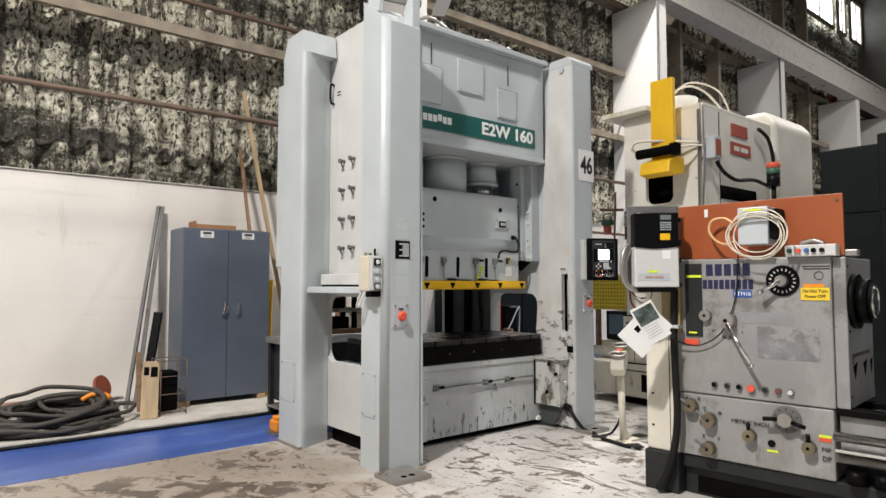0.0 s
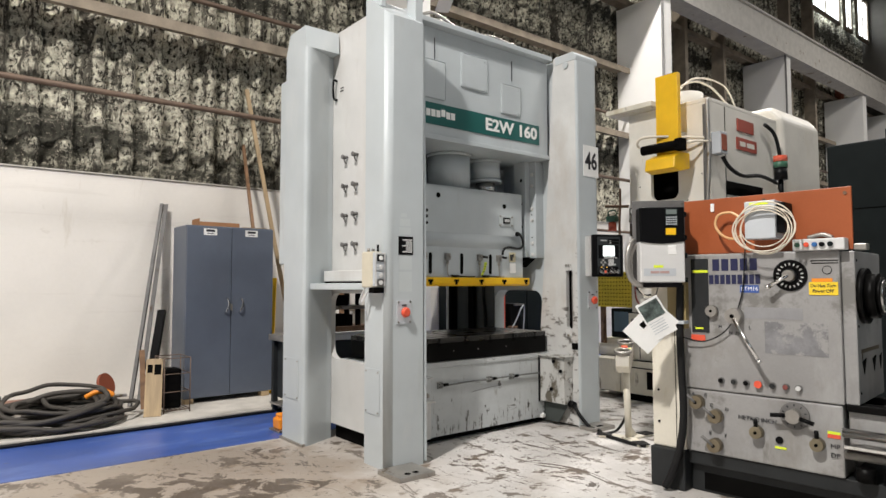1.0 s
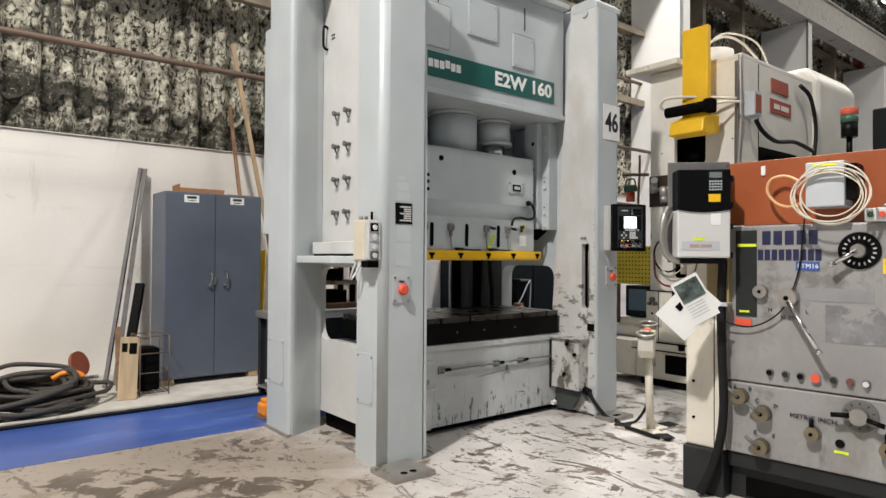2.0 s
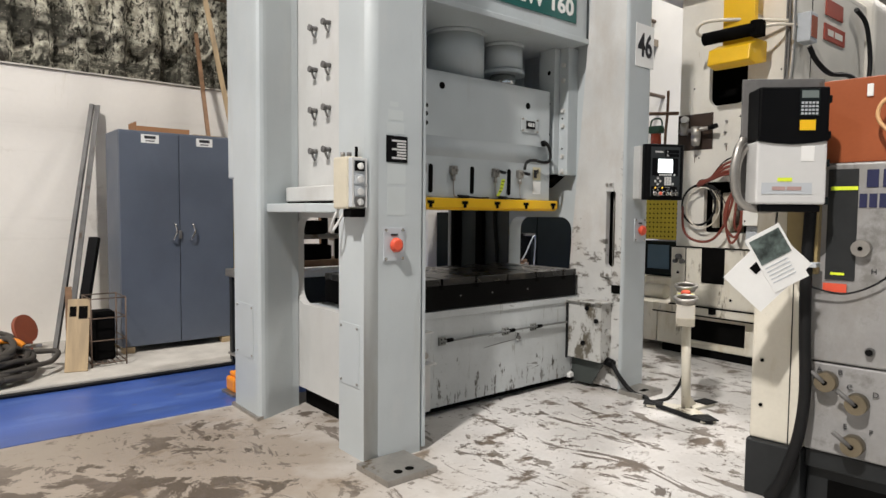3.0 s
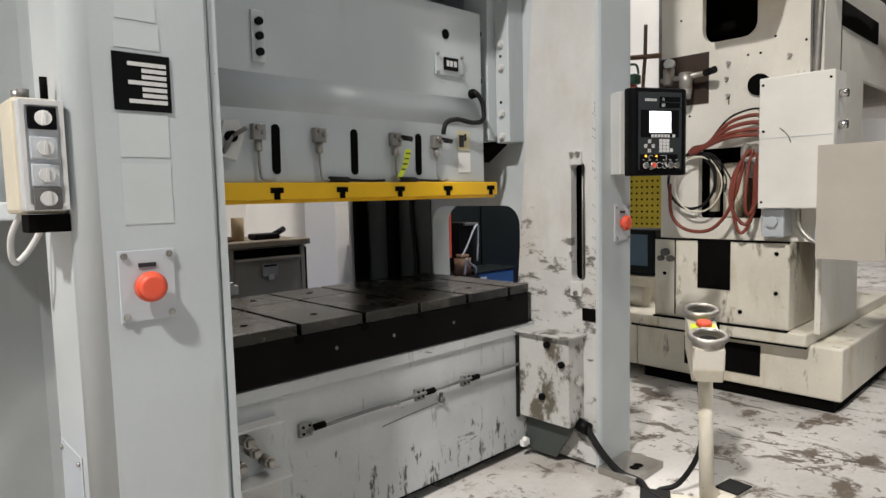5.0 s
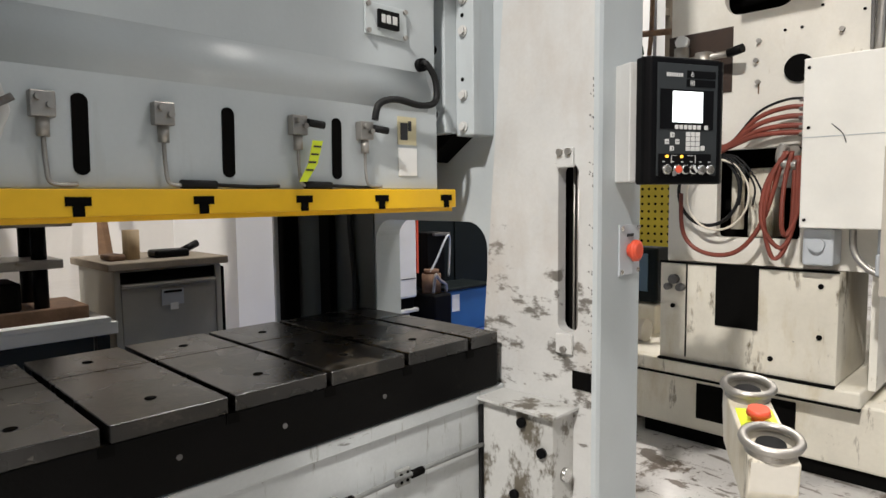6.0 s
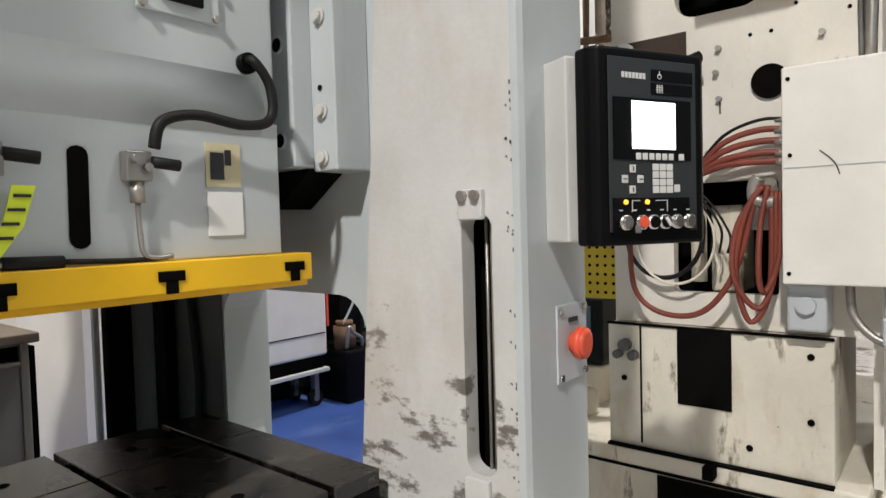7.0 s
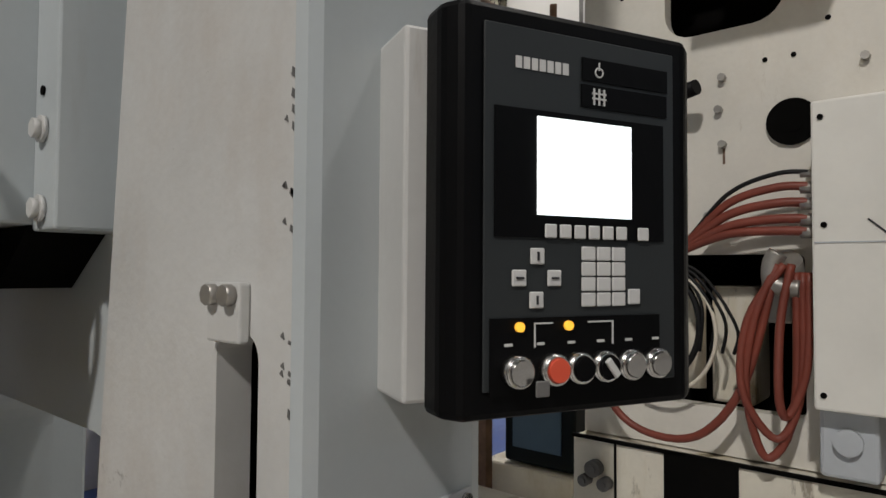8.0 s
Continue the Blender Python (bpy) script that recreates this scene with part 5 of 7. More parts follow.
body = Shape().holed("x", XF, XF + 0.05, -0.45, 0.49, 0.93, 1.62, (-0.14, 0.24, 1.06, 1.49), 0.02)
body.holed("x", XF, XF + 0.05, -0.45, 0.49, 1.95, 2.75, (-0.10, 0.225, 2.13, 2.52), 0.08).box(XF, XF + 0.05, -0.45, 0.49, 1.62, 1.95).box(XF, XF + 0.05, -0.45, 0.49, 2.75, 3.08)
part("face_plate", body, CREAM, cp)
# black sheet darkens the cavities in place of their own shade
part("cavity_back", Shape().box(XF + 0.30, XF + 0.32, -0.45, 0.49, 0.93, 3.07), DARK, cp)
part("side_plate", Shape().box(XF + 0.05, 5.3, -0.45, -0.42, 1.9, 3.08).box(XF + 0.05, 4.6, -0.45, -0.42, 0.4, 1.9), CREAM, cp)
part("side_plate", Shape().box(XF + 0.05, 5.3, 0.45, 0.49, 0.4, 3.08), CREAM, cp)
part("top_plate", Shape().box(XF, 5.3, -0.45, 0.49, 3.081, 3.12, 0.006), CREAM, cp)
part("top_flange", Shape().box(XF - 0.16, 4.6, 0.10, 0.68, 3.125, 3.18, 0.006), CREAMDIRTY, cp)
part("motor_housing", Shape().cyl((4.2, 0.05, 3.12), (4.2, 0.05, 3.32), 0.2, 24).cyl((4.55, 0.2, 3.12), (4.55, 0.2, 3.28), 0.14, 20), CREAM, cp)
part("flywheel_guard", Shape().prism([(-0.52, 1.8), (-0.52, 3.15), (-0.40, 3.30), (0.35, 3.30), (0.49, 3.15), (0.49, 1.8)], "x", 5.31, 6.35, 0.06, seg=3), CREAM, cp)
part("bolster_block", Shape().box(3.74, 4.3, -0.32, 0.50, 0.42, 0.925, 0.006), CREAMDIRTY, cp)
part("base", Shape().box(3.80, 5.6, -0.58, 0.66, 0.04, 0.34, 0.012).box(3.72, 5.6, -0.42, 0.66, 0.341, 0.415, 0.01), CREAMDIRTY, cp)
part("oily_foot", Shape().box(3.83, 5.5, -0.54, 0.62, -0.034, 0.04), DARK, cp)
part("side_base", Shape().box(3.80, 4.4, 0.665, 1.05, 0.04, 0.40, 0.008), CREAMDIRTY, cp)
for sy0, sy1, sz in ((-0.32, 0.50, 0.4165), (-0.32, 0.50, 0.9265), (-0.42, 0.66, 0.3375)):
    part("oil_seam", Shape().box(3.732 if sz > 0.5 else 3.717, 3.745, sy0, sy1, sz - 0.005, sz + 0.005), DARK, cp)
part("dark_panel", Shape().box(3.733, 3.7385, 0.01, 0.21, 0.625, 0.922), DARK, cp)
# black sheet on the face for the shade inside an opening
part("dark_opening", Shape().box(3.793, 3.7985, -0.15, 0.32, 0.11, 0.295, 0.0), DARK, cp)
part("bolster_seam", Shape().box(3.735, 3.7385, 0.355, 0.362, 0.44, 0.92), DARK, cp)
for by, bz in ((-0.25, 0.86), (-0.25, 0.63), (0.43, 0.70), (-0.05, 0.50)):
    part("bolt_hole", Shape().cyl((3.739, by, bz), (3.734, by, bz), 0.012, 12), DARK, cp)
for ky, kz, kr in ((0.42, 0.84, 0.025), (0.385, 0.80, 0.02), (0.45, 0.80, 0.018)):
    part("knob", Shape().cyl((3.739, ky, kz), (3.705, ky, kz), kr, 14).cyl((3.705, ky, kz), (3.70, ky, kz), kr * 0.5, 10), DULLSTEEL, cp, "oily dark knob")
part("small_valve", Shape().box(3.66, 3.719, 0.06, 0.10, 0.37, 0.42, 0.005), DARK, cp)
part("round_port", Shape().cyl((XF - 0.001, -0.115, 1.84), (XF - 0.012, -0.115, 1.84), 0.062, 24).cyl((XF - 0.012, -0.115, 1.84), (XF - 0.014, -0.115, 1.84), 0.03, 16), DARK, cp)
for by, bz in ((0.07, 1.90), (0.06, 1.99), (0.06, 1.80), (0.10, 1.60), (-0.28, 1.98), (0.33, 1.72)):
    part("bolt", Shape().cyl((XF - 0.001, by, bz), (XF - 0.02, by, bz), 0.011, 8), STEEL, cp)
wb = part("junction_cabinet", Shape().box(3.60, XF - 0.002, -0.56, -0.19, 1.125, 1.84, 0.006), BOXCREAM, cp, "pale cream junction cabinet with scratches")
part("cabinet_scratch", Shape().tube([(3.5985, -0.30, 1.56), (3.5985, -0.34, 1.52), (3.5985, -0.355, 1.48)], 0.002, 5), INK, wb)
for by, bz in ((-0.21, 1.80), (-0.21, 1.16), (-0.54, 1.80), (-0.54, 1.16), (-0.215, 1.55)):
    part("screw", Shape().cyl((3.5995, by, bz), (3.596, by, bz), 0.007, 8), DARK, wb)
for bz in (1.72, 1.56, 1.44):
    part("side_button", Shape().cyl((3.68, -0.561, bz), (3.68, -0.60, bz), 0.022, 14), CHROME, wb)
part("grey_sheet", Shape().box(3.59, 3.60, -0.80, -0.49, 0.86, 1.455), mat("beige_sheet", (0.50, 0.46, 0.40), 0.5, var=0.05), cp)
hoses = [(1.685, 0.006), (1.65, 0.011), (1.61, 0.012), (1.57, 0.012), (1.54, 0.012)]
for i, (hz, hr) in enumerate(hoses):
    h = part("air_hose", Shape().tube([(3.70, -0.19, hz), (3.69, -0.10, hz + 0.005), (3.69, 0.02, hz - 0.04 + 0.01 * i), (3.70, 0.14, 1.52 - 0.005 * i), (3.72, 0.24, 1.50 - 0.01 * i), (3.78, 0.30, 1.46)], hr, 8), RUBBER if i == 0 else REDHOSE, cp)
    part("hose_fitting", Shape().cyl((3.70, -0.188, hz), (3.70, -0.15, hz + 0.001), hr + 0.004, 8), STEEL, h)
for k, (dip, out) in enumerate(((0.98, 0.0), (1.03, 0.035), (1.09, -0.02))):
    part("hanging_hose", Shape().tube([(3.68, -0.10 - 0.016 * k, 1.46), (3.66, -0.05 - 0.02 * k + out, 1.32), (3.655 - 0.01 * k, -0.03 - 0.03 * k + out, 1.14), (3.66, -0.075 - 0.025 * k, dip),
                                  (3.68, -0.135 - 0.014 * k, dip + 0.12), (3.69, -0.14 - 0.014 * k, 1.44)], 0.0105, 8), REDHOSE, cp)
part("loop_hose", Shape().tube([(3.68, -0.09, 1.42), (3.67, -0.02, 1.15), (3.68, 0.10, 1.0), (3.69, 0.26, 0.99), (3.69, 0.36, 1.08), (3.70, 0.38, 1.28)], 0.011, 8), REDHOSE, cp)
lp = [(3.72, 0.21 + 0.15 * math.sin(a), 1.27 + 0.17 * math.cos(a)) for a in [i * 0.5 for i in range(15)]]
part("coiled_line", Shape().tube(lp, 0.0055, 8), WIRE, cp, "pale translucent coiled line")
part("coiled_line", Shape().tube([(p[0] + 0.02, p[1] + 0.05, p[2] + 0.02) for p in lp], 0.009, 8), RUBBER, cp)
for k in range(4):
    part("black_line", Shape().tube([(3.73, 0.30, 1.46), (3.72, 0.18 - 0.02 * k, 1.45), (3.72, 0.10 - 0.03 * k, 1.36 - 0.02 * k), (3.74, 0.11 - 0.03 * k, 1.22)], 0.005, 6), RUBBER, cp)
part("valve_body", Shape().box(3.88, 4.05, 0.0, 0.12, 1.06, 1.40, 0.01).cyl((3.86, 0.16, 1.10), (3.86, 0.16, 1.42), 0.03, 12), CREAMDIRTY, cp)
part("cavity_valve", Shape().box(3.86, 3.98, -0.10, -0.02, 1.30, 1.42, 0.008).cyl((3.72, -0.115, 1.47), (3.78, -0.115, 1.40), 0.035, 14), STEEL, cp)
part("pipe_elbow", Shape().tube([(3.69, -0.10, 1.49), (3.69, -0.085, 1.46), (3.69, -0.09, 1.41), (3.69, -0.15, 1.40)], 0.024, 10), STEEL, cp)
part("solenoid_box", Shape().box(3.66, XF - 0.002, -0.31, -0.19, 0.96, 1.12, 0.01).cyl((3.659, -0.25, 1.05), (3.64, -0.25, 1.05), 0.03, 16), BOXGREY, cp)
part("conduit", Shape().tube([(3.70, -0.37, 1.12), (3.70, -0.38, 1.02), (3.69, -0.44, 0.95), (3.69, -0.52, 0.93)], 0.014), STEEL, cp)
part("conduit", Shape().tube([(3.70, -0.48, 1.12), (3.70, -0.48, 1.02)], 0.02).box(3.67, 3.74, -0.52, -0.46, 0.93, 1.02, 0.006), BOXGREY, cp)
fr = part("filter_recess", Shape().box(XF - 0.006, XF - 0.001, 0.18, 0.50, 1.77, 2.08), mat("brown_oily_recess", (0.035, 0.018, 0.010), 0.6, var=0.3, bump=0.05), cp)
part("air_filter", Shape().cyl((3.72, 0.40, 1.90), (3.72, 0.40, 2.0), 0.035, 16).cyl((3.72, 0.29, 1.86), (3.72, 0.29, 1.96), 0.04, 16).cyl((3.72, 0.29, 1.80), (3.72, 0.29, 1.86), 0.03, 16, 0.04).cyl((3.72, 0.45, 1.93), (3.72, 0.16, 1.94), 0.016, 12), STEEL, fr)
part("gauge", Shape().cyl((3.74, 0.40, 2.03), (3.71, 0.40, 2.03), 0.032, 20), PAPER, fr)
part("valve_handle", Shape().cyl((3.72, 0.17, 1.94), (3.70, 0.10, 1.95), 0.022, 10), BLACK, fr)
part("filter_cup", Shape().cyl((3.70, 0.66, 1.83), (3.70, 0.66, 1.93), 0.045, 18), GLASSRED, cp)
part("filter_head", Shape().box(3.66, 3.74, 0.60, 0.72, 1.935, 2.0, 0.012).tube([(3.70, 0.60, 2.0), (3.70, 0.62, 2.06), (3.70, 0.70, 2.06), (3.70, 0.72, 2.0)], 0.008), DKGREEN, cp)
part("filter_pipe", Shape().cyl((3.70, 0.75, 2.12), (3.70, 0.45, 2.09), 0.016, 10).tube([(3.70, 0.55, 2.3), (3.71, 0.56, 2.1), (3.72, 0.58, 1.9), (3.72, 0.58, 1.6)], 0.012), RUST, cp)
yg = part("yellow_chute", Shape().box(3.56, 3.62, -0.25, 0.0, 2.55, 3.38, 0.006).prism([(3.40, 2.38), (3.52, 2.36), (3.70, 2.40), (3.70, 2.56), (3.56, 2.56), (3.42, 2.50)], "y", -0.29, 0.04, 0.01), YELLOW, cp, "bright yellow vertical guide arm")
part("arm_bracket", Shape().box(3.62, 3.80, -0.2, -0.05, 2.7, 2.8), STEEL, yg)
part("arm_clamp", Shape().cyl((3.50, -0.30, 2.62), (3.50, 0.12, 2.62), 0.05, 14).box(3.46, 3.56, -0.34, -0.26, 2.56, 2.68, 0.01), DARK, yg)
part("clamp_cable", Shape().tube([(3.60, 0.10, 2.64), (3.50, 0.18, 2.68), (3.48, 0.12, 2.75), (3.55, -0.1, 2.74), (3.75, -0.42, 2.70)], 0.014).tube([(3.55, -0.3, 2.64), (3.65, -0.38, 2.66), (3.80, -0.46, 2.67)], 0.012), WIRE, yg)
part("corner_conduit", Shape().tube([(XF - 0.02, -0.44, 3.1), (XF - 0.02, -0.445, 2.8), (XF - 0.02, -0.445, 2.45), (XF - 0.02, -0.43, 2.2), (XF - 0.02, -0.42, 1.86)], 0.018), STEEL, cp)
cbx = part("corner_box", Shape().box(3.82, 3.96, -0.55, -0.452, 2.54, 2.76, 0.006), BOXGREY, cp)
part("box_face", Shape().box(3.84, 3.94, -0.556, -0.5505, 2.57, 2.73), REDOXIDE, cbx)
rp = part("red_name_plate", Shape().box(4.36, 4.72, -0.462, -0.4505, 2.86, 2.99), mat("dull_red_plate", (0.36, 0.07, 0.045), 0.5, var=0.1), cp)
rp2 = part("red_name_plate", Shape().box(4.34, 4.78, -0.462, -0.4505, 2.66, 2.79), rp.data.materials[0], cp)
part("plate_bars", Shape().box(4.40, 4.52, -0.465, -0.4625, 2.70, 2.75).box(4.55, 4.72, -0.465, -0.4625, 2.70, 2.75), CREAM, rp2)
part("side_conduit", Shape().tube([(3.95, -0.50, 2.52), (4.05, -0.52, 2.42), (4.3, -0.53, 2.36), (4.7, -0.53, 2.40), (5.1, -0.53, 2.36)], 0.02).tube([(4.9, -0.5, 3.0), (5.1, -0.52, 2.9), (5.2, -0.53, 2.6), (5.15, -0.53, 2.3)], 0.02), RUBBER, cp)
part("top_wires", Shape().tube([(4.0, 0.1, 3.32), (4.1, -0.1, 3.42), (4.3, -0.2, 3.38), (4.45, -0.3, 3.2), (4.5, -0.35, 3.12)], 0.012).tube([(4.2, 0.2, 3.3), (4.3, 0.0, 3.52), (4.6, -0.2, 3.45), (4.7, -0.3, 3.13)], 0.010), WIRE, cp)
part("rail_slot", Shape().box(4.1, 4.9, -0.458, -0.4505, 2.16, 2.30), DARK, cp)
for cy, cr in ((-0.415, 0.011), (-0.395, 0.008)):
    part("riser_conduit", Shape().tube([(XF - 0.016, cy, 3.05), (XF - 0.016, cy, 2.6), (XF - 0.016, cy + 0.004, 2.2), (XF - 0.016, cy, 1.86)], cr, 8), DULLSTEEL, cp)
for by, bz in ((-0.05, 2.02), (-0.12, 2.02), (-0.20, 2.10), (0.36, 2.30), (0.30, 1.70), (-0.36, 2.35), (-0.36, 2.05)):
    part("tapped_hole", Shape().cyl((XF - 0.0005, by, bz), (XF - 0.003, by, bz), 0.007, 8), DARK, cp)
part("hole_streak", Shape().box(XF - 0.003, XF - 0.0008, 0.055, 0.061, 1.745, 1.79).box(XF - 0.003, XF - 0.0008, 0.335, 0.340, 1.66, 1.71), RUST, cp)
cab_seam = part("cabinet_seam", Shape().box(3.5975, 3.5995, -0.555, -0.195, 1.508, 1.511), BOXGREY, wb)
mesh_guard = thing("yellow_guard", "yellow perforated sheet guard beside the cream press", "guard", (4.3, 0.9, 0))
part("sheet", Shape().box(4.20, 4.21, 0.52, 1.25, 1.0, 1.42), mat("yellow_guard_paint", (0.62, 0.47, 0.03), 0.5, var=0.1), mesh_guard)
for i in range(17):
    for j in range(9):
        part("hole", Shape().cyl((4.1995, 0.55 + i * 0.042, 1.03 + j * 0.045), (4.198, 0.55 + i * 0.042, 1.03 + j * 0.045), 0.0085, 8), DARK, mesh_guard)
part("leg", Shape().box(4.22, 4.27, 0.55, 0.60, 0, 1.4), RUST, mesh_guard)
part("leg", Shape().box(4.22, 4.27, 1.18, 1.23, 0, 1.4), RUST, mesh_guard)
mon = thing("control_cabinet", "dark machine control cabinet with a small screen", "cabinet", (4.5, 1.0, 0))
part("body", Shape().box(4.3, 4.8, 0.80, 1.25, 0.0, 0.62, 0.01), CREAMDIRTY, mon)
part("head", Shape().box(4.32, 4.6, 0.80, 1.15, 0.63, 0.98, 0.015), CHARCOAL, mon)
part("screen", Shape().box(4.312, 4.3195, 0.86, 1.10, 0.70, 0.94), mat("dull_blue_screen", (0.10, 0.16, 0.22), 0.2, var=0.05), mon)
solo("red_cabinet", Shape().box(5.3, 5.8, 1.05, 1.6, 0.0, 1.05, 0.01), mat("faded_salmon_paint", (0.42, 0.20, 0.16), 0.5, var=0.08), "faded salmon-red steel cabinet behind the cream press", "cabinet")
solo("roller_drum", Shape().cyl((4.1, 0.75, 0.5), (4.1, 1.2, 0.5), 0.07, 18), CREAM, "pale horizontal roller beside the cream press", "roller")
solo("roller_rest", Shape().box(4.05, 4.15, 0.9, 1.05, 0.405, 0.44), STEEL, "steel rest under the pale roller", "rest")
# ---- engine lathe ----
LM = pose(1.462, -1.425, 0, 0, 0, -84)
la = thing("engine_lathe", "grey engine lathe headstock with levers, dials and orange splash guard", "lathe", m=LM, local=True)
hs = part("headstock", Shape().box(0.075, 0.935, 0.0, 0.62, 0.635, 1.455, 0.008), LATHE, la, "oily grey headstock")
gb = part("gearbox", Shape().box(0.075, 0.925, 0.004, 0.62, 0.252, 0.629, 0.008), LATHE, la)
part("base", Shape().box(-0.15, 0.075, -0.03, 0.7, 0.0, 0.245, 0.008).box(0.0755, 2.2, 0.06, 0.7, 0.0, 0.17, 0.01).box(0.0755, 2.2, 0.02, 0.7, 0.171, 0.25, 0.006), LATHEDARK, la)
part("base_recess", Shape().box(0.16, 0.9, 0.054, 0.0595, 0.02, 0.12), DARK, la)
part("end_cover", Shape().box(-0.145, 0.072, 0.0, 0.62, 0.246, 1.30, 0.01), CREAMDIRTY, la, "cream end cover with oil runs")
part("cover_seam", Shape().box(0.012, 0.016, -0.0025, -0.0005, 0.25, 1.28), DARK, la)
for z in (0.40, 0.60):
    part("screw", Shape().cyl((-0.10, -0.0005, z), (-0.10, -0.006, z), 0.008, 8), DARK, la)
part("cover_strip", Shape().box(-0.01, 0.11, -0.045, -0.0005, 1.0, 1.29, 0.004), mat("tan_strip_paint", (0.36, 0.27, 0.12), 0.5, var=0.15), la)
part("dark_strip", Shape().box(0.13, 0.235, -0.006, -0.0008, 0.98, 1.43), LATHEDARK, hs)
part("red_sticker", Shape().box(0.125, 0.21, -0.009, -0.0065, 0.93, 0.965), RED, hs)
part("neon_label", Shape().box(0.14, 0.235, -0.009, -0.0065, 1.345, 1.36), NEON, hs)
part("neon_label", Shape().box(0.15, 0.2, -0.009, -0.0065, 1.0, 1.01), NEON, hs)
NAVY = mat("navy_lettering", (0.012, 0.015, 0.06), 0.45, var=0.03, bump=0)
for i in range(5):
    part("maker_block", Shape().box(0.262 + i * 0.054, 0.302 + i * 0.054, -0.0035, -0.0005, 1.355, 1.425), NAVY, hs)
for i in range(9):
    part("maker_block", Shape().box(0.24 + i * 0.0335, 0.266 + i * 0.0335, -0.0035, -0.0005, 1.275, 1.33), NAVY, hs)
tag = part("model_tag", Shape().box(0.42, 0.525, -0.0035, -0.0005, 1.225, 1.268), mat("blue_tag", (0.04, 0.10, 0.35), 0.4, var=0.04, bump=0), hs)


def face_text(text, size, u, z, parent, material=INK, squeeze=1.0, y=-0.0025):
    return lettering(text, size, pose(u, y, z, 90, 0, 0), parent, material, depth=0.0012, squeeze=squeeze)


face_text("LTM16", 0.033, 0.475, 1.246, tag, WHITE, y=-0.0052)
do = part("warning_label", Shape().box(0.785, 0.925, -0.004, -0.0005, 1.215, 1.285), mat("yellow_label", (0.85, 0.60, 0.03), 0.5, var=0.03, bump=0), hs)
part("label_band", Shape().box(0.80, 0.90, -0.0045, -0.0006, 1.286, 1.305), ORANGE, hs)
face_text("Do Not Turn", 0.026, 0.855, 1.265, do, INK, 0.85, -0.0056)
face_text("Power OFF", 0.026, 0.855, 1.236, do, INK, 0.85, -0.0056)
dial = part("speed_dial", Shape().cyl((0.693, -0.0005, 1.322), (0.693, -0.008, 1.322), 0.088, 32), BLACK, hs, "black speed dial with chrome lever")
ticks = Shape()
for i in range(18):
    a = i * math.pi / 9
    ticks.box(-0.0035, 0.0035, -0.0015, 0.0, 0.056, 0.07, m=pose(0.693, -0.0085, 1.322, 0, math.degrees(a), 0))
part("dial_marks", ticks, PLASTICGREY, dial)
part("dial_hub", Shape().cyl((0.693, -0.008, 1.322), (0.693, -0.05, 1.322), 0.035, 20, 0.03), STEEL, dial)
part("dial_lever", Shape().cyl((0.693, -0.045, 1.322), (0.60, -0.06, 1.262), 0.011, 10).cyl((0.60, -0.06, 1.262), (0.585, -0.062, 1.252), 0.014, 10), CHROME, dial)


def knob(parent, u, z, r=0.04, d=0.045, material=STEEL):
    k = part("knob", Shape().cyl((u, -0.0005, z), (u, -d, z), r, 22, r * 0.92), material, parent)
    part("knob_core", Shape().cyl((u, -d, z), (u, -d - 0.004, z), r * 0.25, 10), DARK, k)
    return k


knob(hs, 0.255, 1.112, 0.036, 0.03, STEEL)
hub = knob(hs, 0.391, 1.087, 0.048, 0.06)
part("lever", Shape().cyl((0.40, -0.062, 1.07), (0.545, -0.10, 0.845), 0.011, 12).cyl((0.545, -0.10, 0.845), (0.552, -0.102, 0.832), 0.015, 12), CHROME, hub)
part("bolt", Shape().cyl((0.80, -0.0005, 1.40), (0.80, -0.004, 1.40), 0.004, 8), DARK, hs)
for i, (u, mm) in enumerate(((0.299, BLACK), (0.373, LATHEDARK), (0.442, BLACK), (0.510, RED), (0.585, LATHEDARK), (0.654, mat("faded_red_cap", (0.22, 0.06, 0.05), 0.45, var=0.1, bump=0)), (0.719, PLASTICGREY))):
    b_ = part("push_button", Shape().cyl((u, -0.0005, 0.70), (u, -0.010, 0.70), 0.018, 18), DULLSTEEL, hs)
    part("button_cap", Shape().cyl((u, -0.012, 0.70), (u, -0.022, 0.70), 0.021 if i == 3 else 0.013, 16), mm, b_)
part("worn_plate", Shape().box(0.55, 0.87, -0.002, -0.0004, 0.88, 1.06), mat("worn_data_plate", (0.235, 0.235, 0.245), 0.42, metal=0.1, var=0.3, scale=9, stain=(0.31, 0.305, 0.30), stain_at=0.5, stain_scale=8), hs)
part("worn_plate", Shape().box(0.44, 0.75, -0.002, -0.0004, 1.075, 1.14), mat("worn_label_strip", (0.32, 0.32, 0.33), 0.4, metal=0.2, var=0.12), hs)
tx = Shape()
for i in range(2):
    tx.box(0.80, 0.93, -0.002, -0.0004, 1.385 + i * 0.014, 1.39 + i * 0.014)
part("small_print", tx, DARK, hs)
part("no_turn_sign", Shape().ring((0.875, -0.002, 1.35), (0, 1, 0), 0.022, 0.0015, 18), DARK, hs)
for u, z, lx, lz in ((0.155, 0.557, -0.055, 0.045), (0.266, 0.486, -0.065, 0.05), (0.258, 0.314, -0.065, 0.05)):
    k = knob(gb, u, z, 0.042, 0.05, mat("brassy_steel", (0.25, 0.21, 0.145), 0.4, metal=0.8, var=0.2))
    part("knob_lever", Shape().cyl((u, -0.045, z), (u + lx, -0.055, z + lz), 0.010, 10), DULLSTEEL, k)
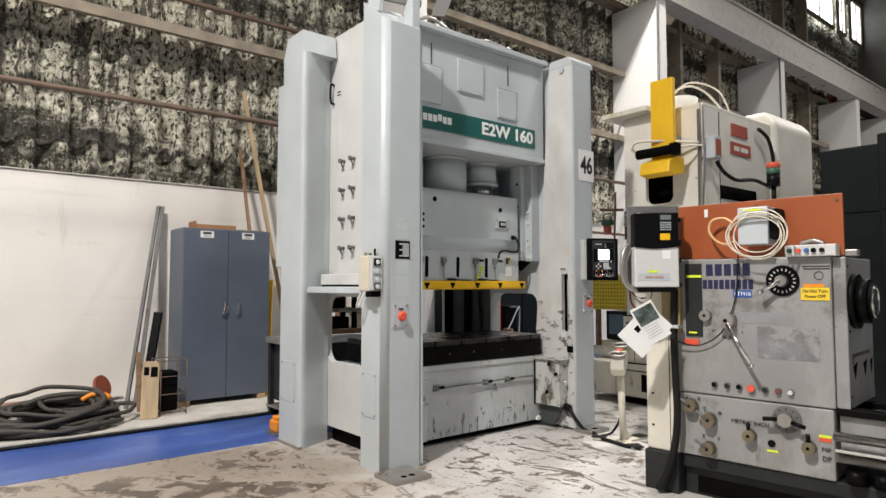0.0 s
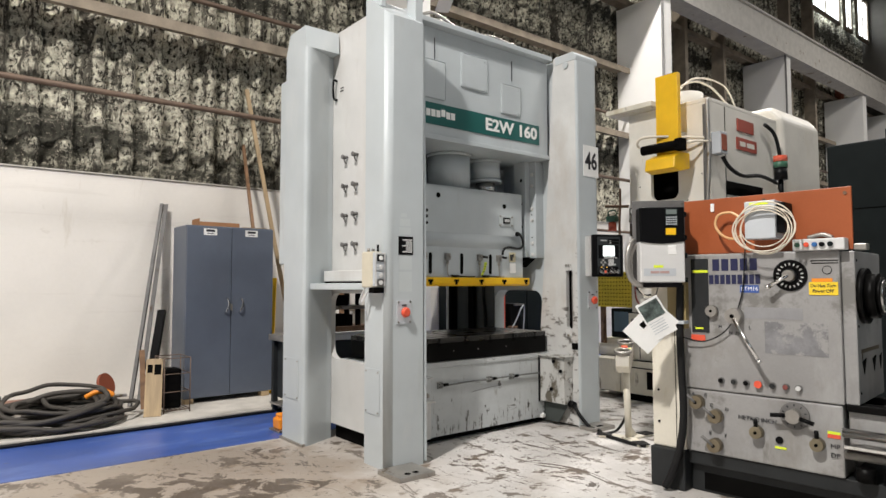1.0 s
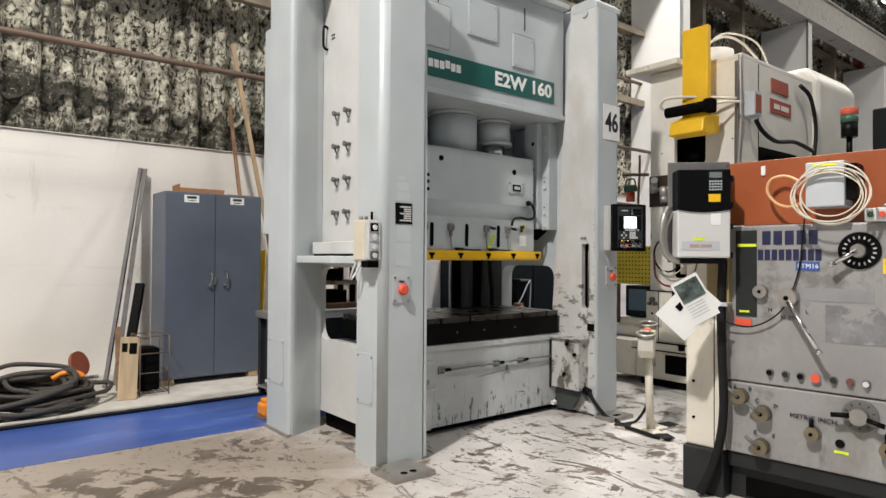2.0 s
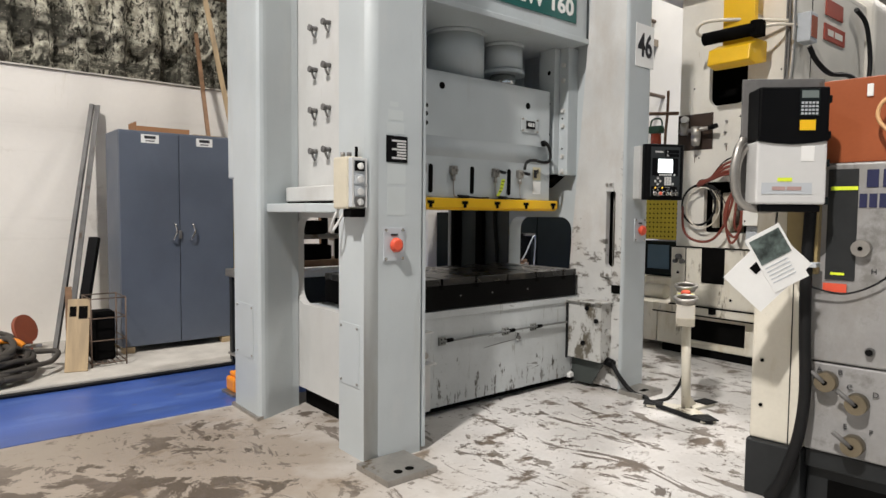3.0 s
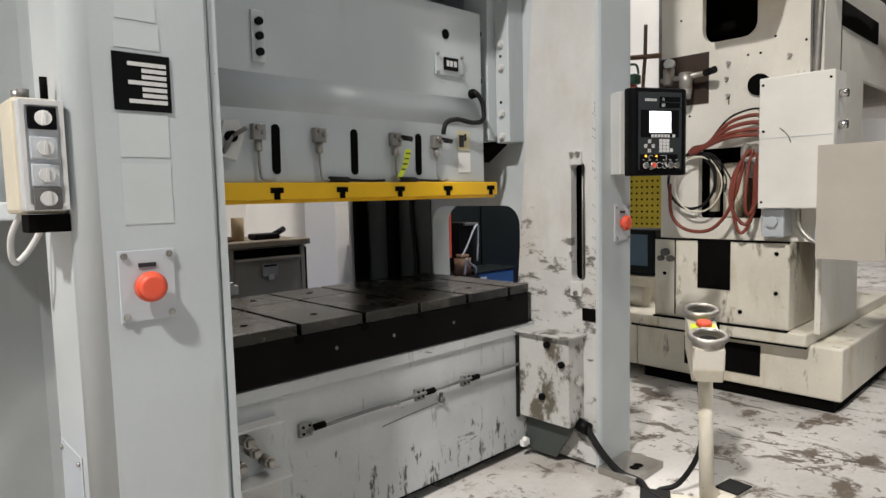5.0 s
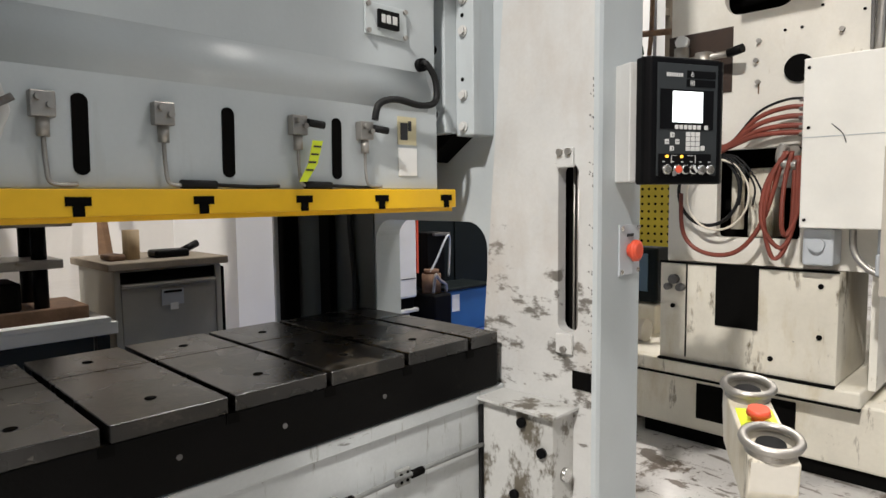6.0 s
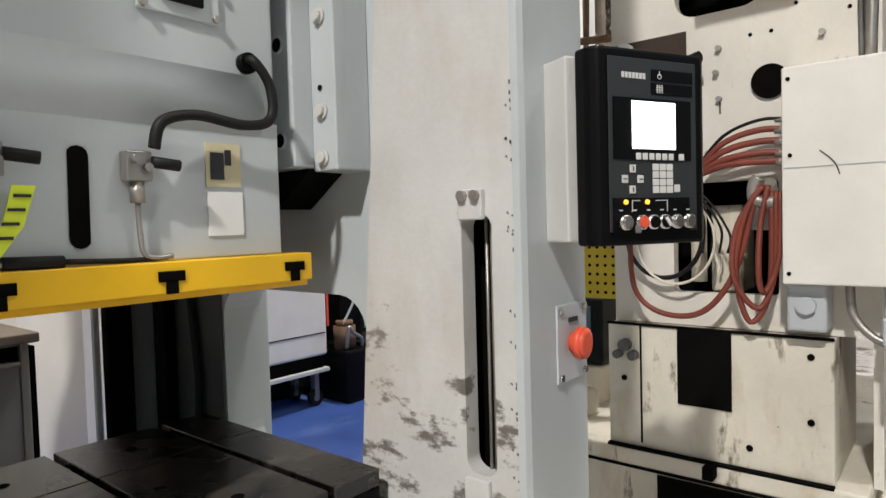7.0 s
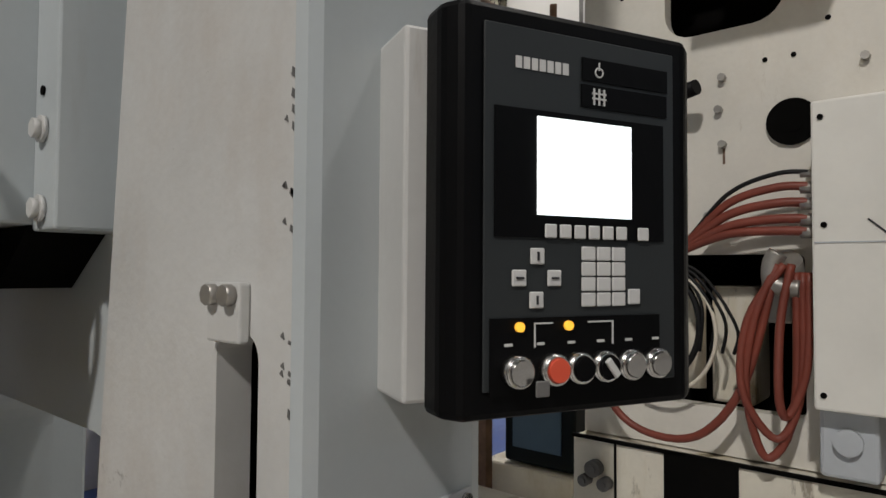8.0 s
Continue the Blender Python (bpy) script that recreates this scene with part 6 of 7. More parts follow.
for u, z in ((0.496, 0.429), (0.805, 0.413)):
    k = knob(gb, u, z, 0.036, 0.045, mat("brassy_knob", (0.28, 0.24, 0.165), 0.4, metal=0.8, var=0.2))
    part("knob_pin", Shape().cyl((u, -0.03, z + 0.03), (u, -0.035, z + 0.075), 0.011, 10), BLACK, k)
wh = part("feed_wheel", Shape().cyl((0.694, -0.0005, 0.548), (0.694, -0.012, 0.548), 0.075, 30), DULLSTEEL, gb)
part("feed_hub", Shape().cyl((0.694, -0.012, 0.548), (0.694, -0.055, 0.548), 0.038, 20), STEEL, wh)
for i in range(10):
    a = i * math.pi / 5
    part("feed_mark", Shape().box(-0.003, 0.003, -0.0015, 0.0, 0.052, 0.064, m=pose(0.694, -0.0122, 0.548, 0, math.degrees(a), 0)), INK, wh)
part("feed_handle", Shape().cyl((0.66, -0.05, 0.552), (0.585, -0.055, 0.545), 0.012, 10), BLACK, wh)
part("feed_handle", Shape().cyl((0.73, -0.05, 0.543), (0.80, -0.055, 0.525), 0.012, 10), BLACK, wh)
face_text("METRIC INCH", 0.034, 0.495, 0.497, gb)
face_text("MP", 0.036, 0.885, 0.412, gb)
face_text("DP", 0.036, 0.885, 0.365, gb)
for ch, u, z in (("A", 0.125, 0.60), ("B", 0.20, 0.60), ("C", 0.235, 0.545), ("D", 0.325, 0.53), ("E", 0.225, 0.38), ("F", 0.315, 0.375)):
    face_text(ch, 0.03, u, z, gb)
for ch, u, z in (("H", 0.30, 1.02), ("N", 0.36, 0.985), ("M", 0.40, 0.985), ("L", 0.47, 1.02)):
    face_text(ch, 0.03, u, z, hs)
part("sight_glass", Shape().cyl((0.61, 0.0035, 0.40), (0.61, -0.004, 0.40), 0.02, 16), BLACK, gb)
part("neon_label", Shape().box(0.585, 0.645, 0.0, 0.0035, 0.352, 0.364), NEON, gb)
part("red_label", Shape().box(0.85, 0.91, 0.0, 0.0035, 0.455, 0.475), RED, gb)
part("neon_label", Shape().box(0.85, 0.91, 0.0, 0.0035, 0.476, 0.49), NEON, gb)
part("splash_guard", Shape().box(-0.13, 0.99, 0.05, 0.065, 1.46, 1.80, 0.004), ORANGEPAINT, la, "orange-brown painted splash guard sheet")
part("guard_tab", Shape().box(0.24, 0.262, 0.043, 0.0495, 1.72, 1.77, 0.002), PAPER, la)
for u in (0.55, 0.96):
    part("rivet", Shape().cyl((u, 0.0495, 1.765), (u, 0.043, 1.765), 0.010, 10), RUST, la)
eb = part("enclosure", Shape().box(0.49, 0.655, -0.10, 0.0495, 1.53, 1.745, 0.006), BOXGREY, la, "small grey electrical enclosure")
part("enclosure_side", Shape().box(0.656, 0.70, -0.08, 0.045, 1.56, 1.73, 0.004), BLACK, eb)
part("neon_label", Shape().box(0.52, 0.62, -0.102, -0.1005, 1.722, 1.737), NEON, eb)
for k in range(5):
    cc = []
    for i in range(14):
        a = i * 0.5 + k * 0.4
        cc.append((0.60 + 0.012 * math.sin(k * 2.3) + (0.125 + 0.010 * k) * math.cos(a), -0.115 - 0.006 * k + 0.006 * math.sin(3 * a), 1.58 + 0.012 * math.cos(k * 1.9) + (0.108 + 0.009 * ((k * 3) % 5)) * math.sin(a)))
    part("coiled_cable", Shape().tube(cc, 0.0038, 6), WIRE, eb)
part("loose_cable", Shape().tube([(0.47, -0.10, 1.55), (0.40, -0.05, 1.54), (0.33, -0.02, 1.57), (0.29, -0.01, 1.63), (0.31, -0.01, 1.69), (0.38, -0.01, 1.70), (0.46, -0.09, 1.66)], 0.008, 6), mat("orange_cable", (0.7, 0.42, 0.2), 0.5, var=0.05, bump=0), eb)
part("hanging_wire", Shape().tube([(0.49, -0.09, 1.54), (0.46, -0.03, 1.4), (0.43, -0.012, 1.2), (0.36, -0.03, 1.02), (0.22, -0.03, 0.93), (0.08, -0.05, 0.95)], 0.004, 6), RUBBER, la)
bcn = part("signal_beacon", Shape().cyl((0.63, 0.10, 1.75), (0.63, 0.10, 1.88), 0.013, 10).cyl((0.63, 0.10, 1.88), (0.63, 0.10, 1.95), 0.036, 18), BLACK, la)
part("green_lens", Shape().cyl((0.63, 0.10, 1.951), (0.63, 0.10, 1.985), 0.038, 18), DKGREEN, bcn)
part("red_lens", Shape().cyl((0.63, 0.10, 1.986), (0.63, 0.10, 2.02), 0.038, 18), GLASSRED, bcn)
cst = part("control_strip", Shape().box(0.72, 0.97, -0.04, 0.045, 1.457, 1.52, 0.005), PLASTICGREY, la)
for u, mm in ((0.745, DKGREEN), (0.79, RED), (0.83, BLUEBIN), (0.865, BLACK), (0.905, CHARCOAL)):
    part("strip_button", Shape().cyl((u, -0.0405, 1.488), (u, -0.052, 1.488), 0.013, 14), mm, cst)
part("top_fitting", Shape().tube([(0.78, 0.03, 1.53), (0.85, 0.03, 1.545), (0.90, 0.03, 1.525)], 0.012), STEEL, la)
part("top_fitting", Shape().box(0.99, 1.05, 0.05, 0.12, 1.456, 1.49, 0.005), STEEL, la)
part("headstock_end", Shape().box(0.936, 1.0, 0.02, 0.6, 0.64, 1.45, 0.006), LATHE, la)
for py, pw in ((0.10, 0.09), (0.33, 0.09), (0.50, 0.06)):
    part("casting_pocket", Shape().prism([(py, 0.86), (py + pw, 0.875), (py + pw * 0.45, 0.79)], "x", 1.0003, 1.003), DARK, la)
part("oil_run", Shape().box(1.0003, 1.002, 0.09, 0.50, 0.905, 0.925).box(1.0003, 1.002, 0.10, 0.115, 0.87, 0.905), mat("dried_oil", (0.10, 0.075, 0.045), 0.4, var=0.3, bump=0.03), la)
for pz in (0.70, 1.05, 1.40):
    part("screw", Shape().cyl((1.0003, 0.05, pz), (1.004, 0.05, pz), 0.007, 8), DARK, la)
ck = part("spindle_chuck", Shape().cyl((1.001, 0.16, 1.21), (1.03, 0.16, 1.21), 0.15, 32).cyl((1.03, 0.16, 1.21), (1.08, 0.16, 1.21), 0.12, 32).cyl((1.08, 0.16, 1.21), (1.10, 0.16, 1.21), 0.10, 32), BLACKSTEEL, la)
part("chuck_bore", Shape().cyl((1.10, 0.16, 1.21), (1.103, 0.16, 1.21), 0.055, 24).ring((1.10, 0.16, 1.21), (1, 0, 0), 0.08, 0.008, 28), CHROME, ck)
part("bed", Shape().box(0.94, 3.2, 0.05, 0.6, 0.40, 0.60, 0.008), LATHE, la)
part("bed_way", Shape().box(0.94, 3.2, 0.02, 0.10, 0.601, 0.64, 0.004).box(0.94, 3.2, 0.35, 0.43, 0.601, 0.64, 0.004), BLACKSTEEL, la)
part("feed_shaft", Shape().cyl((0.93, -0.03, 0.50), (3.2, -0.03, 0.50), 0.025, 14), CHROME, la)
part("lead_screw", Shape().cyl((0.93, 0.0, 0.38), (3.2, 0.0, 0.38), 0.022, 14), STEEL, la)
part("chip_tray", Shape().prism([(-0.06, 0.44), (0.04, 0.40), (0.04, 0.385), (-0.06, 0.425)], "x", 0.94, 3.2), CHROME, la)
part("carriage", Shape().box(1.45, 1.9, -0.05, 0.55, 0.645, 0.82, 0.02), LATHE, la)
part("tailstock", Shape().box(1.25, 1.6, 0.15, 0.5, 0.83, 1.0, 0.03), DKGREEN, la)
for u in (1.02, 1.14, 1.26):
    part("bed_roller", Shape().cyl((u, 0.0, 0.26), (u, 0.0, 0.33), 0.045, 16), BLACKSTEEL, la)
# frequency drive on its bracket
VM = pose(1.155, -1.405, 0, 0, 0, -45)
part("drive_bracket", Shape().box(-0.02, 0.30, 0.12, 0.135, 1.26, 1.80, 0.003, m=LM.inverted() @ VM), DULLSTEEL, la)
LV = LM.inverted() @ VM
vd = part("drive_unit", Shape().box(0.0, 0.265, 0.0, 0.118, 1.285, 1.535, 0.008, m=LV), PLASTICGREY, la, "grey and black frequency drive unit")
part("drive_top", Shape().prism([(0.0, 1.536), (0.265, 1.536), (0.265, 1.745), (0.0, 1.745)], "y", -0.006, 0.118, 0.008, LV), BLACK, vd)
part("drive_chin", Shape().prism([(0.0, 1.535), (0.06, 1.525), (0.13, 1.52), (0.20, 1.525), (0.265, 1.535), (0.265, 1.55), (0.0, 1.55)], "y", -0.007, 0.0, 0.0, LV), BLACK, vd)
part("keypad", Shape().box(0.15, 0.225, -0.011, -0.0065, 1.63, 1.735, 0.002, m=LV), CHARCOAL, vd)
kp = Shape()
for i in range(5):
    for j in range(4):
        kp.box(0.155 + i * 0.0135, 0.164 + i * 0.0135, -0.0125, -0.0113, 1.635 + j * 0.014, 1.643 + j * 0.014, m=LV)
part("keypad_keys", kp, BOXGREY, vd)
part("keypad_window", Shape().box(0.156, 0.218, -0.0125, -0.0113, 1.70, 1.728, m=LV), mat("dull_lcd", (0.16, 0.19, 0.18), 0.3, var=0.03, bump=0), vd)
part("yellow_sticker", Shape().box(0.153, 0.212, -0.0085, -0.0065, 1.575, 1.615, m=LV), YELLOW, vd)
part("white_sticker", Shape().box(0.165, 0.215, -0.002, -0.0004, 1.455, 1.515, m=LV), PAPER, vd)
part("neon_sticker", Shape().box(0.08, 0.135, -0.002, -0.0004, 1.375, 1.39, m=LV), NEON, vd)
mk = part("maker_strip", Shape().box(0.02, 0.21, -0.002, -0.0004, 1.325, 1.37, m=LV), BOXGREY, vd)
part("strip_bars", Shape().box(0.06, 0.11, -0.0035, -0.0021, 1.34, 1.355, m=LV).box(0.115, 0.17, -0.0035, -0.0021, 1.34, 1.355, m=LV), mat("faded_red_print", (0.45, 0.30, 0.28), 0.5, var=0.1, bump=0), mk)
for z in (1.30, 1.45, 1.56, 1.70):
    part("drive_latch", Shape().box(0.266, 0.285, 0.02, 0.06, z - 0.015, z + 0.015, 0.003, m=LV), CHARCOAL, vd)
part("drive_tray", Shape().box(0.02, 0.25, 0.01, 0.12, 1.255, 1.283, 0.004, m=LV), BLACK, vd)
part("drive_conduit", Shape().tube([(-0.02, 0.10, 1.55), (-0.055, 0.06, 1.50), (-0.07, 0.05, 1.40), (-0.05, 0.05, 1.31), (0.0, 0.05, 1.27), (0.08, 0.05, 1.265)], 0.016, 10, m=LV).tube([(-0.01, 0.10, 1.52), (-0.04, 0.09, 1.46), (-0.045, 0.09, 1.38), (-0.03, 0.09, 1.30), (0.03, 0.09, 1.27)], 0.016, 10, m=LV), STEEL, la, "flexible steel conduit")
part("drain_hose", Shape().tube([(0.08, -0.05, 1.27), (0.075, -0.06, 1.0), (0.08, -0.06, 0.75), (0.09, -0.065, 0.5), (0.07, -0.07, 0.3), (0.02, -0.08, 0.12), (-0.03, -0.09, 0.024)], 0.023, 10), RUBBER, la, "thick black hose")
part("hose_clamp", Shape().box(0.03, 0.12, -0.095, -0.03, 1.03, 1.05, 0.004), BOXGREY, la)
pp = thing("paper_sheets", "printed paper sheets hanging on the lathe post", "paper", m=pose(1.20, -1.445, 0, 0, 0, -48), local=True)
part("sheet", Shape().box(-0.10, 0.10, -0.002, 0.002, -0.135, 0.135, m=pose(-0.005, 0.0, 1.02, 0, 43, 0)), PAPER, pp)
part("sheet", Shape().box(-0.07, 0.075, -0.006, -0.003, -0.12, 0.12, m=pose(0.025, 0.0, 1.07, 0, -30, 0) @ pose(0, 0, 0)), PAPER, pp)
part("photo_print", Shape().box(-0.06, 0.065, -0.0085, -0.0065, 0.0, 0.105, m=pose(0.025, 0.0, 1.07, 0, -30, 0)), mat("dark_photo_print", (0.10, 0.13, 0.12), 0.4, var=0.7, scale=30, bump=0), pp)
pl = Shape()
for i in range(5):
    pl.box(-0.055, 0.04, -0.0078, -0.0065, -0.02 - i * 0.016, -0.016 - i * 0.016, m=pose(0.025, 0.0, 1.07, 0, -30, 0))
part("print_lines", pl, BOXGREY, pp)
part("photo_print", Shape().box(-0.055, -0.02, -0.0045, -0.0025, -0.04, 0.0, m=pose(-0.005, 0.0, 1.02, 0, 43, 0)), DARK, pp)
part("hanger", Shape().cyl((0.02, 0.0, 1.17), (0.06, 0.10, 1.26), 0.004, 6), STEEL, pp)

# ---- background of the hall ----
for px in (2.64, 8.6, 14.0, 19.25, 22.35):
    solo("frame_column", Shape().box(px, px + 0.30, 3.0, WALLY - 0.002, 0.0, 6.9), PILLARWHITE, "white painted steel frame column standing against the wall", "column", "structure", "frame columns")
    solo("column_base", Shape().box(px - 0.05, px + 0.35, 2.95, 3.4, 0.004, 0.04).cyl((px + 0.05, 2.99, 0.04), (px + 0.05, 2.99, 0.08), 0.02, 8).cyl((px + 0.25, 2.99, 0.04), (px + 0.25, 2.99, 0.08), 0.02, 8), STEEL, "bolted steel base plate of a frame column", "base plate", "structure")
solo("crane_beam", Shape().box(-14, 23, 2.92, 3.32, 7.62, 7.66).box(-14, 23, 2.92, 3.32, 6.905, 6.945).box(-14, 23, 2.98, 3.02, 6.945, 7.62), mat("dusty_white_steel_paint", (0.52, 0.50, 0.46), 0.6, var=0.12, bump=0.05, stain=(0.25, 0.21, 0.16), stain_at=0.6, stain_scale=3), "dusty steel crane runway beam along the hall", "beam", "structure")
solo("crane_rail", Shape().box(-14, 23, 3.08, 3.16, 7.661, 7.75), RUST, "rusty crane rail on the runway beam", "rail", "structure")
solo("brace", Shape().box(19.72, 19.92, 3.7, 3.9, 0.0, 8.4, 0.01), REDOXIDE, "red-oxide steel post beside a frame column", "post", "structure")
solo("brace", Shape().prism([(20.2, 6.4), (20.4, 6.4), (19.7, 3.4), (19.5, 3.4)], "y", 3.72, 3.80), REDOXIDE, "red-oxide diagonal steel brace", "brace", "structure")
for cx in (13.75, 8.35):
    solo("wall_conduit", Shape().cyl((cx + 0.2, 2.97, 2.0), (cx + 0.2, 2.97, 6.9), 0.022, 10), DULLSTEEL, "thin steel conduit running up a frame column", "conduit", "structure")
for dx in (10.6, 12.3, 16.0, 17.6):
    solo("wall_post", Shape().box(dx, dx + 0.12, WALLY - 0.36, WALLY - 0.06, 2.6, 11.4), BEAMDUST, "dark dusty steel post of the clad wall", "post", "structure", "wall posts")
for wx, ww in ((19.2, 1.1), (21.1, 0.25), (22.4, 0.45)):
    w = tagged(new("window_1", None), "bright high window in the clad wall", "window", "", "structure")
    w.matrix_world = Matrix.Translation((wx, WALLY - 0.15, 9.6))
    BASES[w.name] = w.matrix_world.inverted()
    part("pane", Shape().box(wx - ww, wx + ww, WALLY - 0.14, WALLY - 0.13, 9.7, 11.0), mat("daylight_pane", (0.8, 0.85, 0.9), 0.3, var=0, bump=0, emit=(0.9, 0.96, 1.0), emit_strength=5.0), w)
    part("window_frame", Shape().holed("y", WALLY - 0.18, WALLY - 0.10, wx - ww - 0.08, wx + ww + 0.08, 9.6, 11.1, (wx - ww, wx + ww, 9.7, 11.0), 0.01).box(wx - 0.02, wx + 0.02, WALLY - 0.18, WALLY - 0.145, 9.7, 11.0), BEAMDUST, w)
dc = thing("dark_enclosure", "tall charcoal machine enclosure behind the lathe", "enclosure", (4.9, -1.9, 0))
part("body", Shape().box(4.6, 6.2, -1.75, -1.22, 0.0, 2.62, 0.015), CHARCOAL, dc)
part("body", Shape().box(4.45, 6.2, -3.6, -1.756, 0.0, 2.68, 0.015), CHARCOAL, dc)
part("panel_seam", Shape().box(4.595, 4.599, -1.74, -1.23, 1.98, 1.99).box(4.445, 4.449, -3.5, -1.77, 1.98, 1.99), DARK, dc)
part("panel_fold", Shape().box(4.444, 4.449, -2.05, -2.03, 0.1, 2.6), BOXGREY, dc)
bench = thing("work_bench", "cluttered dark bench with metal fixtures behind the press", "bench", (1.0, 2.2, 0))
part("top", Shape().box(0.45, 1.53, 1.95, 2.45, 0.72, 0.78, 0.006), STEEL, bench)
part("drawer_unit", Shape().box(0.52, 1.45, 2.0, 2.44, 0.15, 0.715, 0.01), DKPANEL, bench)
part("white_tray", Shape().box(0.75, 1.50, 1.93, 2.0, 0.781, 0.80), PAPER, bench)
for lx in (0.50, 1.48):
    for ly in (2.0, 2.4):
        part("leg", Shape().box(lx - 0.025, lx + 0.025, ly - 0.025, ly + 0.025, 0.004, 0.72), LATHEDARK, bench)
part("front_strip", Shape().box(0.45, 1.53, 1.936, 1.9485, 0.725, 0.779, 0.003), PAPER, bench, "pale worn front strip")
part("lower_shelf", Shape().box(0.46, 1.52, 1.97, 2.43, 0.09, 0.11, 0.003), STEEL, bench)
part("paper_slip", Shape().box(1.36, 1.47, 1.95, 2.0, 0.111, 0.113), PAPER, bench)
rack = thing("tool_rack", "stack of dark machine fixtures on the bench", "rack", (1.1, 2.2, 0.78))
part("slab", Shape().box(0.65, 1.45, 2.05, 2.4, 0.781, 0.85, 0.006), RUST, rack)
part("slab", Shape().box(0.70, 1.36, 2.05, 2.38, 1.02, 1.06, 0.006), STEEL, rack)
part("slab", Shape().box(0.65, 1.40, 2.04, 2.38, 1.20, 1.25, 0.006), BEAMDUST, rack)
for px, py in ((0.76, 2.1), (1.28, 2.1), (0.76, 2.33), (1.28, 2.33)):
    part("post", Shape().cyl((px, py, 0.85), (px, py, 1.02), 0.03, 12), BLACKSTEEL, rack)
    part("post", Shape().cyl((px, py, 1.06), (px, py, 1.20), 0.03, 12), BLACKSTEEL, rack)
part("lens_block", Shape().box(0.95, 1.13, 2.03, 2.2, 1.061, 1.17, 0.01), DARK, rack)
part("fixture_block", Shape().box(0.90, 1.2, 2.06, 2.3, 0.851, 0.97, 0.01), DARK, rack)
GREIGE = mat("greige_cabinet_paint", (0.40, 0.385, 0.335), 0.45, var=0.07, scale=5, bump=0.03)
dk = thing("grey_drawer_cabinet", "greige steel drawer cabinet with tools on top", "cabinet", (1.88, 2.45, 0))
part("body", Shape().box(1.60, 2.14, 2.21, 2.75, 0.05, 0.97, 0.008), GREIGE, dk)
part("front", Shape().box(1.632, 2.103, 2.195, 2.209, 0.08, 0.90, 0.004), GREIGE, dk)
part("top", Shape().box(1.57, 2.17, 2.17, 2.78, 0.971, 1.01, 0.006), BEAMDUST, dk)
part("shadow_gap", Shape().box(1.63, 2.10, 2.2, 2.209, 0.905, 0.96), DARK, dk)
lh = part("label_holder", Shape().box(1.82, 1.93, 2.188, 2.1945, 0.78, 0.86), BOXGREY, dk)
part("label_slot", Shape().box(1.83, 1.92, 2.1855, 2.1878, 0.842, 0.854), DARK, lh)
part("paper_slip", Shape().box(1.86, 1.90, 2.1855, 2.1878, 0.755, 0.79), PAPER, lh)
part("drawer_lip", Shape().box(1.63, 2.10, 2.175, 2.1945, 0.885, 0.902, 0.003), GREIGE, dk)
for cx in (1.60, 2.105):
    part("corner_post", Shape().box(cx, cx + 0.03, 2.192, 2.2095, 0.06, 0.968, 0.003), GREIGE, dk)
part("side_gap", Shape().box(2.1405, 2.165, 2.22, 2.30, 0.06, 0.95), DARK, dk)
for wx, wy in ((1.66, 2.3), (2.05, 2.3), (1.66, 2.7), (2.05, 2.7)):
    part("caster", Shape().cyl((wx, wy, 0.027), (wx + 0.04, wy, 0.027), 0.026, 12), RUBBER, dk)
solo("cork_cylinder", Shape().cyl((1.74, 2.35, 1.011), (1.74, 2.35, 1.16), 0.04, 18), WOOD, "brown cylindrical block on the drawer cabinet", "block")
solo("black_tool", Shape().box(1.84, 2.02, 2.3, 2.42, 1.011, 1.05, 0.012).cyl((2.0, 2.36, 1.035), (2.10, 2.4, 1.07), 0.02, 10), BLACK, "black hand tool lying on the drawer cabinet", "tool")
solo("dark_tool", Shape().box(1.62, 1.70, 2.3, 2.45, 1.011, 1.04, 0.01), RUST, "small rusty fixture lying on the drawer cabinet", "fixture")
for i, bx in enumerate((1.98, 2.12)):
    leaning("wall_bar", (bx, 3.6, 0.01), (bx + 0.1 - 0.25 * i, 3.95, 2.2), 0.05, 0.05, WOODDARK, "brown bar leaning against the white wall", "bar")
ct = thing("white_cart", "white appliance cart with red corner trim on black casters", "cart", (4.1, 3.4, 0))
part("body", Shape().box(3.72, 4.49, 3.2, 3.58, 0.40, 1.30, 0.02), PAPER, ct)
part("seam", Shape().box(3.74, 4.47, 3.196, 3.1995, 0.572, 0.579), DARK, ct)
part("lower_frame", Shape().box(3.74, 4.46, 3.22, 3.56, 0.30, 0.399), DARK, ct)
part("shelf_rail", Shape().box(3.71, 4.50, 3.19, 3.59, 0.268, 0.30, 0.006), PLASTICGREY, ct)
part("red_trim", Shape().box(4.492, 4.512, 3.2, 3.27, 0.62, 1.30), RED, ct)
for lx in (3.82, 4.40):
    for ly in (3.26, 3.52):
        cs = part("caster", Shape().cyl((lx, ly - 0.018, 0.066), (lx, ly + 0.018, 0.066), 0.062, 20), RUBBER, ct)
        part("wheel_hub", Shape().cyl((lx, ly - 0.022, 0.066), (lx, ly + 0.022, 0.066), 0.026, 16), STEEL, cs)
        part("fork", Shape().box(lx - 0.02, lx + 0.02, ly - 0.028, ly - 0.023, 0.066, 0.267).box(lx - 0.02, lx + 0.02, ly + 0.023, ly + 0.028, 0.066, 0.267), STEEL, cs)
bb = thing("blue_bin", "blue plastic bin with black machine parts on the floor", "bin", (5.1, 3.3, 0))
part("bin", Shape().box(4.82, 5.42, 3.12, 3.5, 0.004, 0.42, 0.015), BLUEBIN, bb)
part("bin_label", Shape().box(4.86, 4.96, 3.115, 3.1195, 0.22, 0.38), PAPER, bb)
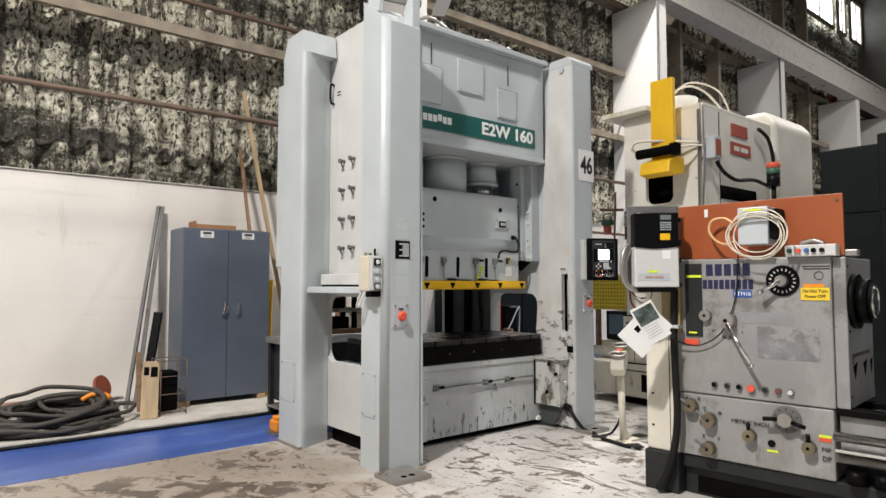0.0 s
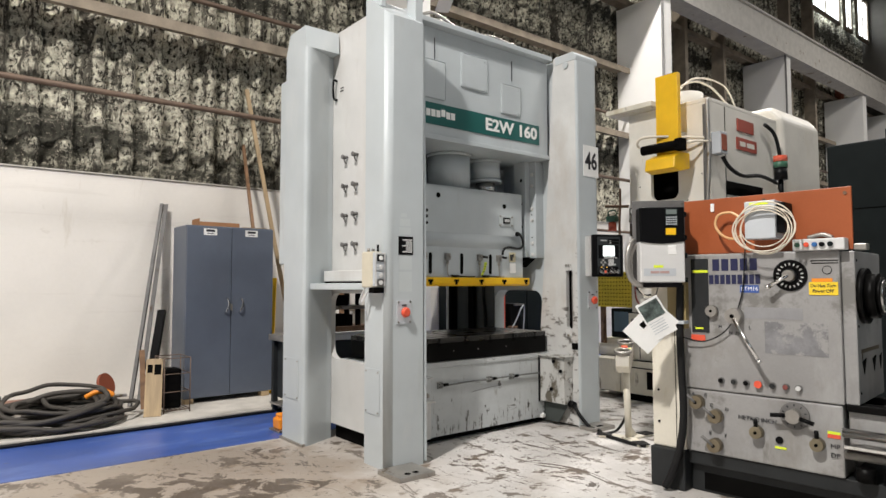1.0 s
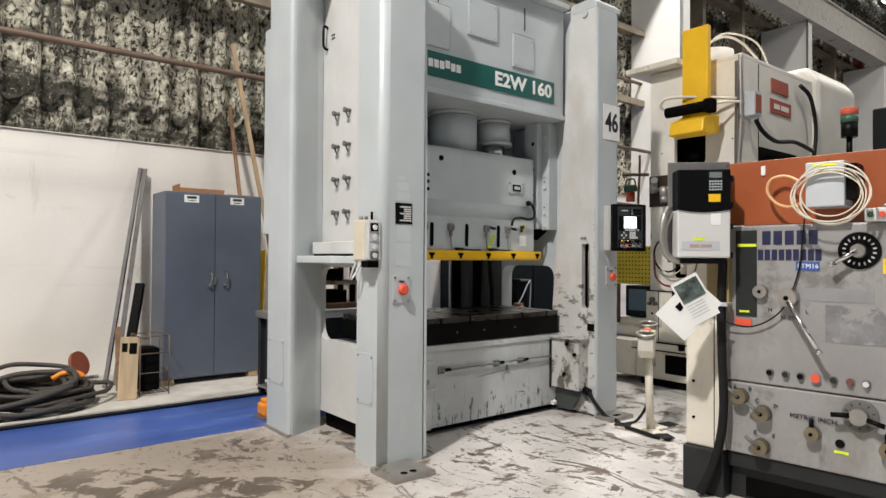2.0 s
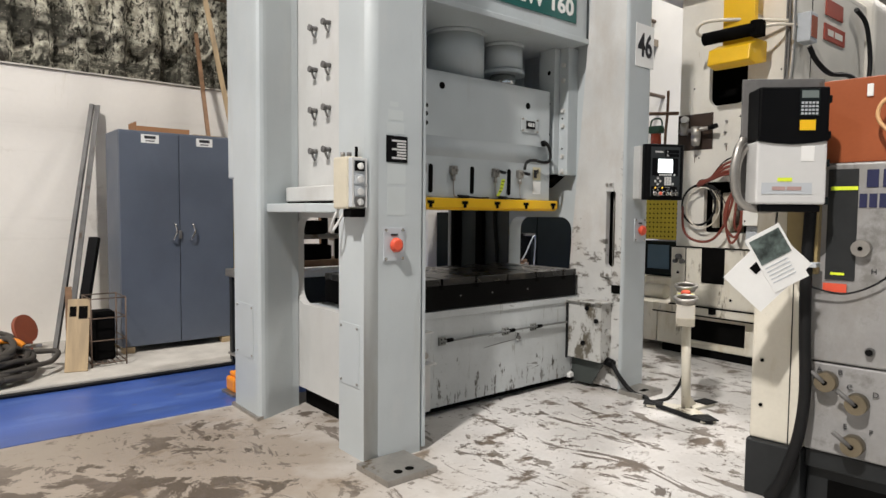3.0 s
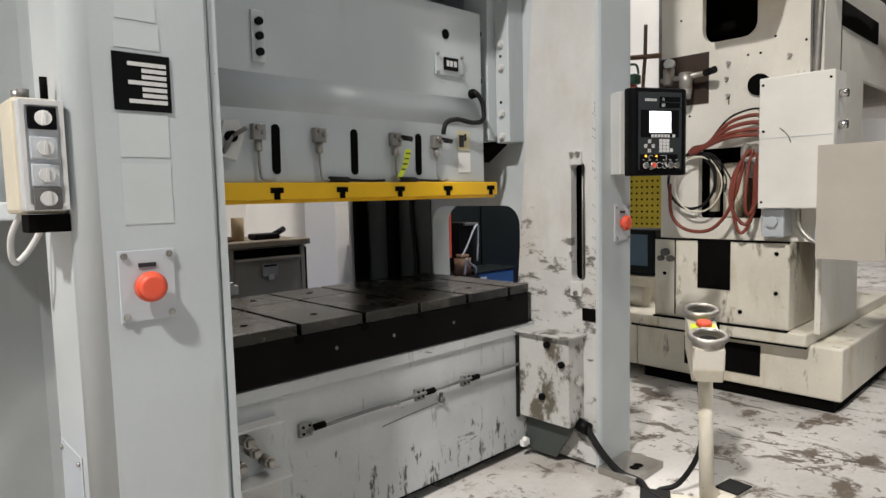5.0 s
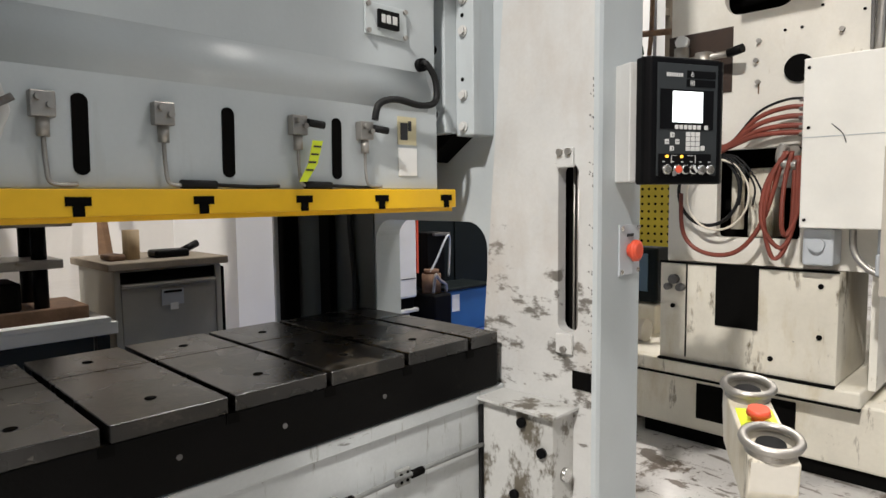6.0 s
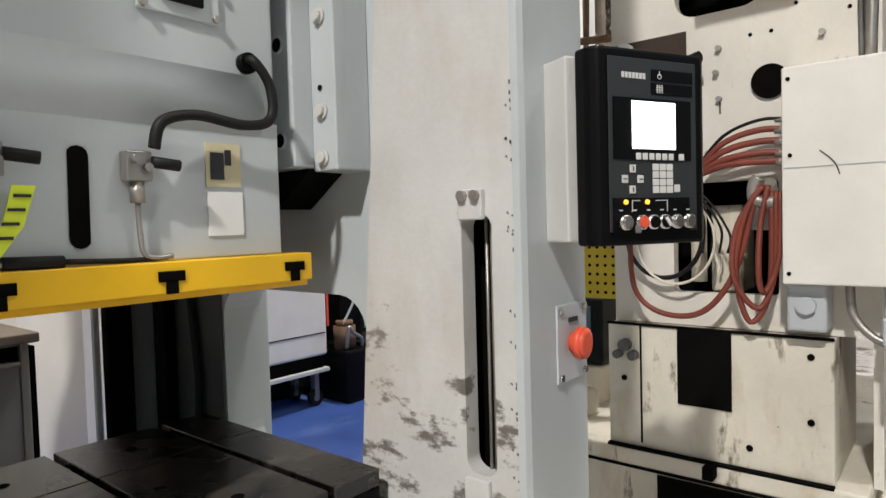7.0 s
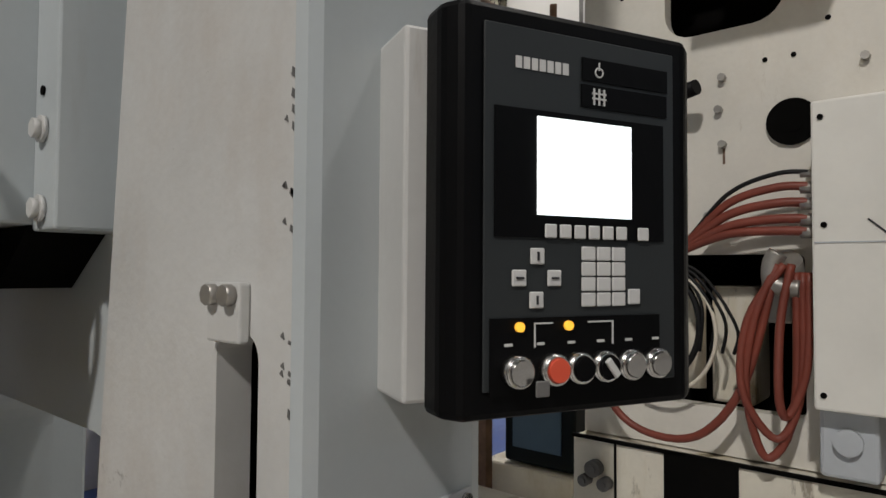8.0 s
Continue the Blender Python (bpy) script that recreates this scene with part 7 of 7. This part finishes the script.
part("bin_lid", Shape().box(4.80, 5.44, 3.10, 3.52, 0.421, 0.45, 0.01), CHARCOAL, bb)
mc = thing("coolant_unit", "dark coolant unit with red pump and bent pipes", "machine", (4.6, 3.3, 0))
part("tank", Shape().box(4.56, 4.79, 3.05, 3.45, 0.004, 0.42, 0.02), BLACK, mc)
part("pump", Shape().cyl((4.67, 3.2, 0.421), (4.67, 3.2, 0.60), 0.09, 18).cyl((4.67, 3.2, 0.60), (4.67, 3.2, 0.64), 0.07, 18), RUST, mc)
part("column", Shape().box(4.66, 4.90, 3.24, 3.42, 0.46, 0.98, 0.01), BLACK, mc)
part("bracket", Shape().box(4.72, 4.93, 3.20, 3.235, 0.945, 0.975, 0.006), DULLSTEEL, mc)
part("bent_pipe", Shape().tube([(4.62, 3.16, 0.62), (4.70, 3.15, 0.74), (4.80, 3.15, 0.90), (4.88, 3.17, 0.95), (4.92, 3.2, 0.85), (4.90, 3.2, 0.55)], 0.010), BOXGREY, mc)
part("bent_pipe", Shape().tube([(4.60, 3.1, 0.43), (4.61, 3.08, 0.60), (4.66, 3.08, 0.55), (4.74, 3.08, 0.50), (4.76, 3.1, 0.43)], 0.015), STEEL, mc)
bkc = thing("dark_cabinet", "low dark grey steel cabinet against the wall", "cabinet", (5.4, 3.8, 0))
part("body", Shape().box(3.9, 6.9, 3.62, 4.04, 0.004, 1.25, 0.01), CHARCOAL, bkc)
for i in range(4):
    part("door", Shape().box(3.92 + i * 0.745, 4.64 + i * 0.745, 3.60, 3.6195, 0.06, 1.22, 0.004), CHARCOAL, bkc)
hl = thing("hanging_lamp", "pale hanging strip lamp on thin wires", "lamp", (2.3, 2.2, 4.6))
part("shade", Shape().prism([(-0.09, 0.0), (0.09, 0.0), (0.05, 0.12), (-0.05, 0.12)], "x", -0.6, 0.6, m=pose(2.45, 2.0, 4.75, 0, 0, 60)), PILLARWHITE, hl)
for k in (-0.45, 0.45):
    part("wire", Shape().cyl((2.45 + k * 0.5, 2.0 + k * 0.87, 4.87), (2.45 + k * 0.5, 2.0 + k * 0.87, 11.5), 0.006, 6), STEEL, hl)
